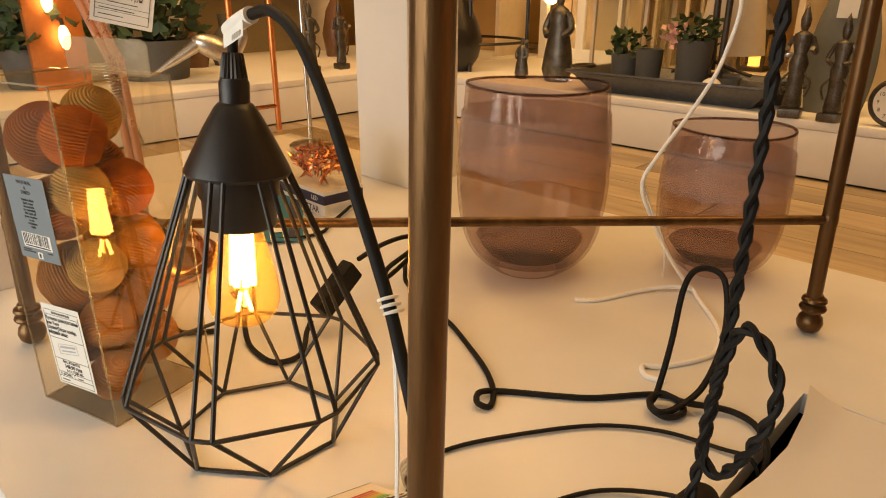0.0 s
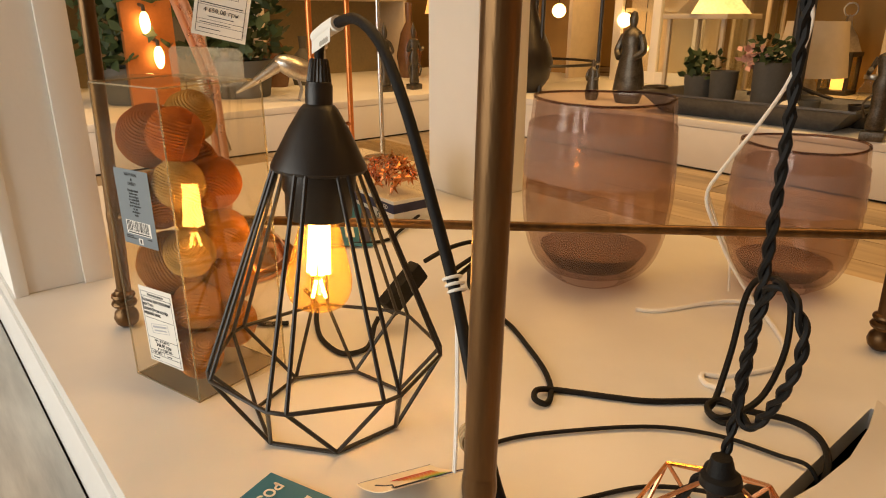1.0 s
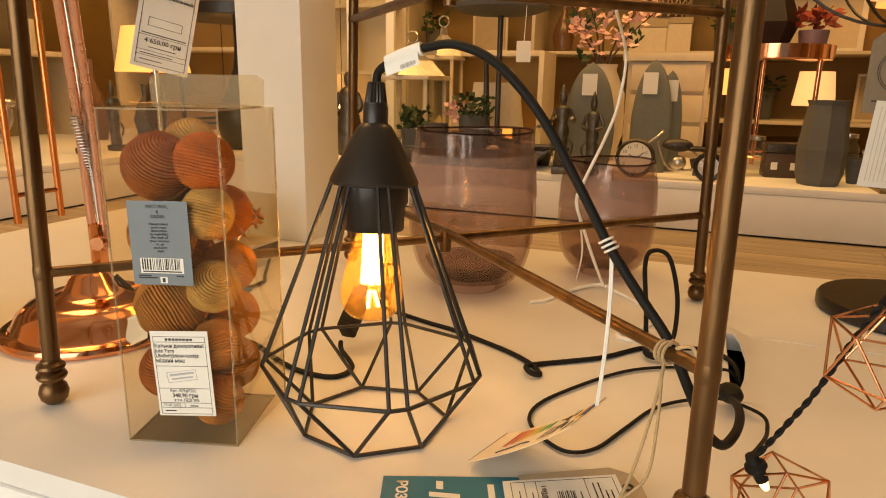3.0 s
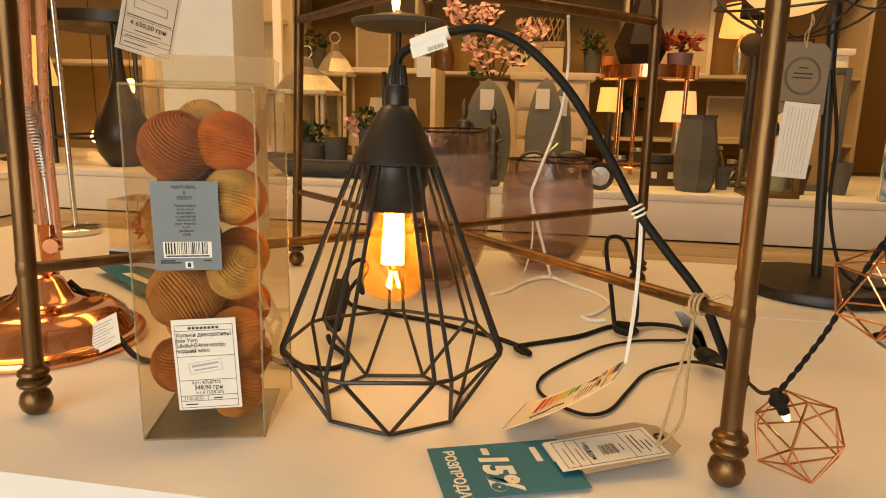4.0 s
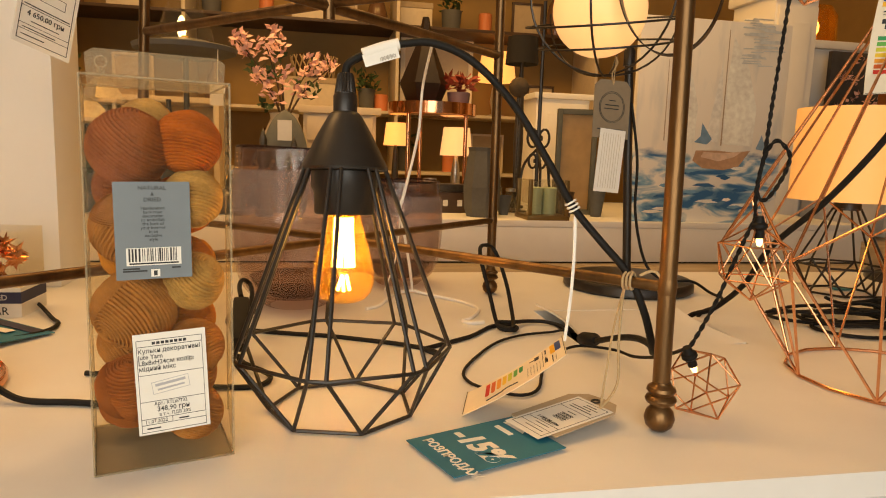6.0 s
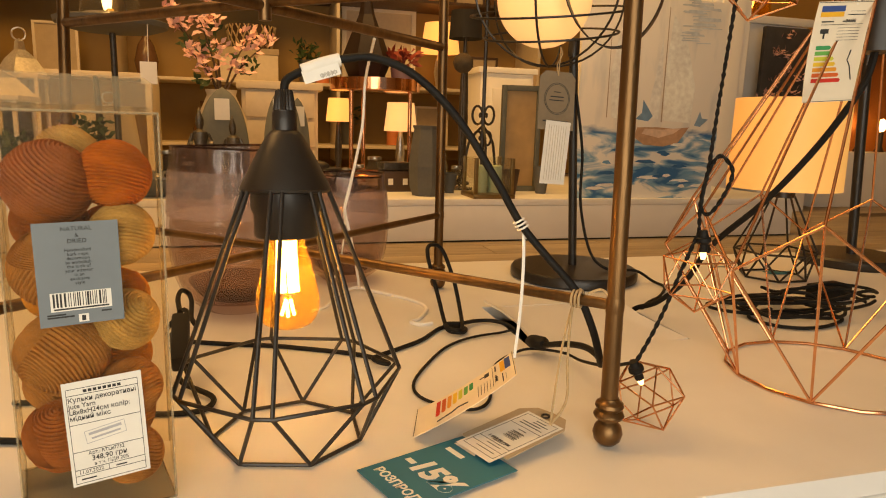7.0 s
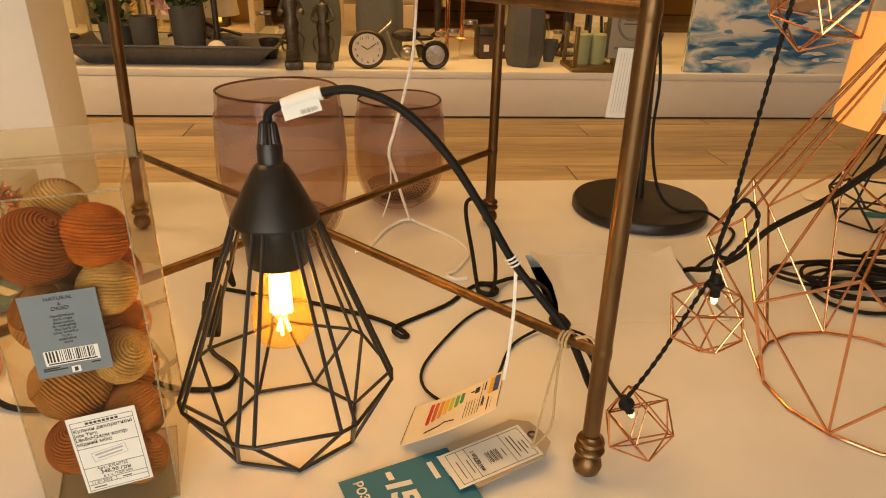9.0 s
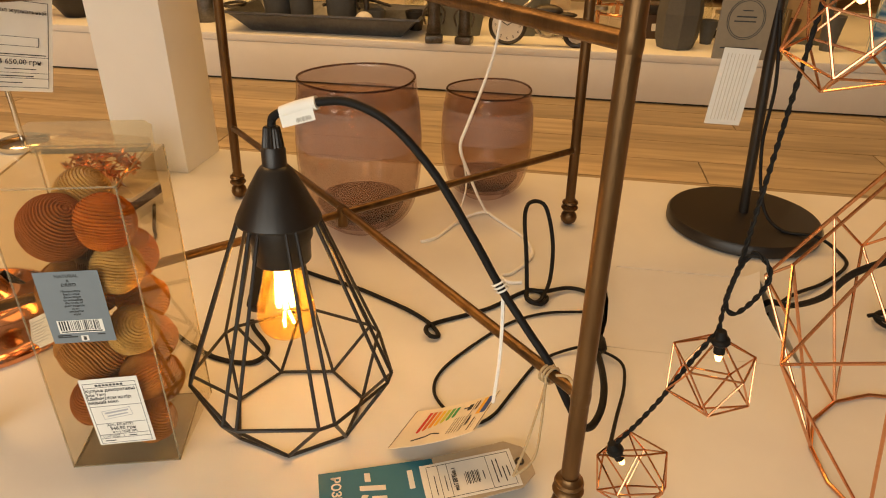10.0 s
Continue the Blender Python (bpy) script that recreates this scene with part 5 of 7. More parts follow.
def statue(at, h, rz, label, arms=1, robe=False):
    bm = bmesh.new()
    k = h
    if robe:
        prof = [(0, 0), (0.14 * k, 0), (0.15 * k, 0.02 * k), (0.19 * k, 0.14 * k), (0.16 * k, 0.35 * k), (0.11 * k, 0.58 * k), (0.13 * k, 0.70 * k), (0.10 * k, 0.78 * k), (0.035 * k, 0.82 * k), (0.05 * k, 0.87 * k), (0.055 * k, 0.92 * k), (0.035 * k, 0.98 * k), (0, k)]
    else:
        block(bm, 0.20 * k, 0.18 * k, 0.09 * k, None, 0.006)
        prof = [(0.07 * k, 0.09 * k), (0.085 * k, 0.12 * k), (0.065 * k, 0.26 * k), (0.075 * k, 0.42 * k), (0.085 * k, 0.48 * k), (0.055 * k, 0.56 * k), (0.08 * k, 0.68 * k), (0.075 * k, 0.73 * k), (0.025 * k, 0.76 * k), (0.04 * k, 0.80 * k), (0.045 * k, 0.86 * k), (0.030 * k, 0.91 * k), (0.018 * k, 0.95 * k), (0, k)]
    lathe(bm, prof, 18, squash=(1, 0.8))
    for s in (-1, 1):
        if robe:
            tube(bm, spline([(s * 0.11 * k, 0, 0.74 * k), (s * 0.17 * k, -0.02 * k, 0.58 * k), (s * 0.10 * k, -0.08 * k, 0.50 * k)], 4), [0.04 * k] * 9, 8)
        else:
            end = (s * 0.10 * k, -0.10 * k, 0.62 * k) if arms else (s * 0.05 * k, -0.08 * k, 0.54 * k)
            tube(bm, spline([(s * 0.075 * k, 0, 0.71 * k), (s * 0.125 * k, -0.01 * k, 0.58 * k), end], 4), [0.022 * k] * 9, 8)
            tube(bm, spline([(s * 0.06 * k, -0.02 * k, 0.40 * k), (s * 0.12 * k, -0.03 * k, 0.32 * k), (s * 0.09 * k, -0.02 * k, 0.20 * k)], 4), [0.012 * k] * 9, 6)
    for v in bm.verts:
        v.co += 0.012 * k * noise.noise_vector(v.co * (9 / k) * 0.3)
    ob = part("statue", bm, mat("silvered_dark_bronze", (0.11, 0.10, 0.085), 0.36, metal=0.75, var=0.75, scale=150, bump=0.8, bscale=260), label=label)
    ob.matrix_basis = pose(*at, 0, 0, rz)
    tagged(ob, "", "statue", "dark metal statues")
    return ob


statue((-0.166, 1.768, BT), 0.270, 10, "dark patinated metal statue with raised hand on the bench")
statue((-0.074, 1.770, BT), 0.250, -8, "dark patinated metal statue holding a bowl on the bench", arms=0)
statue((-0.985, 1.93, BT), 0.30, 0, "tall dark robed statue with silver front on the bench", robe=True)
statue((-1.115, 1.90, BT), 0.14, 0, "small dark robed statue on the bench", robe=True)
statue((-1.80, 1.49, BT), 0.26, 80, "dark metal statue on the low bench", arms=0)
statue((-1.80, 1.63, BT), 0.26, 90, "dark metal statue beside another on the low bench")

# Long dark tray with pots.
tray = thing("long_tray", (-0.525, 1.90, BT), "long dark metal tray with flared rim and ring handles", "tray")
bm = bmesh.new()
rings = []
for sx, sy, z in ((0.245, 0.085, 0.0), (0.25, 0.09, 0.004), (0.305, 0.13, 0.062), (0.315, 0.138, 0.064), (0.315, 0.138, 0.058), (0.30, 0.126, 0.054), (0.245, 0.085, 0.010)):
    rings.append([bm.verts.new((x, y, z)) for x, y in ((-sx, -sy), (sx, -sy), (sx, sy), (-sx, sy))])
for A, B in zip(rings, rings[1:]):
    for j in range(4):
        bm.faces.new((A[j], A[(j + 1) % 4], B[(j + 1) % 4], B[j]))
bm.faces.new(rings[0][::-1])
bm.faces.new(rings[-1])
part("tray_body", bm, mat("dark_hammered_tray", (0.13, 0.13, 0.13), 0.4, metal=0.6, var=0.3, scale=40, bump=0.6, bscale=120), tray, smooth=False)
for s in (-1, 1):
    part("ring_handle", tube(bmesh.new(), [(s * (0.335 + 0.03 * math.cos(a * math.pi / 8)), 0.05 * math.sin(a * math.pi / 8), 0.064) for a in range(16)], 0.005, 6, closed=True), DARKMETAL, tray)
p = pot("plant_pot", (-0.715, 1.92, BT + 0.011), 0.050, 0.10, STONE, "dark square-looking pot with green plant on the tray")
tuft(p, (0, 0, 0.09), 0.055, 0.07, LEAF, 90, 3)
pot("stone_pot", (-0.620, 1.88, BT + 0.011), 0.040, 0.12, STONE, "tall dark stone pot on the tray")
p = pot("plant_pot", (-0.500, 1.92, BT + 0.011), 0.052, 0.15, STONE, "tall dark pot with green and pink plant on the tray")
tuft(p, (0, 0, 0.14), 0.06, 0.07, LEAF, 90, 5)
tuft(p, (-0.06, 0, 0.12), 0.04, 0.06, PINK, 40, 6)
pot("dark_candle_cup", (-0.385, 1.90, BT + 0.011), 0.035, 0.055, STONE, "small dark cup on the tray", "cup")
wb = thing("white_ball", (-0.400, 1.83, BT + 0.04), "white ceramic ball lying on the tray", "ball")
part("ball", ball(bmesh.new(), 0.030, (0, 0, 0), 20), PAPER, wb)

# Dark tree-shaped lamp foot with splayed roots.
tl = thing("root_lamp_foot", (-0.470, 1.98, BT + 0.055), "dark metal lamp foot with splayed branch feet and cloth shade", "lamp")
part("stem", tube(bmesh.new(), [(0, 0, 0.02), (-0.01, 0, 0.30)], [0.013, 0.008], 10), DARKMETAL, tl)
for k in range(5):
    a = k * 1.257
    part("branch_foot", tube(bmesh.new(), spline([(0, 0, 0.05), (0.05 * math.cos(a), 0.05 * math.sin(a), 0.03), (0.12 * math.cos(a), 0.09 * math.sin(a), 0.012)], 5), 0.0055, 6), DARKMETAL, tl)
shade_lamp((-0.49, 2.15, BT), 0.12, 0.105, 0.16, "pale fabric shade lamp with a glass foot on the bench", CREAM, SILVER, "unlit shade lamps")
shade_lamp((-0.62, 2.20, BT), 0.10, 0.06, 0.08, "small pale shade lamp on the bench", CREAM, SILVER, "unlit shade lamps")

# White lantern.
def lantern(at, w, h, material, label, top=True):
    t = thing("lantern", at, label, "lantern", "lanterns")
    for sx in (-1, 1):
        for sy in (-1, 1):
            part("corner_post", span(bmesh.new(), sx * w / 2 - 0.006, sx * w / 2 + 0.006, sy * w / 2 - 0.006, sy * w / 2 + 0.006, 0.016, h, 0.001), material, t)
        part("pane", span(bmesh.new(), sx * w / 2 - 0.001, sx * w / 2 + 0.001, -w / 2 + 0.007, w / 2 - 0.007, 0.017, h - 0.001), PANE, t, smooth=False)
        part("pane", span(bmesh.new(), -w / 2 + 0.007, w / 2 - 0.007, sx * w / 2 - 0.001, sx * w / 2 + 0.001, 0.017, h - 0.001), PANE, t, smooth=False)
    part("base_board", block(bmesh.new(), w * 1.15, w * 1.15, 0.015, None, 0.002), material, t)
    if top:
        part("top_board", block(bmesh.new(), w * 1.2, w * 1.2, 0.016, Matrix.Translation((0, 0, h)), 0.002), material, t)
        part("roof", lathe(bmesh.new(), [(w * 0.70, h + 0.016), (w * 0.42, h + 0.07), (w * 0.16, h + 0.10), (w * 0.12, h + 0.13), (0, h + 0.14)], 4, squash=(1, 1)), SILVER, t, "metal lantern roof", smooth=False)
        part("ring", tube(bmesh.new(), [(0.022 * math.cos(a * math.pi / 8), 0, h + 0.155 + 0.022 * math.sin(a * math.pi / 8)) for a in range(16)], 0.003, 6, closed=True), SILVER, t)
    return t


lantern((-0.815, 2.12, BT), 0.19, 0.275, CREAM, "white wooden lantern with glass panes and a metal roof")
lantern((-0.815, 2.45, BT), 0.12, 0.36, CREAM, "tall cream lantern behind another on the bench")
gl = lantern((0.755, 1.825, BT), 0.128, 0.135, BRASS, "open glass lantern box with pale green candles", top=False)
for dx in (-0.025, 0.025):
    part("candle", lathe(bmesh.new(), [(0, 0.016), (0.024, 0.016), (0.024, 0.105), (0.020, 0.108), (0, 0.106)], 18), mat("pale_green_wax", (0.36, 0.44, 0.30), 0.5, var=0.05), gl, m=Matrix.Translation((dx, 0, 0)))

# Small things between the larger ones on the bench.
kc2 = thing("storage_chest", (0.470, 2.02, BT), "small dark lidded trunk with pale labels on the bench", "box", rz=6)
part("trunk_body", block(bmesh.new(), 0.105, 0.08, 0.075, None, 0.004), BROWNWOOD, kc2)
part("trunk_lid", block(bmesh.new(), 0.109, 0.084, 0.028, Matrix.Translation((0, 0, 0.0755)), 0.006), DARKMETAL, kc2)
for x in (-0.028, 0.026):
    part("paper_label", block(bmesh.new(), 0.018, 0.001, 0.022, Matrix.Translation((x, -0.0412, 0.025))), PAPER, kc2, smooth=False)
jars = [(0.330, 1.96, 0.026, 0.085), (0.392, 2.00, 0.032, 0.110), (0.300, 2.06, 0.022, 0.065), (0.660, 2.12, 0.034, 0.120), (0.700, 2.02, 0.024, 0.080), (-0.300, 2.12, 0.034, 0.115), (-0.225, 2.06, 0.026, 0.080)]
for x, y, r, h in jars:
    jr = thing("glass_jar", (x, y, BT), "small clear glass jar with a metal lid on the bench", "jar", "bench jars")
    part("glass_body", lathe(bmesh.new(), [(0, 0), (r * 0.9, 0), (r, 0.006), (r, h * 0.75), (r * 0.7, h * 0.9), (r * 0.7, h), (r * 0.65, h), (r * 0.66, h * 0.9), (r * 0.95, h * 0.74), (r * 0.95, 0.008), (0, 0.006)], 24), PANE, jr)
    part("lid", lathe(bmesh.new(), [(0, h + 0.0005), (r * 0.76, h + 0.0005), (r * 0.78, h + 0.003), (r * 0.76, h + 0.012), (0, h + 0.014)], 20), SILVER, jr)
for x, y, r, h, m in ((0.235, 1.92, 0.030, 0.05, DARKMETAL), (0.655, 1.95, 0.028, 0.07, STONE), (0.870, 1.90, 0.030, 0.09, BROWNWOOD), (-0.260, 1.95, 0.034, 0.06, DARKMETAL), (1.000, 1.93, 0.032, 0.10, STONE)):
    pot("small_bowl", (x, y, BT), r, h, m, "small dark bowl among the things on the bench", "bowl", taper=0.6)

# Tall grey plaques behind the statues.
def plaque(at, w, h, label, rz=0.0):
    t = thing("stone_plaque", at, label, "vase", "grey leaf-shaped plaques", rz=rz)
    prof = [(w * 0.42, 0), (w * 0.50, h * 0.25), (w * 0.50, h * 0.5), (w * 0.40, h * 0.75), (w * 0.22, h * 0.92), (0, h)]
    prof = [(p.x, p.z) for p in spline([(a, 0, b) for a, b in prof], 4)]
    part("body", lathe(bmesh.new(), [(0, 0)] + prof, 24, squash=(1, 0.35)), mat("grey_green_stoneware", (0.15, 0.155, 0.135), 0.75, var=0.12, scale=40, bump=0.3), t)
    part("price_sticker", block(bmesh.new(), 0.045, 0.001, 0.065, Matrix.Translation((-0.005, -w * 0.175 - 0.003, h * 0.70))), PAPER, t, smooth=False)
    return t


plaque((-0.107, 1.90, BT), 0.155, 0.335, "tall grey leaf-shaped stoneware vase with a white sticker", 8)
plaque((0.078, 1.95, BT), 0.125, 0.345, "grey pointed stoneware vase with a white sticker", -10)
plaque((0.128, 1.99, BT), 0.085, 0.315, "grey notched stoneware vase", 15)


# Motorcycle clock.
def motor_clock(at):
    t = thing("motorcycle_clock", at, "small metal motorcycle model with a round white clock", "clock")
    ax = Matrix.Rotation(radians(90), 4, "X")
    case = part("clock_case", lathe(bmesh.new(), [(0, -0.012), (0.050, -0.012), (0.056, -0.006), (0.057, 0.008), (0.052, 0.013), (0.047, 0.010), (0, 0.010)], 40), DARKMETAL, t, m=Matrix.Translation((0, 0, 0.058)) @ ax)
    dial = part("dial", lathe(bmesh.new(), [(0, 0.0105), (0.046, 0.0105), (0.046, 0.0118), (0, 0.0118)], 36), PAPER, case, "white clock dial")
    for k in range(12):
        a = math.radians(90 - 30 * (k + 1))
        write(str(k + 1), 0.0125, INK, case, pose(0.036 * math.cos(a), 0.036 * math.sin(a) - 0.0045, 0.0123), "CENTER", "numeral")
    for a, L in ((150, 0.022), (35, 0.032)):
        part("clock_hand", tube(bmesh.new(), [(0, 0, 0.0126), (L * math.cos(radians(a)), L * math.sin(radians(a)), 0.0126)], 0.0013, 5), INK, case)
    for x in (0.205,):
        part("wheel", tube(bmesh.new(), [(x + 0.036 * math.cos(a * math.pi / 16), 0, 0.042 + 0.036 * math.sin(a * math.pi / 16)) for a in range(32)], 0.0075, 8, closed=True), BLACK, t)
        part("wheel_disc", lathe(bmesh.new(), [(0, -0.003), (0.030, -0.002), (0.030, 0.002), (0, 0.003)], 24), SILVER, t, m=Matrix.Translation((x, 0, 0.042)) @ ax)
    part("tank", ball(bmesh.new(), 0.026, (0.115, 0, 0.100), 16, (1.7, 0.7, 0.75)), DARKMETAL, t)
    part("engine", ball(bmesh.new(), 0.022, (0.120, 0, 0.050), 14, (1.1, 0.9, 1)), SILVER, t)
    part("seat", ball(bmesh.new(), 0.020, (0.168, 0, 0.092), 12, (1.6, 0.7, 0.4)), BLACK, t)
    for pts in ([(0.03, 0, 0.10), (0.07, 0, 0.135), (0.062, 0.03, 0.142)], [(0.06, 0.0, 0.11), (0.10, 0.0, 0.03), (0.205, 0.0, 0.042)], [(0.12, 0.012, 0.03), (0.20, 0.016, 0.026), (0.235, 0.016, 0.03)], [(0.15, 0, 0.09), (0.205, 0, 0.042)]):
        part("frame_tube", tube(bmesh.new(), spline(pts, 4), 0.0035, 6), SILVER, t)
    return t


motor_clock((0.054, 1.785, BT))

# Grey square vase, scroll stand, mirrors.
gv = thing("grey_vase", (0.553, 1.872, BT), "tall grey stoneware floor vase on the bench", "vase")
part("body", lathe(bmesh.new(), [(0, 0), (0.052, 0), (0.062, 0.03), (0.066, 0.10), (0.057, 0.18), (0.050, 0.222), (0.055, 0.235), (0.051, 0.235), (0.043, 0.21), (0, 0.19)], 8), STONE, gv, smooth=False)
sc = thing("scroll_candle_stand", (0.778, 1.965, BT), "black wrought iron candle stand with scrolls", "candle holder")
part("stem", tube(bmesh.new(), [(0, 0, 0.10), (0, 0, 0.75)], 0.007, 8), BLACK, sc)
for k in range(3):
    a = 2.1 * k + 0.4
    part("leg", tube(bmesh.new(), spline([(0, 0, 0.24), (0.05 * math.cos(a), 0.05 * math.sin(a), 0.18), (0.07 * math.cos(a), 0.07 * math.sin(a), 0.08), (0.11 * math.cos(a), 0.11 * math.sin(a), 0.005)], 6), 0.005, 6), BLACK, sc)
for s in (-1, 1):
    for z, q in ((0.27, 0.045), (0.19, 0.035)):
        part("scroll", tube(bmesh.new(), [(s * (0.004 + q * (1 - i / 26) * (0.9 - math.cos(i * 0.42)) * 0.6), 0, z + q * (1 - i / 26) * math.sin(i * 0.42)) for i in range(24)], 0.0045, 6), BLACK, sc)
mr = thing("standing_frame", (0.945, 2.02, BT), "dark framed mirror with painted amber lamplight standing on the bench", "picture frame", rz=-8)
for x0, x1, z0, z1 in ((-0.075, -0.057, 0, 0.39), (0.057, 0.075, 0, 0.39), (-0.057, 0.057, 0, 0.02), (-0.057, 0.057, 0.37, 0.39)):
    part("frame_bar", span(bmesh.new(), x0, x1, -0.012, 0.012, z0, z1, 0.002), mat("grey_green_frame", (0.10, 0.10, 0.075), 0.6, var=0.2), mr)
# Mirror glass as a plain panel; the lamplight in it is painted amber.
part("picture", span(bmesh.new(), -0.057, 0.057, 0.002, 0.006, 0.02, 0.37), mat("painted_mirror_glow", (0.40, 0.25, 0.10), 0.5, var=0.3, scale=8), mr, smooth=False)


# Sailing boat painting.
def painting():
    t = thing("boat_painting", (1.335, 1.785, BT), "unframed canvas painting of a sailing boat on blue water", "painting")
    m = bpy.data.materials.new("painted_sea_canvas")
    m.use_nodes = True
    nt = m.node_tree
    b = nt.nodes["Principled BSDF"]
    b.inputs["Roughness"].default_value = 0.75
    tc = nt.nodes.new("ShaderNodeTexCoord")
    sep = nt.nodes.new("ShaderNodeSeparateXYZ")
    nt.links.new(tc.outputs["Generated"], sep.inputs[0])
    mp = nt.nodes.new("ShaderNodeMapping")
    mp.inputs["Scale"].default_value = (1.6, 1, 6)
    nt.links.new(tc.outputs["Generated"], mp.inputs[0])
    ns = nt.nodes.new("ShaderNodeTexNoise")
    ns.inputs["Scale"].default_value = 2.2
    ns.inputs["Detail"].default_value = 8
    ns.inputs["Distortion"].default_value = 0.8
    nt.links.new(mp.outputs[0], ns.inputs["Vector"])
    sea = nt.nodes.new("ShaderNodeValToRGB")
    e = sea.color_ramp.elements
    e[0].position, e[0].color = 0.40, (0.035, 0.15, 0.34, 1)
    e[1].position, e[1].color = 0.57, (0.86, 0.82, 0.74, 1)
    k = e.new(0.48)
    k.color = (0.22, 0.40, 0.55, 1)
    nt.links.new(ns.outputs[0], sea.inputs[0])
    mp2 = nt.nodes.new("ShaderNodeMapping")
    mp2.inputs["Scale"].default_value = (5, 1, 1.3)
    nt.links.new(tc.outputs["Generated"], mp2.inputs[0])
    n2 = nt.nodes.new("ShaderNodeTexNoise")
    n2.inputs["Scale"].default_value = 2.0
    n2.inputs["Detail"].default_value = 6
    nt.links.new(mp2.outputs[0], n2.inputs["Vector"])
    sky = nt.nodes.new("ShaderNodeValToRGB")
    f = sky.color_ramp.elements
    f[0].position, f[0].color = 0.28, (0.66, 0.65, 0.60, 1)
    f[1].position, f[1].color = 0.48, (0.86, 0.80, 0.69, 1)
    nt.links.new(n2.outputs[0], sky.inputs[0])
    add = nt.nodes.new("ShaderNodeMath")
    add.operation = "MULTIPLY_ADD"
    add.inputs[1].default_value = 0.12
    nt.links.new(ns.outputs[0], add.inputs[0])
    nt.links.new(sep.outputs["Z"], add.inputs[2])
    step = nt.nodes.new("ShaderNodeMapRange")
    step.inputs[1].default_value, step.inputs[2].default_value = 0.375, 0.415
    nt.links.new(add.outputs[0], step.inputs[0])
    mix = nt.nodes.new("ShaderNodeMix")
    mix.data_type = "RGBA"
    nt.links.new(step.outputs[0], mix.inputs[0])
    nt.links.new(sea.outputs[0], mix.inputs[6])
    nt.links.new(sky.outputs[0], mix.inputs[7])
    nt.links.new(mix.outputs[2], b.inputs["Base Color"])
    bp = nt.nodes.new("ShaderNodeBump")
    bp.inputs["Strength"].default_value = 0.3
    nt.links.new(ns.outputs[0], bp.inputs["Height"])
    nt.links.new(bp.outputs[0], b.inputs["Normal"])
    W, H = 0.565, 0.690
    part("canvas", span(bmesh.new(), -W / 2, W / 2, -0.012, 0.012, 0, H, 0.002), m, t)

    layer = [0.0128]

    def dab(name, pts, c):
        bm = bmesh.new()
        layer[0] += 0.00015
        vs = [bm.verts.new((x, -layer[0], z)) for x, z in pts]
        bm.faces.new(vs)
        part(name, bm, mat(name + "_paint", c, 0.75, var=0.25, scale=30, bump=0.3), t, smooth=False)

    dab("sail", [(-0.155, 0.28), (-0.060, 0.275), (-0.055, 0.40), (-0.090, 0.52), (-0.135, 0.60), (-0.165, 0.45)], (0.86, 0.81, 0.71))
    dab("sail", [(0.050, 0.275), (0.165, 0.27), (0.170, 0.40), (0.130, 0.53), (0.062, 0.64), (0.046, 0.45)], (0.87, 0.82, 0.72))
    dab("jib", [(-0.020, 0.285), (0.030, 0.280), (0.036, 0.42), (0.026, 0.56), (0.006, 0.42)], (0.78, 0.76, 0.69))
    dab("hull", [(-0.060, 0.215), (-0.020, 0.190), (0.060, 0.185), (0.120, 0.200), (0.160, 0.255), (0.100, 0.248), (0.030, 0.252), (-0.050, 0.250)], (0.50, 0.30, 0.18))
    dab("hull_light", [(-0.030, 0.228), (0.040, 0.215), (0.100, 0.232), (0.130, 0.252), (0.050, 0.244), (-0.020, 0.246)], (0.72, 0.52, 0.38))
    dab("blue_sail", [(-0.060, 0.278), (-0.010, 0.272), (0.008, 0.290), (-0.022, 0.330), (-0.034, 0.345), (-0.036, 0.300)], (0.16, 0.28, 0.42))
    dab("blue_tuft", [(0.180, 0.262), (0.205, 0.258), (0.236, 0.285), (0.210, 0.288), (0.200, 0.312), (0.190, 0.286)], (0.24, 0.36, 0.48))
    dab("mast", [(0.041, 0.27), (0.046, 0.27), (0.044, 0.66), (0.041, 0.66)], (0.45, 0.33, 0.22))
    dab("mast", [(-0.176, 0.28), (-0.172, 0.28), (-0.174, 0.55), (-0.176, 0.55)], (0.45, 0.33, 0.22))
    rng = random.Random(77)
    for q in range(26):
        x, z, w = rng.uniform(0.085, 0.175), 0.545 + 0.006 * q + rng.uniform(-0.003, 0.003), rng.uniform(0.05, 0.10)
        dab("cloud_stroke", [(x, z), (x + w, z + rng.uniform(-0.004, 0.004)), (x + w - 0.006, z + 0.006), (x + 0.004, z + 0.005)], (0.60, 0.62, 0.60))
    for q in range(22):
        x, z, w = rng.uniform(-0.27, 0.20), rng.uniform(0.03, 0.19), rng.uniform(0.03, 0.10)
        dab(("foam_stroke", "deep_stroke", "wave_stroke")[q % 3], [(x, z), (x + w * 0.5, z - 0.004), (min(x + w, 0.275), z + rng.uniform(-0.003, 0.005)), (min(x + w * 0.7, 0.27), z + 0.009), (x + w * 0.2, z + 0.007)], ((0.88, 0.84, 0.76), (0.03, 0.13, 0.30), (0.16, 0.34, 0.52))[q % 3])
    return t


painting()


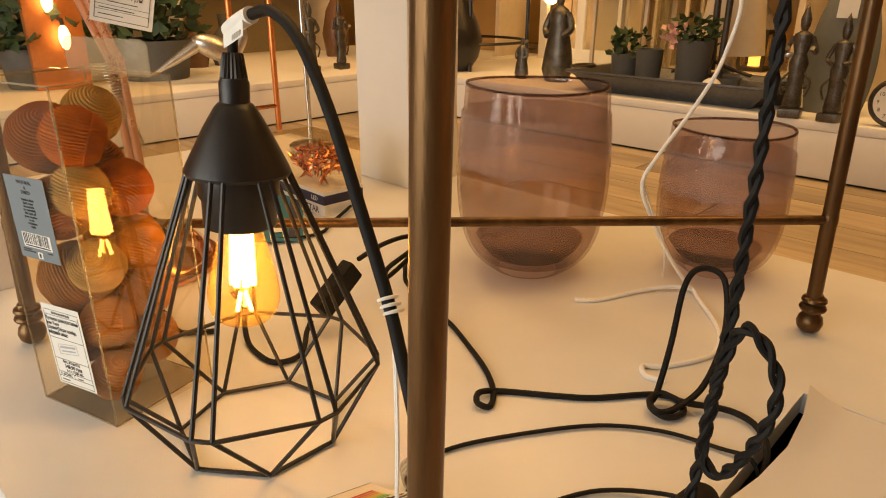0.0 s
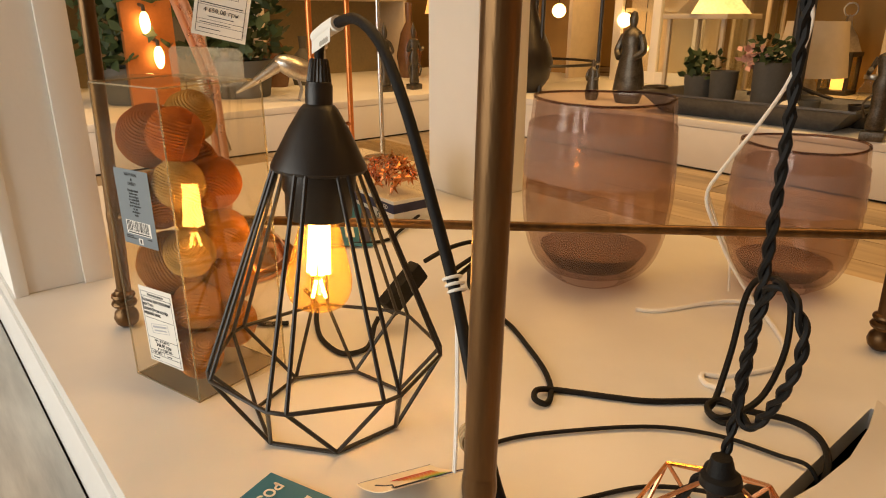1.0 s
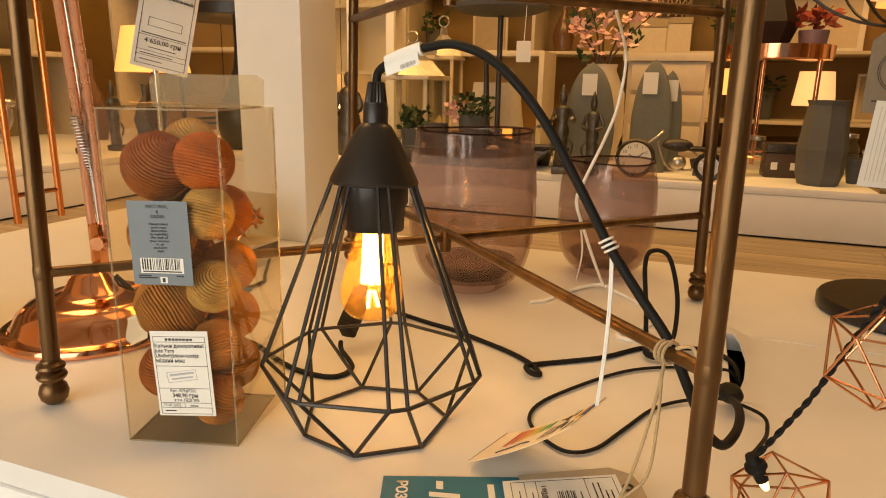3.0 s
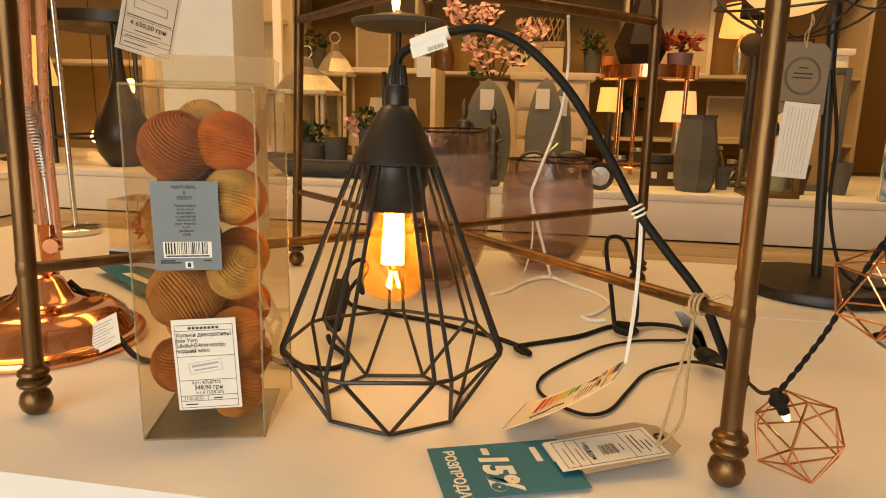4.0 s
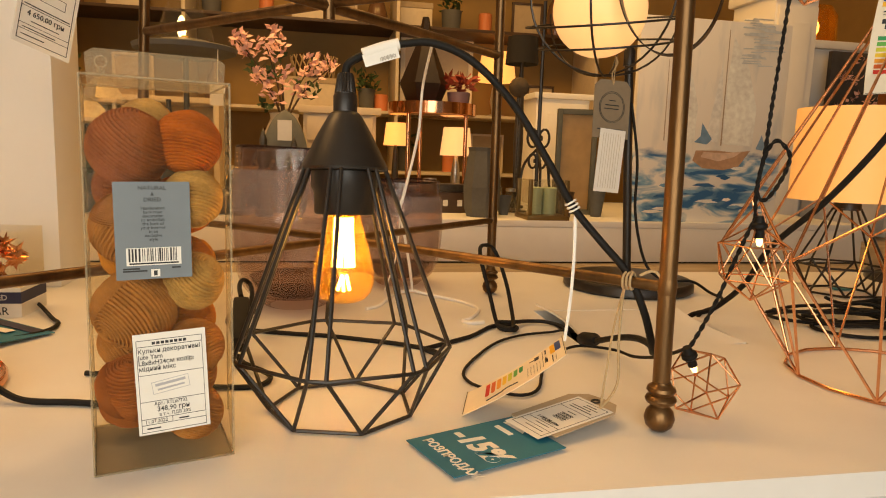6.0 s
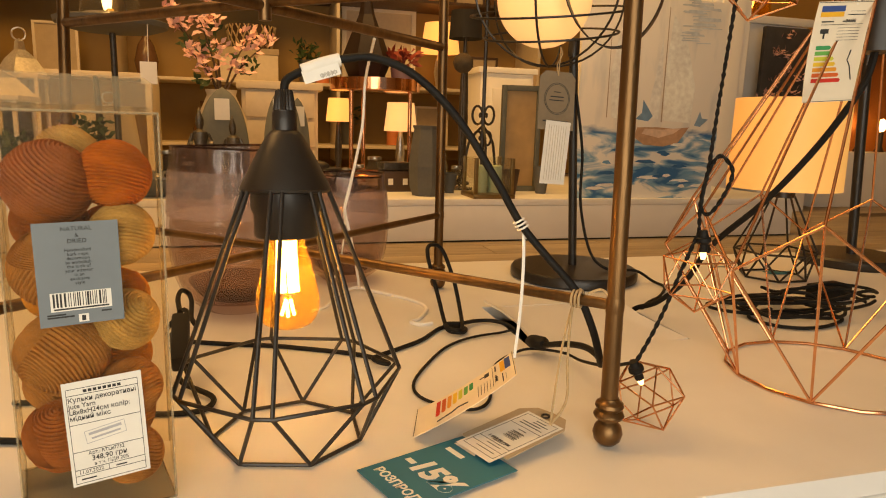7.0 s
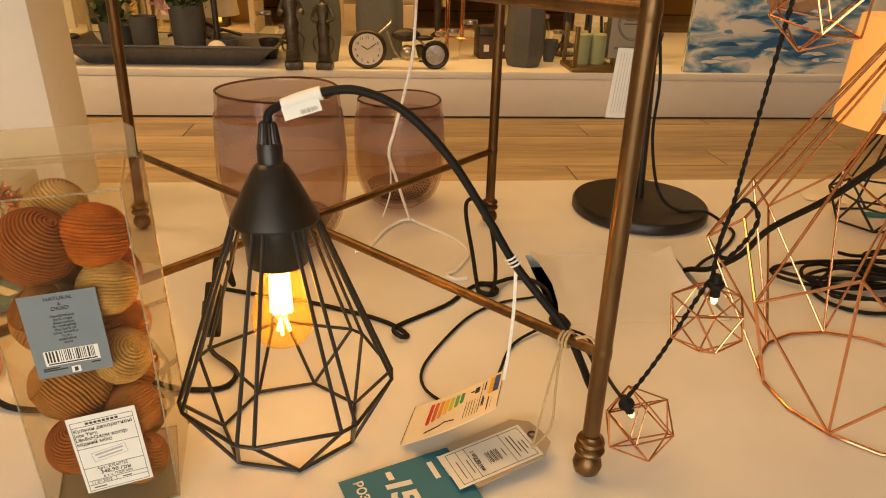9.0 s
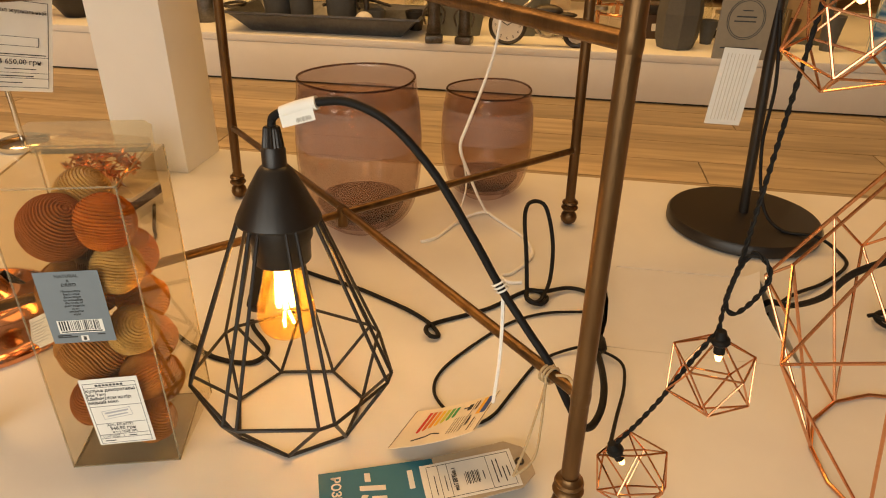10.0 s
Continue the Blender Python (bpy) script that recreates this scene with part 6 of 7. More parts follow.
# Copper tray table with a dark lamp and a succulent.
def tray_table(at, label):
    t = thing("copper_tray_table", at, label, "side table")
    part("tray", lathe(bmesh.new(), [(0, 0.355), (0.165, 0.355), (0.172, 0.358), (0.172, 0.400), (0.168, 0.400), (0.166, 0.362), (0, 0.361)], 48), COPPER, t, "polished copper tray")
    for k in range(3):
        a = radians(100 + 120 * k)
        part("leg", tube(bmesh.new(), [(0.135 * math.cos(a), 0.135 * math.sin(a), 0), (0.135 * math.cos(a), 0.135 * math.sin(a), 0.355)], 0.008, 10), COPPER, t)
    part("foot_ring", tube(bmesh.new(), [(0.135 * math.cos(i * math.pi / 16), 0.135 * math.sin(i * math.pi / 16), 0.045) for i in range(32)], 0.005, 6, closed=True), COPPER, t)
    return t


tray_table((0.435, 2.25, BT), "small round copper tray table on the bench")
dl = thing("faceted_lamp", (0.400, 2.24, BT + 0.362), "dark brown faceted lamp on the copper tray", "lamp")
part("body", lathe(bmesh.new(), [(0, 0), (0.05, 0), (0.095, 0.11), (0.030, 0.27), (0.012, 0.36), (0, 0.36)], 6), mat("black_walnut", (0.020, 0.011, 0.007), 0.35, var=0.3), dl, smooth=False)
su = pot("succulent_pot", (0.535, 2.23, BT + 0.362), 0.045, 0.085, mat("mauve_ceramic", (0.20, 0.13, 0.15), 0.5), "mauve pot with a red succulent on the copper tray", taper=0.8)
tuft(su, (0, 0, 0.09), 0.05, 0.05, mat("red_leaf", (0.30, 0.05, 0.03), 0.6, var=0.3), 60, 8, 0.045)

# Blossom branches in a cream vase.
bv = thing("blossom_vase", (-0.125, 2.25, BT), "cream vase with pink blossom branches", "vase")
part("body", lathe(bmesh.new(), [(0, 0), (0.06, 0), (0.09, 0.10), (0.085, 0.24), (0.05, 0.32), (0.055, 0.34), (0.045, 0.34), (0, 0.30)], 28), CREAM, bv)
rnd = random.Random(12)
for k in range(7):
    a = rnd.uniform(0, 6.28)
    tip = Vector((0.17 * math.cos(a), 0.08 * math.sin(a), rnd.uniform(0.42, 0.68)))
    pts = spline([(0, 0, 0.30), (tip.x * 0.4, tip.y * 0.4, 0.30 + (tip.z - 0.30) * 0.55), tip], 5)
    part("branch", tube(bmesh.new(), pts, [0.005 - 0.0003 * i for i in range(len(pts))], 6), TWIG, bv)
    for i, f in enumerate((0.55, 0.8, 1.0)):
        p = pts[int(f * (len(pts) - 1))]
        tuft(bv, (p.x, p.y, p.z - 0.02), 0.035, 0.045, PINK, 15, 100 + k * 5 + i, 0.034, "blossom")
    tuft(bv, (tip.x * 0.6, tip.y * 0.6, tip.z - 0.12), 0.03, 0.04, LEAF, 10, 60 + k, 0.035)

# Glass dome light on a dark dish stand.
ds = thing("dome_light", (-0.410, 1.90, BT - 0.0), "glass dome light on a dark dish stand", "lamp")
GLASSY = glow("lit_edison_bulb", (1.0, 0.72, 0.30), 4.0)
part("pole", tube(bmesh.new(), [(0, 0, 0.0), (0, 0, 0.487)], 0.009, 10), DARKMETAL, ds)
part("foot", lathe(bmesh.new(), [(0, 0), (0.06, 0), (0.06, 0.006), (0.012, 0.014), (0, 0.014)], 24), DARKMETAL, ds)
part("dish", lathe(bmesh.new(), [(0, 0.477), (0.11, 0.483), (0.152, 0.497), (0.156, 0.511), (0.150, 0.514), (0.10, 0.502), (0, 0.499)], 44), STONE, ds, "dark round dish")
part("glass_dome", lathe(bmesh.new(), [(0.090, 0.503), (0.082, 0.555), (0.058, 0.620), (0.036, 0.685), (0.032, 0.745)], 32), PANE, ds)
part("lit_bulb", ball(bmesh.new(), 0.014, (-0.01, 0, 0.57), 14, (1, 1, 2.6)), GLASSY, ds, "lit warm bulb")
part("hang_label", block(bmesh.new(), 0.045, 0.001, 0.062, Matrix.Translation((0.11, -0.12, 0.33))), PAPER, ds, smooth=False)
part("label_string", tube(bmesh.new(), [(0.11, -0.12, 0.38), (0.11, -0.10, 0.505)], 0.0012, 5), WHITECORD, ds)
part("metal_collar", lathe(bmesh.new(), [(0.094, 0.502), (0.094, 0.520), (0.075, 0.530), (0.072, 0.528), (0.088, 0.516), (0.088, 0.502)], 36, closed=True), SILVER, ds, "worn silver collar round the glass")
# Added brass cone standing in for gold reflections inside the dome.
part("brass_core", lathe(bmesh.new(), [(0, 0.503), (0.030, 0.503), (0.022, 0.530), (0.012, 0.545), (0, 0.546)], 20), BRASS, ds)

# ---- shelving at the back ----
SHELFBACK = mat("olive_brown_back", (0.30, 0.185, 0.065), 0.8, var=0.15, scale=4)


def shelf_unit(x0, x1, y0, y1, levels, top, label, material=CREAM, back=SHELFBACK, posts=()):
    u = thing("shelf_unit", ((x0 + x1) / 2, (y0 + y1) / 2, BT), label, "shelf")
    cx, cy = (x0 + x1) / 2, (y0 + y1) / 2
    part("back_board", span(bmesh.new(), x0 - cx, x1 - cx, y1 - cy - 0.012, y1 - cy, 0, top), back, u, smooth=False)
    for z, mt in levels:
        part("shelf_board", span(bmesh.new(), x0 - cx + 0.021, x1 - cx - 0.021, y0 - cy, y1 - cy - 0.013, z - 0.018, z, 0.002), mt, u)
    for x in (x0, *posts, x1 - 0.02):
        part("upright", span(bmesh.new(), x - cx, x - cx + 0.02, y0 - cy, y1 - cy - 0.013, 0, top, 0.002), material, u)
    return u


shelf_unit(-1.55, 1.75, 3.72, 4.12, [(0.10, CREAM), (0.46, CREAM), (0.97, BROWNWOOD), (1.45, BROWNWOOD)], 1.9, "wide beige shelf unit with dark upper boards", posts=(-0.75, 0.46))
rnd = random.Random(21)
SH = [(-1.42, 0.461), (0.02, 0.461), (-1.05, 0.461), (-0.60, 0.461), (-0.10, 0.461), (0.30, 0.461), (0.39, 0.461), (1.45, 0.461), (-1.35, 0.971), (-1.08, 0.971), (-0.62, 0.971), (-0.3, 0.971), (0.15, 0.971), (0.36, 0.971), (0.60, 0.971), (0.82, 0.971), (1.05, 0.971), (1.32, 0.971), (1.50, 0.971), (-0.05, 0.971), (0.55, 0.101), (0.85, 0.101), (1.1, 0.101), (-0.3, 0.101), (0.2, 0.101)]
WAX = mat("orange_wax", (0.62, 0.20, 0.08), 0.5, var=0.08)
for q, (x, z) in enumerate(SH):
    z += BT
    y = 3.92 + rnd.uniform(-0.06, 0.05)
    kind = q % 5
    if kind == 0:
        pl_ = pot("shelf_pot", (x, y, z), rnd.uniform(0.045, 0.065), rnd.uniform(0.10, 0.16), STONE, "dark pot with a small plant on the shelf")
        tuft(pl_, (0, 0, 0.12), 0.08, 0.11, LEAF, 70, 200 + q, 0.045)
    elif kind == 1:
        cd = thing("pillar_candle", (x, y, z), "orange pillar candle on the shelf", "candle", "shelf candles")
        part("wax", lathe(bmesh.new(), [(0, 0), (0.042, 0), (0.042, 0.10 + 0.03 * (q % 3)), (0.036, 0.105 + 0.03 * (q % 3)), (0, 0.10 + 0.03 * (q % 3))], 20), WAX, cd)
    elif kind == 2:
        fr_ = thing("picture_frame", (x, y, z), "small framed picture standing on the shelf", "picture frame", "shelf pictures")
        w, h = rnd.uniform(0.17, 0.24), rnd.uniform(0.20, 0.29)
        for a0, a1, b0, b1 in ((-w / 2, w / 2, 0, 0.014), (-w / 2, w / 2, h - 0.014, h), (-w / 2, -w / 2 + 0.014, 0.014, h - 0.014), (w / 2 - 0.014, w / 2, 0.014, h - 0.014)):
            part("frame_bar", span(bmesh.new(), a0, a1, -0.008, 0.008, b0, b1, 0.001), BROWNWOOD if q % 2 else CREAM, fr_)
        part("picture", span(bmesh.new(), -w / 2 + 0.014, w / 2 - 0.014, 0.0, 0.004, 0.014, h - 0.014), KRAFT, fr_, smooth=False)
    elif kind == 3:
        bt_ = thing("glass_bottle", (x, y, z), "brown glass bottle vase on the shelf", "vase", "shelf bottles")
        h = rnd.uniform(0.22, 0.36)
        part("body", lathe(bmesh.new(), [(0, 0), (0.05, 0), (0.065, h * 0.3), (0.045, h * 0.6), (0.018, h * 0.75), (0.021, h), (0.015, h), (0, h * 0.9)], 20), mat("brown_glaze", (0.14, 0.07, 0.035), 0.25, var=0.2), bt_)
    else:
        bx_ = thing("storage_box", (x, y, z), "cream lidded box on the shelf", "box", "shelf boxes")
        part("box_body", block(bmesh.new(), 0.20, 0.15, 0.13, None, 0.003), CREAM, bx_)
        part("box_lid", block(bmesh.new(), 0.208, 0.158, 0.035, Matrix.Translation((0, 0, 0.1305)), 0.003), KRAFT, bx_)
shade_lamp((0.325, 2.50, BT), 0.25, 0.052, 0.095, "small lit shade lamp with a slim foot", SHADEGLOW, DARKMETAL)
shade_lamp((0.615, 2.62, BT), 0.215, 0.074, 0.125, "small lit shade lamp with a glass foot", glow("lit_pale_shade", (1.0, 0.64, 0.30), 0.55), SILVER)
shade_lamp((1.135, 3.90, BT + 0.461), 0.235, 0.125, 0.18, "lit shade lamp on the shelf", SHADEGLOW, SILVER)
shade_lamp((0.80, 2.28, BT), 0.585, 0.066, 0.105, "slim lamp with a black fabric shade on the bench", mat("black_fabric", (0.012, 0.010, 0.008), 0.9, var=0.2, scale=200, bump=0.3, bscale=900), DARKMETAL, "unlit shade lamps", rt=0.060)
pc = thing("leaning_picture", (0.770, 4.06, BT + 0.461), "white framed picture leaning on the shelf", "picture frame")
for a0, a1, b0, b1 in ((-0.24, 0.24, 0, 0.03), (-0.24, 0.24, 0.47, 0.50), (-0.24, -0.21, 0.03, 0.47), (0.21, 0.24, 0.03, 0.47)):
    part("frame_bar", span(bmesh.new(), a0, a1, -0.01, 0.01, b0, b1, 0.002), PAPER, pc)
part("picture", span(bmesh.new(), -0.21, 0.21, 0, 0.005, 0.03, 0.47), CREAM, pc, smooth=False)
# Cream chest on the bench.
ch = thing("cream_chest", (0.090, 2.56, BT), "cream painted chest of drawers on the bench", "chest")
part("chest_body", block(bmesh.new(), 0.30, 0.14, 0.36, None, 0.004), CREAM, ch)
part("chest_top", block(bmesh.new(), 0.34, 0.18, 0.03, Matrix.Translation((0, 0, 0.3602)), 0.005), CREAM, ch)
for z in (0.02, 0.135, 0.25):
    dr = part("drawer_front", block(bmesh.new(), 0.27, 0.012, 0.10, Matrix.Translation((0, -0.0765, z)), 0.003), CREAM, ch)
    part("knob", ball(bmesh.new(), 0.009, (0, -0.088, z + 0.05), 10), DARKMETAL, dr)

# White cupboard and an open niche box on the bench.
wc = thing("white_cupboard", (1.075, 2.62, BT), "low white painted cupboard with a panelled door on the bench", "cabinet")
part("cupboard_body", block(bmesh.new(), 0.25, 0.20, 0.47, None, 0.004), PAINT, wc)
part("cupboard_top", block(bmesh.new(), 0.28, 0.23, 0.025, Matrix.Translation((0, 0, 0.4702)), 0.004), PAINT, wc)
dr = part("door", block(bmesh.new(), 0.22, 0.014, 0.43, Matrix.Translation((0, -0.1075, 0.02)), 0.003), PAINT, wc)
part("door_panel", block(bmesh.new(), 0.15, 0.010, 0.34, Matrix.Translation((0, -0.119, 0.065)), 0.005), PAINT, dr)
part("knob", ball(bmesh.new(), 0.009, (0.09, -0.122, 0.24), 10), DARKMETAL, dr)
nb = thing("niche_box", (-0.640, 2.60, BT), "open cream box shelf standing on the bench", "shelf")
for x0, x1, z0, z1 in ((-0.25, -0.228, 0, 0.40), (0.228, 0.25, 0, 0.40), (-0.228, 0.228, 0, 0.02), (-0.228, 0.228, 0.378, 0.40)):
    part("side_board", span(bmesh.new(), x0, x1, -0.12, 0.12, z0, z1, 0.002), CREAM, nb)
part("back_board", span(bmesh.new(), -0.228, 0.228, 0.108, 0.12, 0.02, 0.378), BEIGE, nb, smooth=False)
lit = lantern((-0.560, 2.58, BT + 0.021), 0.085, 0.13, DARKMETAL, "small dark lantern with a lit candle inside the box shelf")
part("lit_candle", lathe(bmesh.new(), [(0, 0.016), (0.022, 0.016), (0.022, 0.075), (0.006, 0.10), (0, 0.112)], 14), glow("lit_candle_glow", (1.0, 0.45, 0.08), 2.2), lit, "lit candle")

# Dark ball on a stick, woven basket, small sepia picture.
bs = thing("stick_ball", (0.735, 2.09, BT), "dark woven ball on a thin black stand", "ornament")
part("stand_foot", lathe(bmesh.new(), [(0, 0), (0.05, 0), (0.05, 0.006), (0.008, 0.012), (0, 0.012)], 20), DARKMETAL, bs)
part("stand_stem", tube(bmesh.new(), [(0, 0, 0.01), (0, 0, 0.43)], 0.005, 8), DARKMETAL, bs)
part("woven_ball", ball(bmesh.new(), 0.037, (0, 0, 0.465), 20), mat("dark_wicker", (0.07, 0.05, 0.03), 0.9, var=0.5, scale=120, bump=0.8, bscale=180), bs)
stand = thing("storage_box", (-0.02, 3.93, BT + 0.461), "cream lidded box carrying a woven basket", "box", "shelf boxes")
part("box_body", block(bmesh.new(), 0.30, 0.20, 0.15, None, 0.003), CREAM, stand)
part("box_lid", block(bmesh.new(), 0.31, 0.21, 0.035, Matrix.Translation((0, 0, 0.1505)), 0.003), KRAFT, stand)
wk = thing("woven_basket", (-0.02, 3.93, BT + 0.647), "brown woven wicker basket with a diamond lattice", "basket")
part("basket_body", lathe(bmesh.new(), [(0, 0), (0.115, 0), (0.14, 0.13), (0.135, 0.135), (0.11, 0.01), (0, 0.01)], 28), BROWNWOOD, wk)
for k in range(18):
    for d in (-1, 1):
        a0 = 2 * math.pi * k / 18
        part("wicker_strand", tube(bmesh.new(), [((0.118 + 0.025 * i / 5) * math.cos(a0 + d * 0.09 * i), (0.118 + 0.025 * i / 5) * math.sin(a0 + d * 0.09 * i), 0.004 + 0.025 * i) for i in range(6)], 0.0045, 5), TWINE, wk)

# Thin chrome stand at the end of the platform.
cs = thing("chrome_stand", (-0.690, 0.690, 0), "thin chrome pole on a round chrome foot", "stand")
CHROME = mat("polished_chrome", (0.62, 0.60, 0.56), 0.14, metal=1.0, var=0.05, scale=30)
part("foot", lathe(bmesh.new(), [(0, 0), (0.040, 0), (0.042, 0.003), (0.042, 0.010), (0.038, 0.013), (0.006, 0.016), (0, 0.016)], 32), CHROME, cs, "round chrome foot")
part("pole", tube(bmesh.new(), [(0, 0, 0.014), (-0.008, 0, 0.55)], 0.0045, 10), CHROME, cs)

# ---- cabinets at the back right ----
cb = thing("white_cabinet", (2.040, 2.46, FLOOR), "narrow tall white panelled cabinet behind the painting", "cabinet")
part("cabinet_body", block(bmesh.new(), 0.21, 0.30, 1.08, None, 0.004), PAINT, cb)
part("cornice", block(bmesh.new(), 0.25, 0.35, 0.05, Matrix.Translation((0, 0, 1.081)), 0.012), PAINT, cb)
dr = part("door", block(bmesh.new(), 0.19, 0.015, 1.0, Matrix.Translation((0, -0.1585, 0.04)), 0.003), PAINT, cb)
part("door_panel", block(bmesh.new(), 0.12, 0.012, 0.86, Matrix.Translation((0, -0.168, 0.11)), 0.006), PAINT, dr)
wd = thing("white_chest", (2.540, 2.80, FLOOR), "tall white painted chest carrying an amber jar light", "chest")
part("chest_body", block(bmesh.new(), 0.42, 0.36, 0.93, None, 0.004), PAINT, wd)
part("chest_top", block(bmesh.new(), 0.47, 0.40, 0.04, Matrix.Translation((0, 0, 0.9302)), 0.008), PAINT, wd)
bt2 = thing("blossom_picture", (2.530, 2.50, FLOOR), "dark canvas picture of pink blossom standing on a white stand", "painting")
part("stand", block(bmesh.new(), 0.30, 0.16, 0.48, None, 0.008), PAINT, bt2)
part("canvas", block(bmesh.new(), 0.28, 0.025, 0.42, Matrix.Translation((0, 0, 0.4805)), 0.003), mat("dark_canvas", (0.06, 0.055, 0.05), 0.7, var=0.4, scale=12), bt2)
rnd = random.Random(31)
for q in range(11):
    tuft(bt2, (rnd.uniform(-0.11, 0.11), -0.022, rnd.uniform(0.52, 0.84)), 0.035, 0.04, PINK, 16, 300 + q, 0.030, "painted_blossom")
oc = thing("copper_display_cabinet", (3.35, 2.75, FLOOR), "orange lit display cabinet with filament bulbs", "cabinet")
part("cabinet_body", block(bmesh.new(), 0.9, 0.3, 0.30, None, 0.004), PAINT, oc)
part("lit_niche", block(bmesh.new(), 0.9, 0.05, 0.55, Matrix.Translation((0, 0.1, 0.301)), 0.004), ORANGEPANEL, oc)
part("niche_top", block(bmesh.new(), 0.9, 0.3, 0.03, Matrix.Translation((0, 0, 0.852)), 0.003), DARK, oc)
for x in (-0.30, -0.18, -0.05, 0.1):
    part("bulb", ball(bmesh.new(), 0.022, (x, -0.03, 0.45), 12, (1, 1, 1.8)), BULBGLOW, oc, "lit filament bulb")
    part("bulb_base", lathe(bmesh.new(), [(0, 0.30), (0.03, 0.30), (0.016, 0.33), (0.014, 0.415), (0, 0.415)], 12), DARKMETAL, oc, m=Matrix.Translation((x, -0.03, 0.001)))
hl = thing("amber_jar_light", (2.500, 2.76, FLOOR + 0.9705), "amber glass jar light on the white chest", "lamp")
part("jar", lathe(bmesh.new(), [(0, 0), (0.10, 0), (0.105, 0.02), (0.10, 0.14), (0.07, 0.19), (0.065, 0.19), (0.09, 0.13), (0.095, 0.01), (0, 0.008)], 32), AMBER, hl)
part("bulb", ball(bmesh.new(), 0.02, (0, 0, 0.09), 12, (1, 1, 1.8)), BULBGLOW, hl)

# ---- left side of the shop ----
bo = thing("black_bottle_vase", (-1.450, 1.92, BT), "matt black long-necked bottle vase on the bench", "vase")
part("body", lathe(bmesh.new(), [(0, 0), (0.05, 0), (0.085, 0.05), (0.099, 0.11), (0.086, 0.17), (0.052, 0.24), (0.026, 0.31), (0.017, 0.38), (0.016, 0.46), (0.018, 0.53), (0.013, 0.53), (0, 0.52)], 36), BLACK, bo)
rt = thing("round_black_table", (-1.56, 2.10, BT), "round black metal table with thin legs on the bench", "table")
part("tabletop", lathe(bmesh.new(), [(0, 0.50), (0.26, 0.50), (0.27, 0.505), (0.27, 0.545), (0.262, 0.545), (0.26, 0.515), (0, 0.512)], 48), BLACK, rt)
for k in range(4):
    a = radians(45 + 90 * k)
    part("leg", tube(bmesh.new(), [(0.25 * math.cos(a), 0.25 * math.sin(a), 0), (0.25 * math.cos(a), 0.25 * math.sin(a), 0.505)], 0.008, 8), BLACK, rt)
part("lower_ring", tube(bmesh.new(), [(0.25 * math.cos(i * math.pi / 20), 0.25 * math.sin(i * math.pi / 20), 0.10) for i in range(40)], 0.006, 6, closed=True), BLACK, rt)
for q, (x, y, z) in enumerate([(-1.80, 2.50, 0.30), (-1.62, 2.55, 0.38), (-1.95, 2.45, 0.02 + 0.05), (-1.74, 2.60, 0.45), (-1.50, 2.6, 0.26), (-1.40, 2.62, 0.14)]):
    hb = thing("hanging_bulb", (x, y, z), "lit warm globe bulb hanging on a thin black flex", "lamp", "hanging bulbs")
    part("globe", ball(bmesh.new(), 0.022 if q % 2 else 0.032, (0, 0, 0), 16), BULBGLOW, hb)
    part("flex", tube(bmesh.new(), [(0, 0, 0.03), (0, 0, 2.5 - z)], 0.002, 5), CABLE, hb)
wf = thing("white_glazed_cabinet", (-1.33, 2.60, BT), "white cabinet with glazed doors on the bench", "cabinet")
for a0, a1, b0, b1 in ((-0.22, -0.18, 0, 0.95), (0.18, 0.22, 0, 0.95), (-0.02, 0.02, 0, 0.95), (-0.18, -0.02, 0, 0.05), (0.02, 0.18, 0, 0.05), (-0.18, -0.02, 0.90, 0.95), (0.02, 0.18, 0.90, 0.95)):
    part("door_frame", span(bmesh.new(), a0, a1, -0.012, 0.012, b0, b1, 0.002), PAINT, wf)
for x in (-0.1, 0.1):
    part("pane", span(bmesh.new(), x - 0.08, x + 0.08, -0.002, 0.002, 0.05, 0.90), PANE, wf, smooth=False)
part("cabinet_back", span(bmesh.new(), -0.22, 0.22, 0.12, 0.135, 0, 0.95), CREAM, wf, smooth=False)
for z in (0.3, 0.6):
    part("shelf_board", span(bmesh.new(), -0.2, 0.2, 0.014, 0.119, z, z + 0.015), CREAM, wf, smooth=False)

bird = thing("silver_bird", (-1.75, 1.08, BT), "silver bird figure with long tail standing on the bench", "figurine", rz=72)
part("body", ball(bmesh.new(), 0.045, (0, 0, 0.11), 20, (1.9, 0.8, 0.85), (0, 22, 0)), SILVER, bird)
part("neck", tube(bmesh.new(), spline([(0.06, 0, 0.10), (0.085, 0, 0.14), (0.088, 0, 0.175)], 5), [0.022 - 0.0008 * i for i in range(11)], 10), SILVER, bird)
part("head", ball(bmesh.new(), 0.016, (0.092, 0, 0.183), 14, (1.3, 0.9, 0.9)), SILVER, bird)
part("tail", tube(bmesh.new(), [(-0.06, 0, 0.125), (-0.14, 0, 0.075), (-0.21, 0, 0.035)], [0.022, 0.014, 0.004], 10), SILVER, bird)
for s in (-1, 1):
    part("leg", tube(bmesh.new(), [(0.0, s * 0.014, 0.08), (0.012, s * 0.014, 0.04), (0.0, s * 0.016, 0.0)], 0.0035, 6), SILVER, bird)
lpot = pot("grey_planter", (-2.02, 0.98, BT), 0.13, 0.13, STONE, "grey planter with a dark green bush on the bench")
tuft(lpot, (0, 0, 0.12), 0.19, 0.30, LEAF, 420, 31, 0.06)
lpot = pot("grey_planter", (-2.05, 0.62, BT), 0.10, 0.12, STONE, "grey planter with a green bush beside another")
tuft(lpot, (0, 0, 0.11), 0.15, 0.28, LEAF, 300, 33, 0.06)
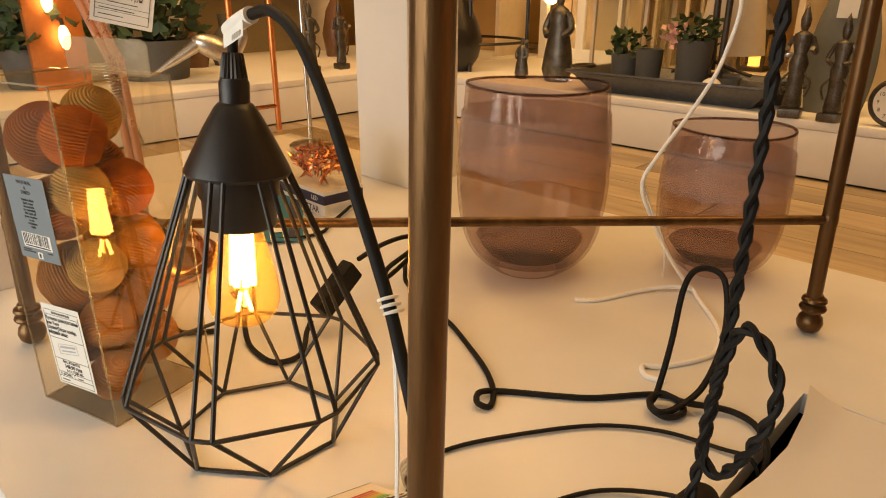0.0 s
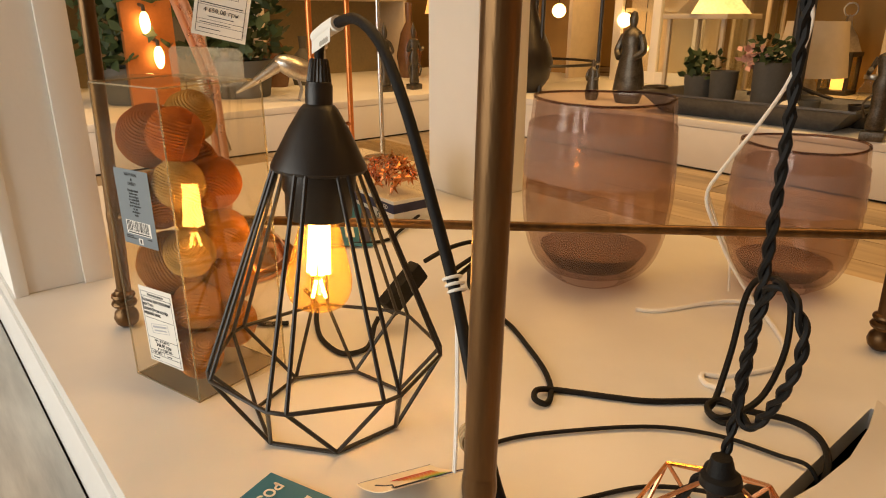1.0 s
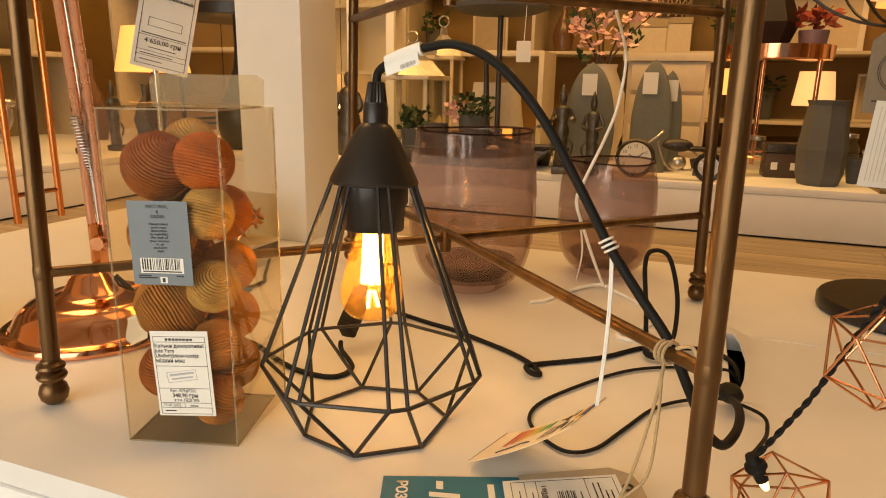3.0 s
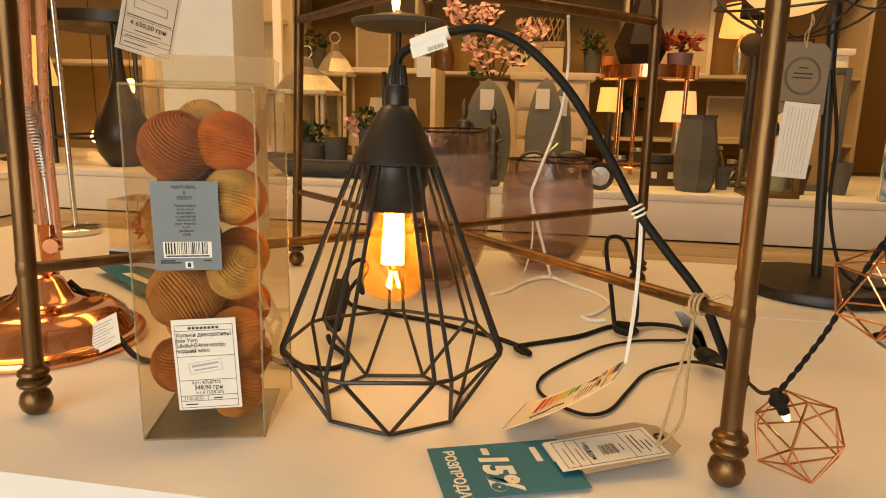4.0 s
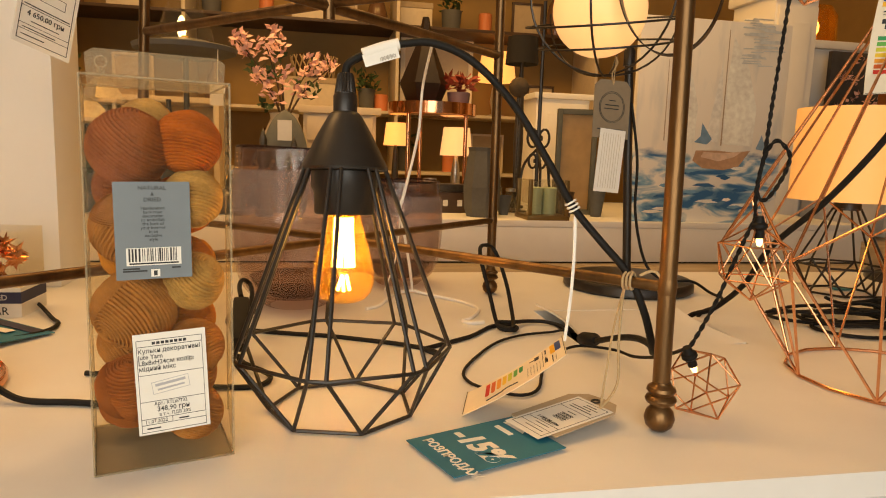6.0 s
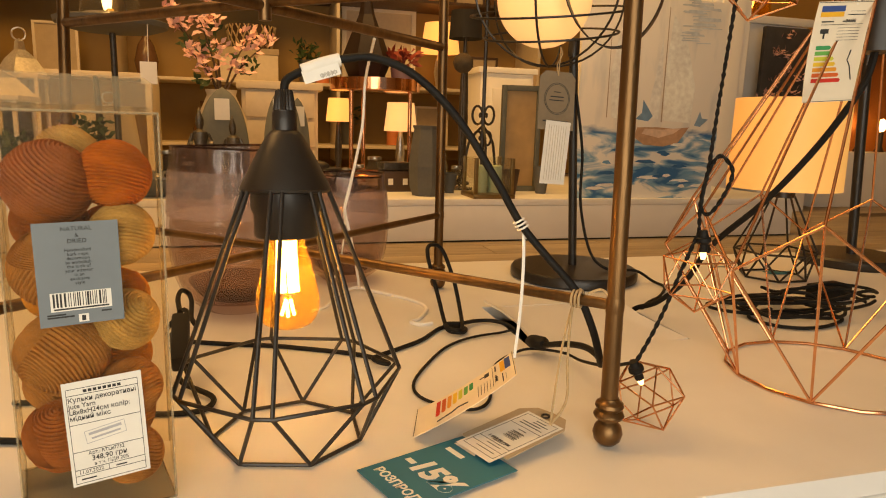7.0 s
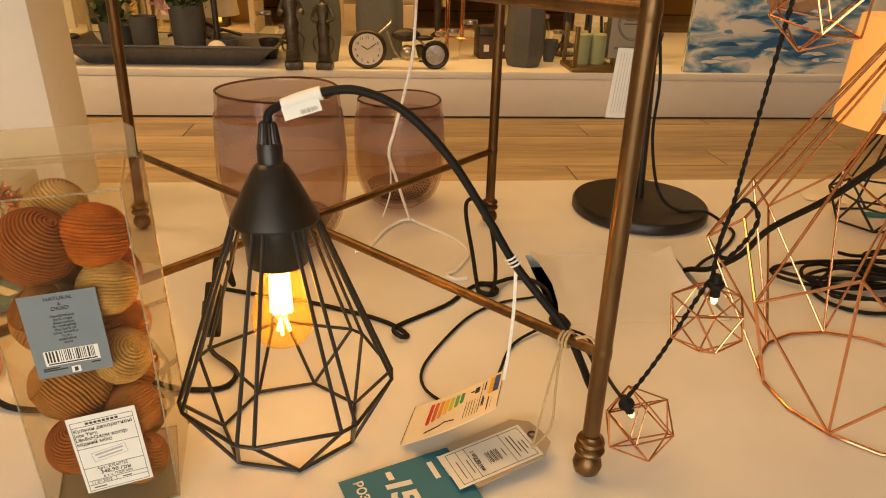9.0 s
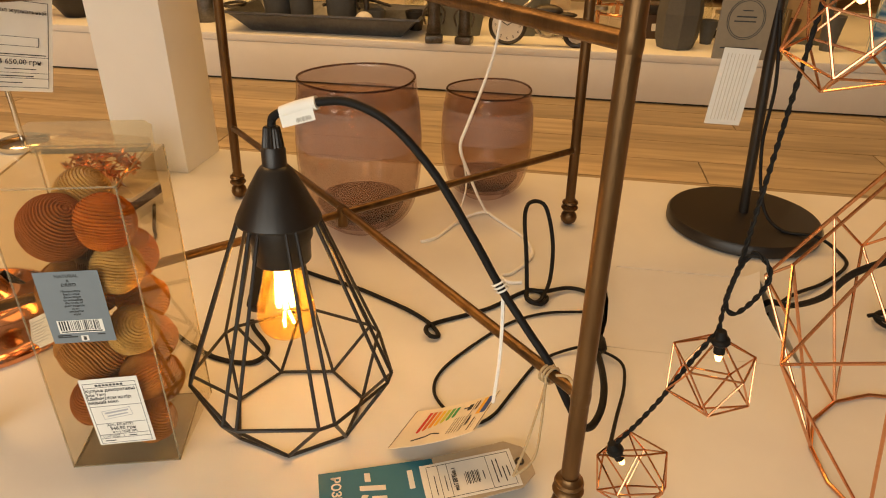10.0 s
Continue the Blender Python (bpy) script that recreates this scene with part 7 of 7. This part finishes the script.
st2 = thing("copper_plant_stand", (-1.56, 1.10, FLOOR), "tall stand of bright copper tubes on the floor", "stand")
for x, y in ((-0.0, -0.07), (0.0, 0.07)):
    part("pole", tube(bmesh.new(), [(x, y, 0), (x, y, 1.0)], 0.0095, 10), mat("bright_copper_tube", (0.80, 0.30, 0.10), 0.3, metal=0.9), st2)
for z in (0.08, 0.98):
    part("cross_bar", tube(bmesh.new(), [(0, -0.07, z), (0, 0.07, z)], 0.007, 8), COPPER, st2)
fbx = thing("filament_bulb_stand", (-1.90, 0.66, BT), "lit filament bulbs on a dark stand on the bench", "lamp")
part("back_plate", block(bmesh.new(), 0.03, 0.16, 0.36, Matrix.Translation((-0.05, 0, 0)), 0.004), ORANGEPANEL, fbx, "orange copper back plate")
for y, z in ((-0.02, 0.26), (0.01, 0.155)):
    part("bulb", ball(bmesh.new(), 0.020, (0, y, z), 14, (0.8, 0.8, 1.8)), BULBGLOW, fbx, "lit filament bulb")
    part("bulb_arm", tube(bmesh.new(), [(-0.036, y, z + 0.055), (0, y, z + 0.05), (0, y, z + 0.034)], 0.006, 8), DARKMETAL, fbx)
shade_lamp((-1.95, 2.00, BT), 0.30, 0.15, 0.18, "lit yellow shade lamp with a slim foot on the bench", SHADEGLOW, BROWNWOOD, rt=0.11)
shelf_unit(-2.69, -1.72, 2.50, 2.74, [(0.42, CREAM), (0.80, CREAM)], 1.3, "cream shelf unit beside the bench end")
lsu = thing("wall_shelf", (-2.60, 0.9, BT), "dark wooden wall shelf unit along the side wall", "shelf")
part("back_board", span(bmesh.new(), -0.09, -0.075, -1.2, 1.2, 0, 1.4), mat("olive_back_board", (0.24, 0.19, 0.11), 0.8, var=0.15), lsu, smooth=False)
for z in (0.35, 0.75, 1.1):
    part("shelf_board", span(bmesh.new(), -0.074, 0.14, -1.2, 1.2, z, z + 0.022, 0.002), CREAM, lsu)
for y in (-1.2, -0.4, 0.4, 1.18):
    part("upright", span(bmesh.new(), -0.074, 0.14, y, y + 0.02, 0, 0.349, 0.002), CREAM, lsu)
for q, y in enumerate((-0.1, 0.15, 0.45, 0.75, 1.0, -0.4)):
    pq = pot("shelf_pot", (-2.55, 0.9 + y, BT + 0.3725), 0.05, 0.10 + 0.03 * (q % 3), (STONE, CREAM, WAX)[q % 3], "pot standing on the dark wall shelf")
    if q % 2:
        tuft(pq, (0, 0, 0.09), 0.07, 0.08, LEAF, 50, 400 + q)
for q, y in enumerate((1.25, 1.38, 1.95, 2.25)):
    vq = thing("glass_bottle", (-2.25, y, BT), "brown glazed bottle vase on the low bench", "vase", "bench bottles")
    h = (0.26, 0.20, 0.34, 0.24)[q]
    part("body", lathe(bmesh.new(), [(0, 0), (0.045, 0), (0.06, h * 0.3), (0.04, h * 0.6), (0.014, h * 0.75), (0.018, h), (0.012, h), (0, h * 0.9)], 24), (MATS["brown_glaze"], STONE)[q % 2], vq)

# Long wooden planks of the shop floor.
PLANK = mat("grey_brown_plank", (0.33, 0.26, 0.18), 0.55, var=0.42, scale=11, bump=0.25, bscale=60, stretch=(0.22, 2.2, 1), per_piece=0.20)
floor = bpy.data.objects["floor"]
PW, PL = 0.135, 1.15
pm = bmesh.new()
block(pm, PL - 0.003, PW - 0.003, 0.006, None, 0.0009)
plank_mesh = bpy.data.meshes.new("plank")
pm.to_mesh(plank_mesh)
pm.free()
plank_mesh.materials.append(PLANK)
rnd = random.Random(2)
row = 0
y = -0.95
while y < 4.9:
    x = -4.6 + (row * 0.43) % PL
    while x < 4.6:
        if -3.42 < x < 3.42:
            ob = new("plank", plank_mesh)
            ob.parent = floor
            ob.matrix_basis = pose(x, y, FLOOR - 0.006, 0, 0, 180 * rnd.randint(0, 1))
        x += PL
    y += PW
    row += 1
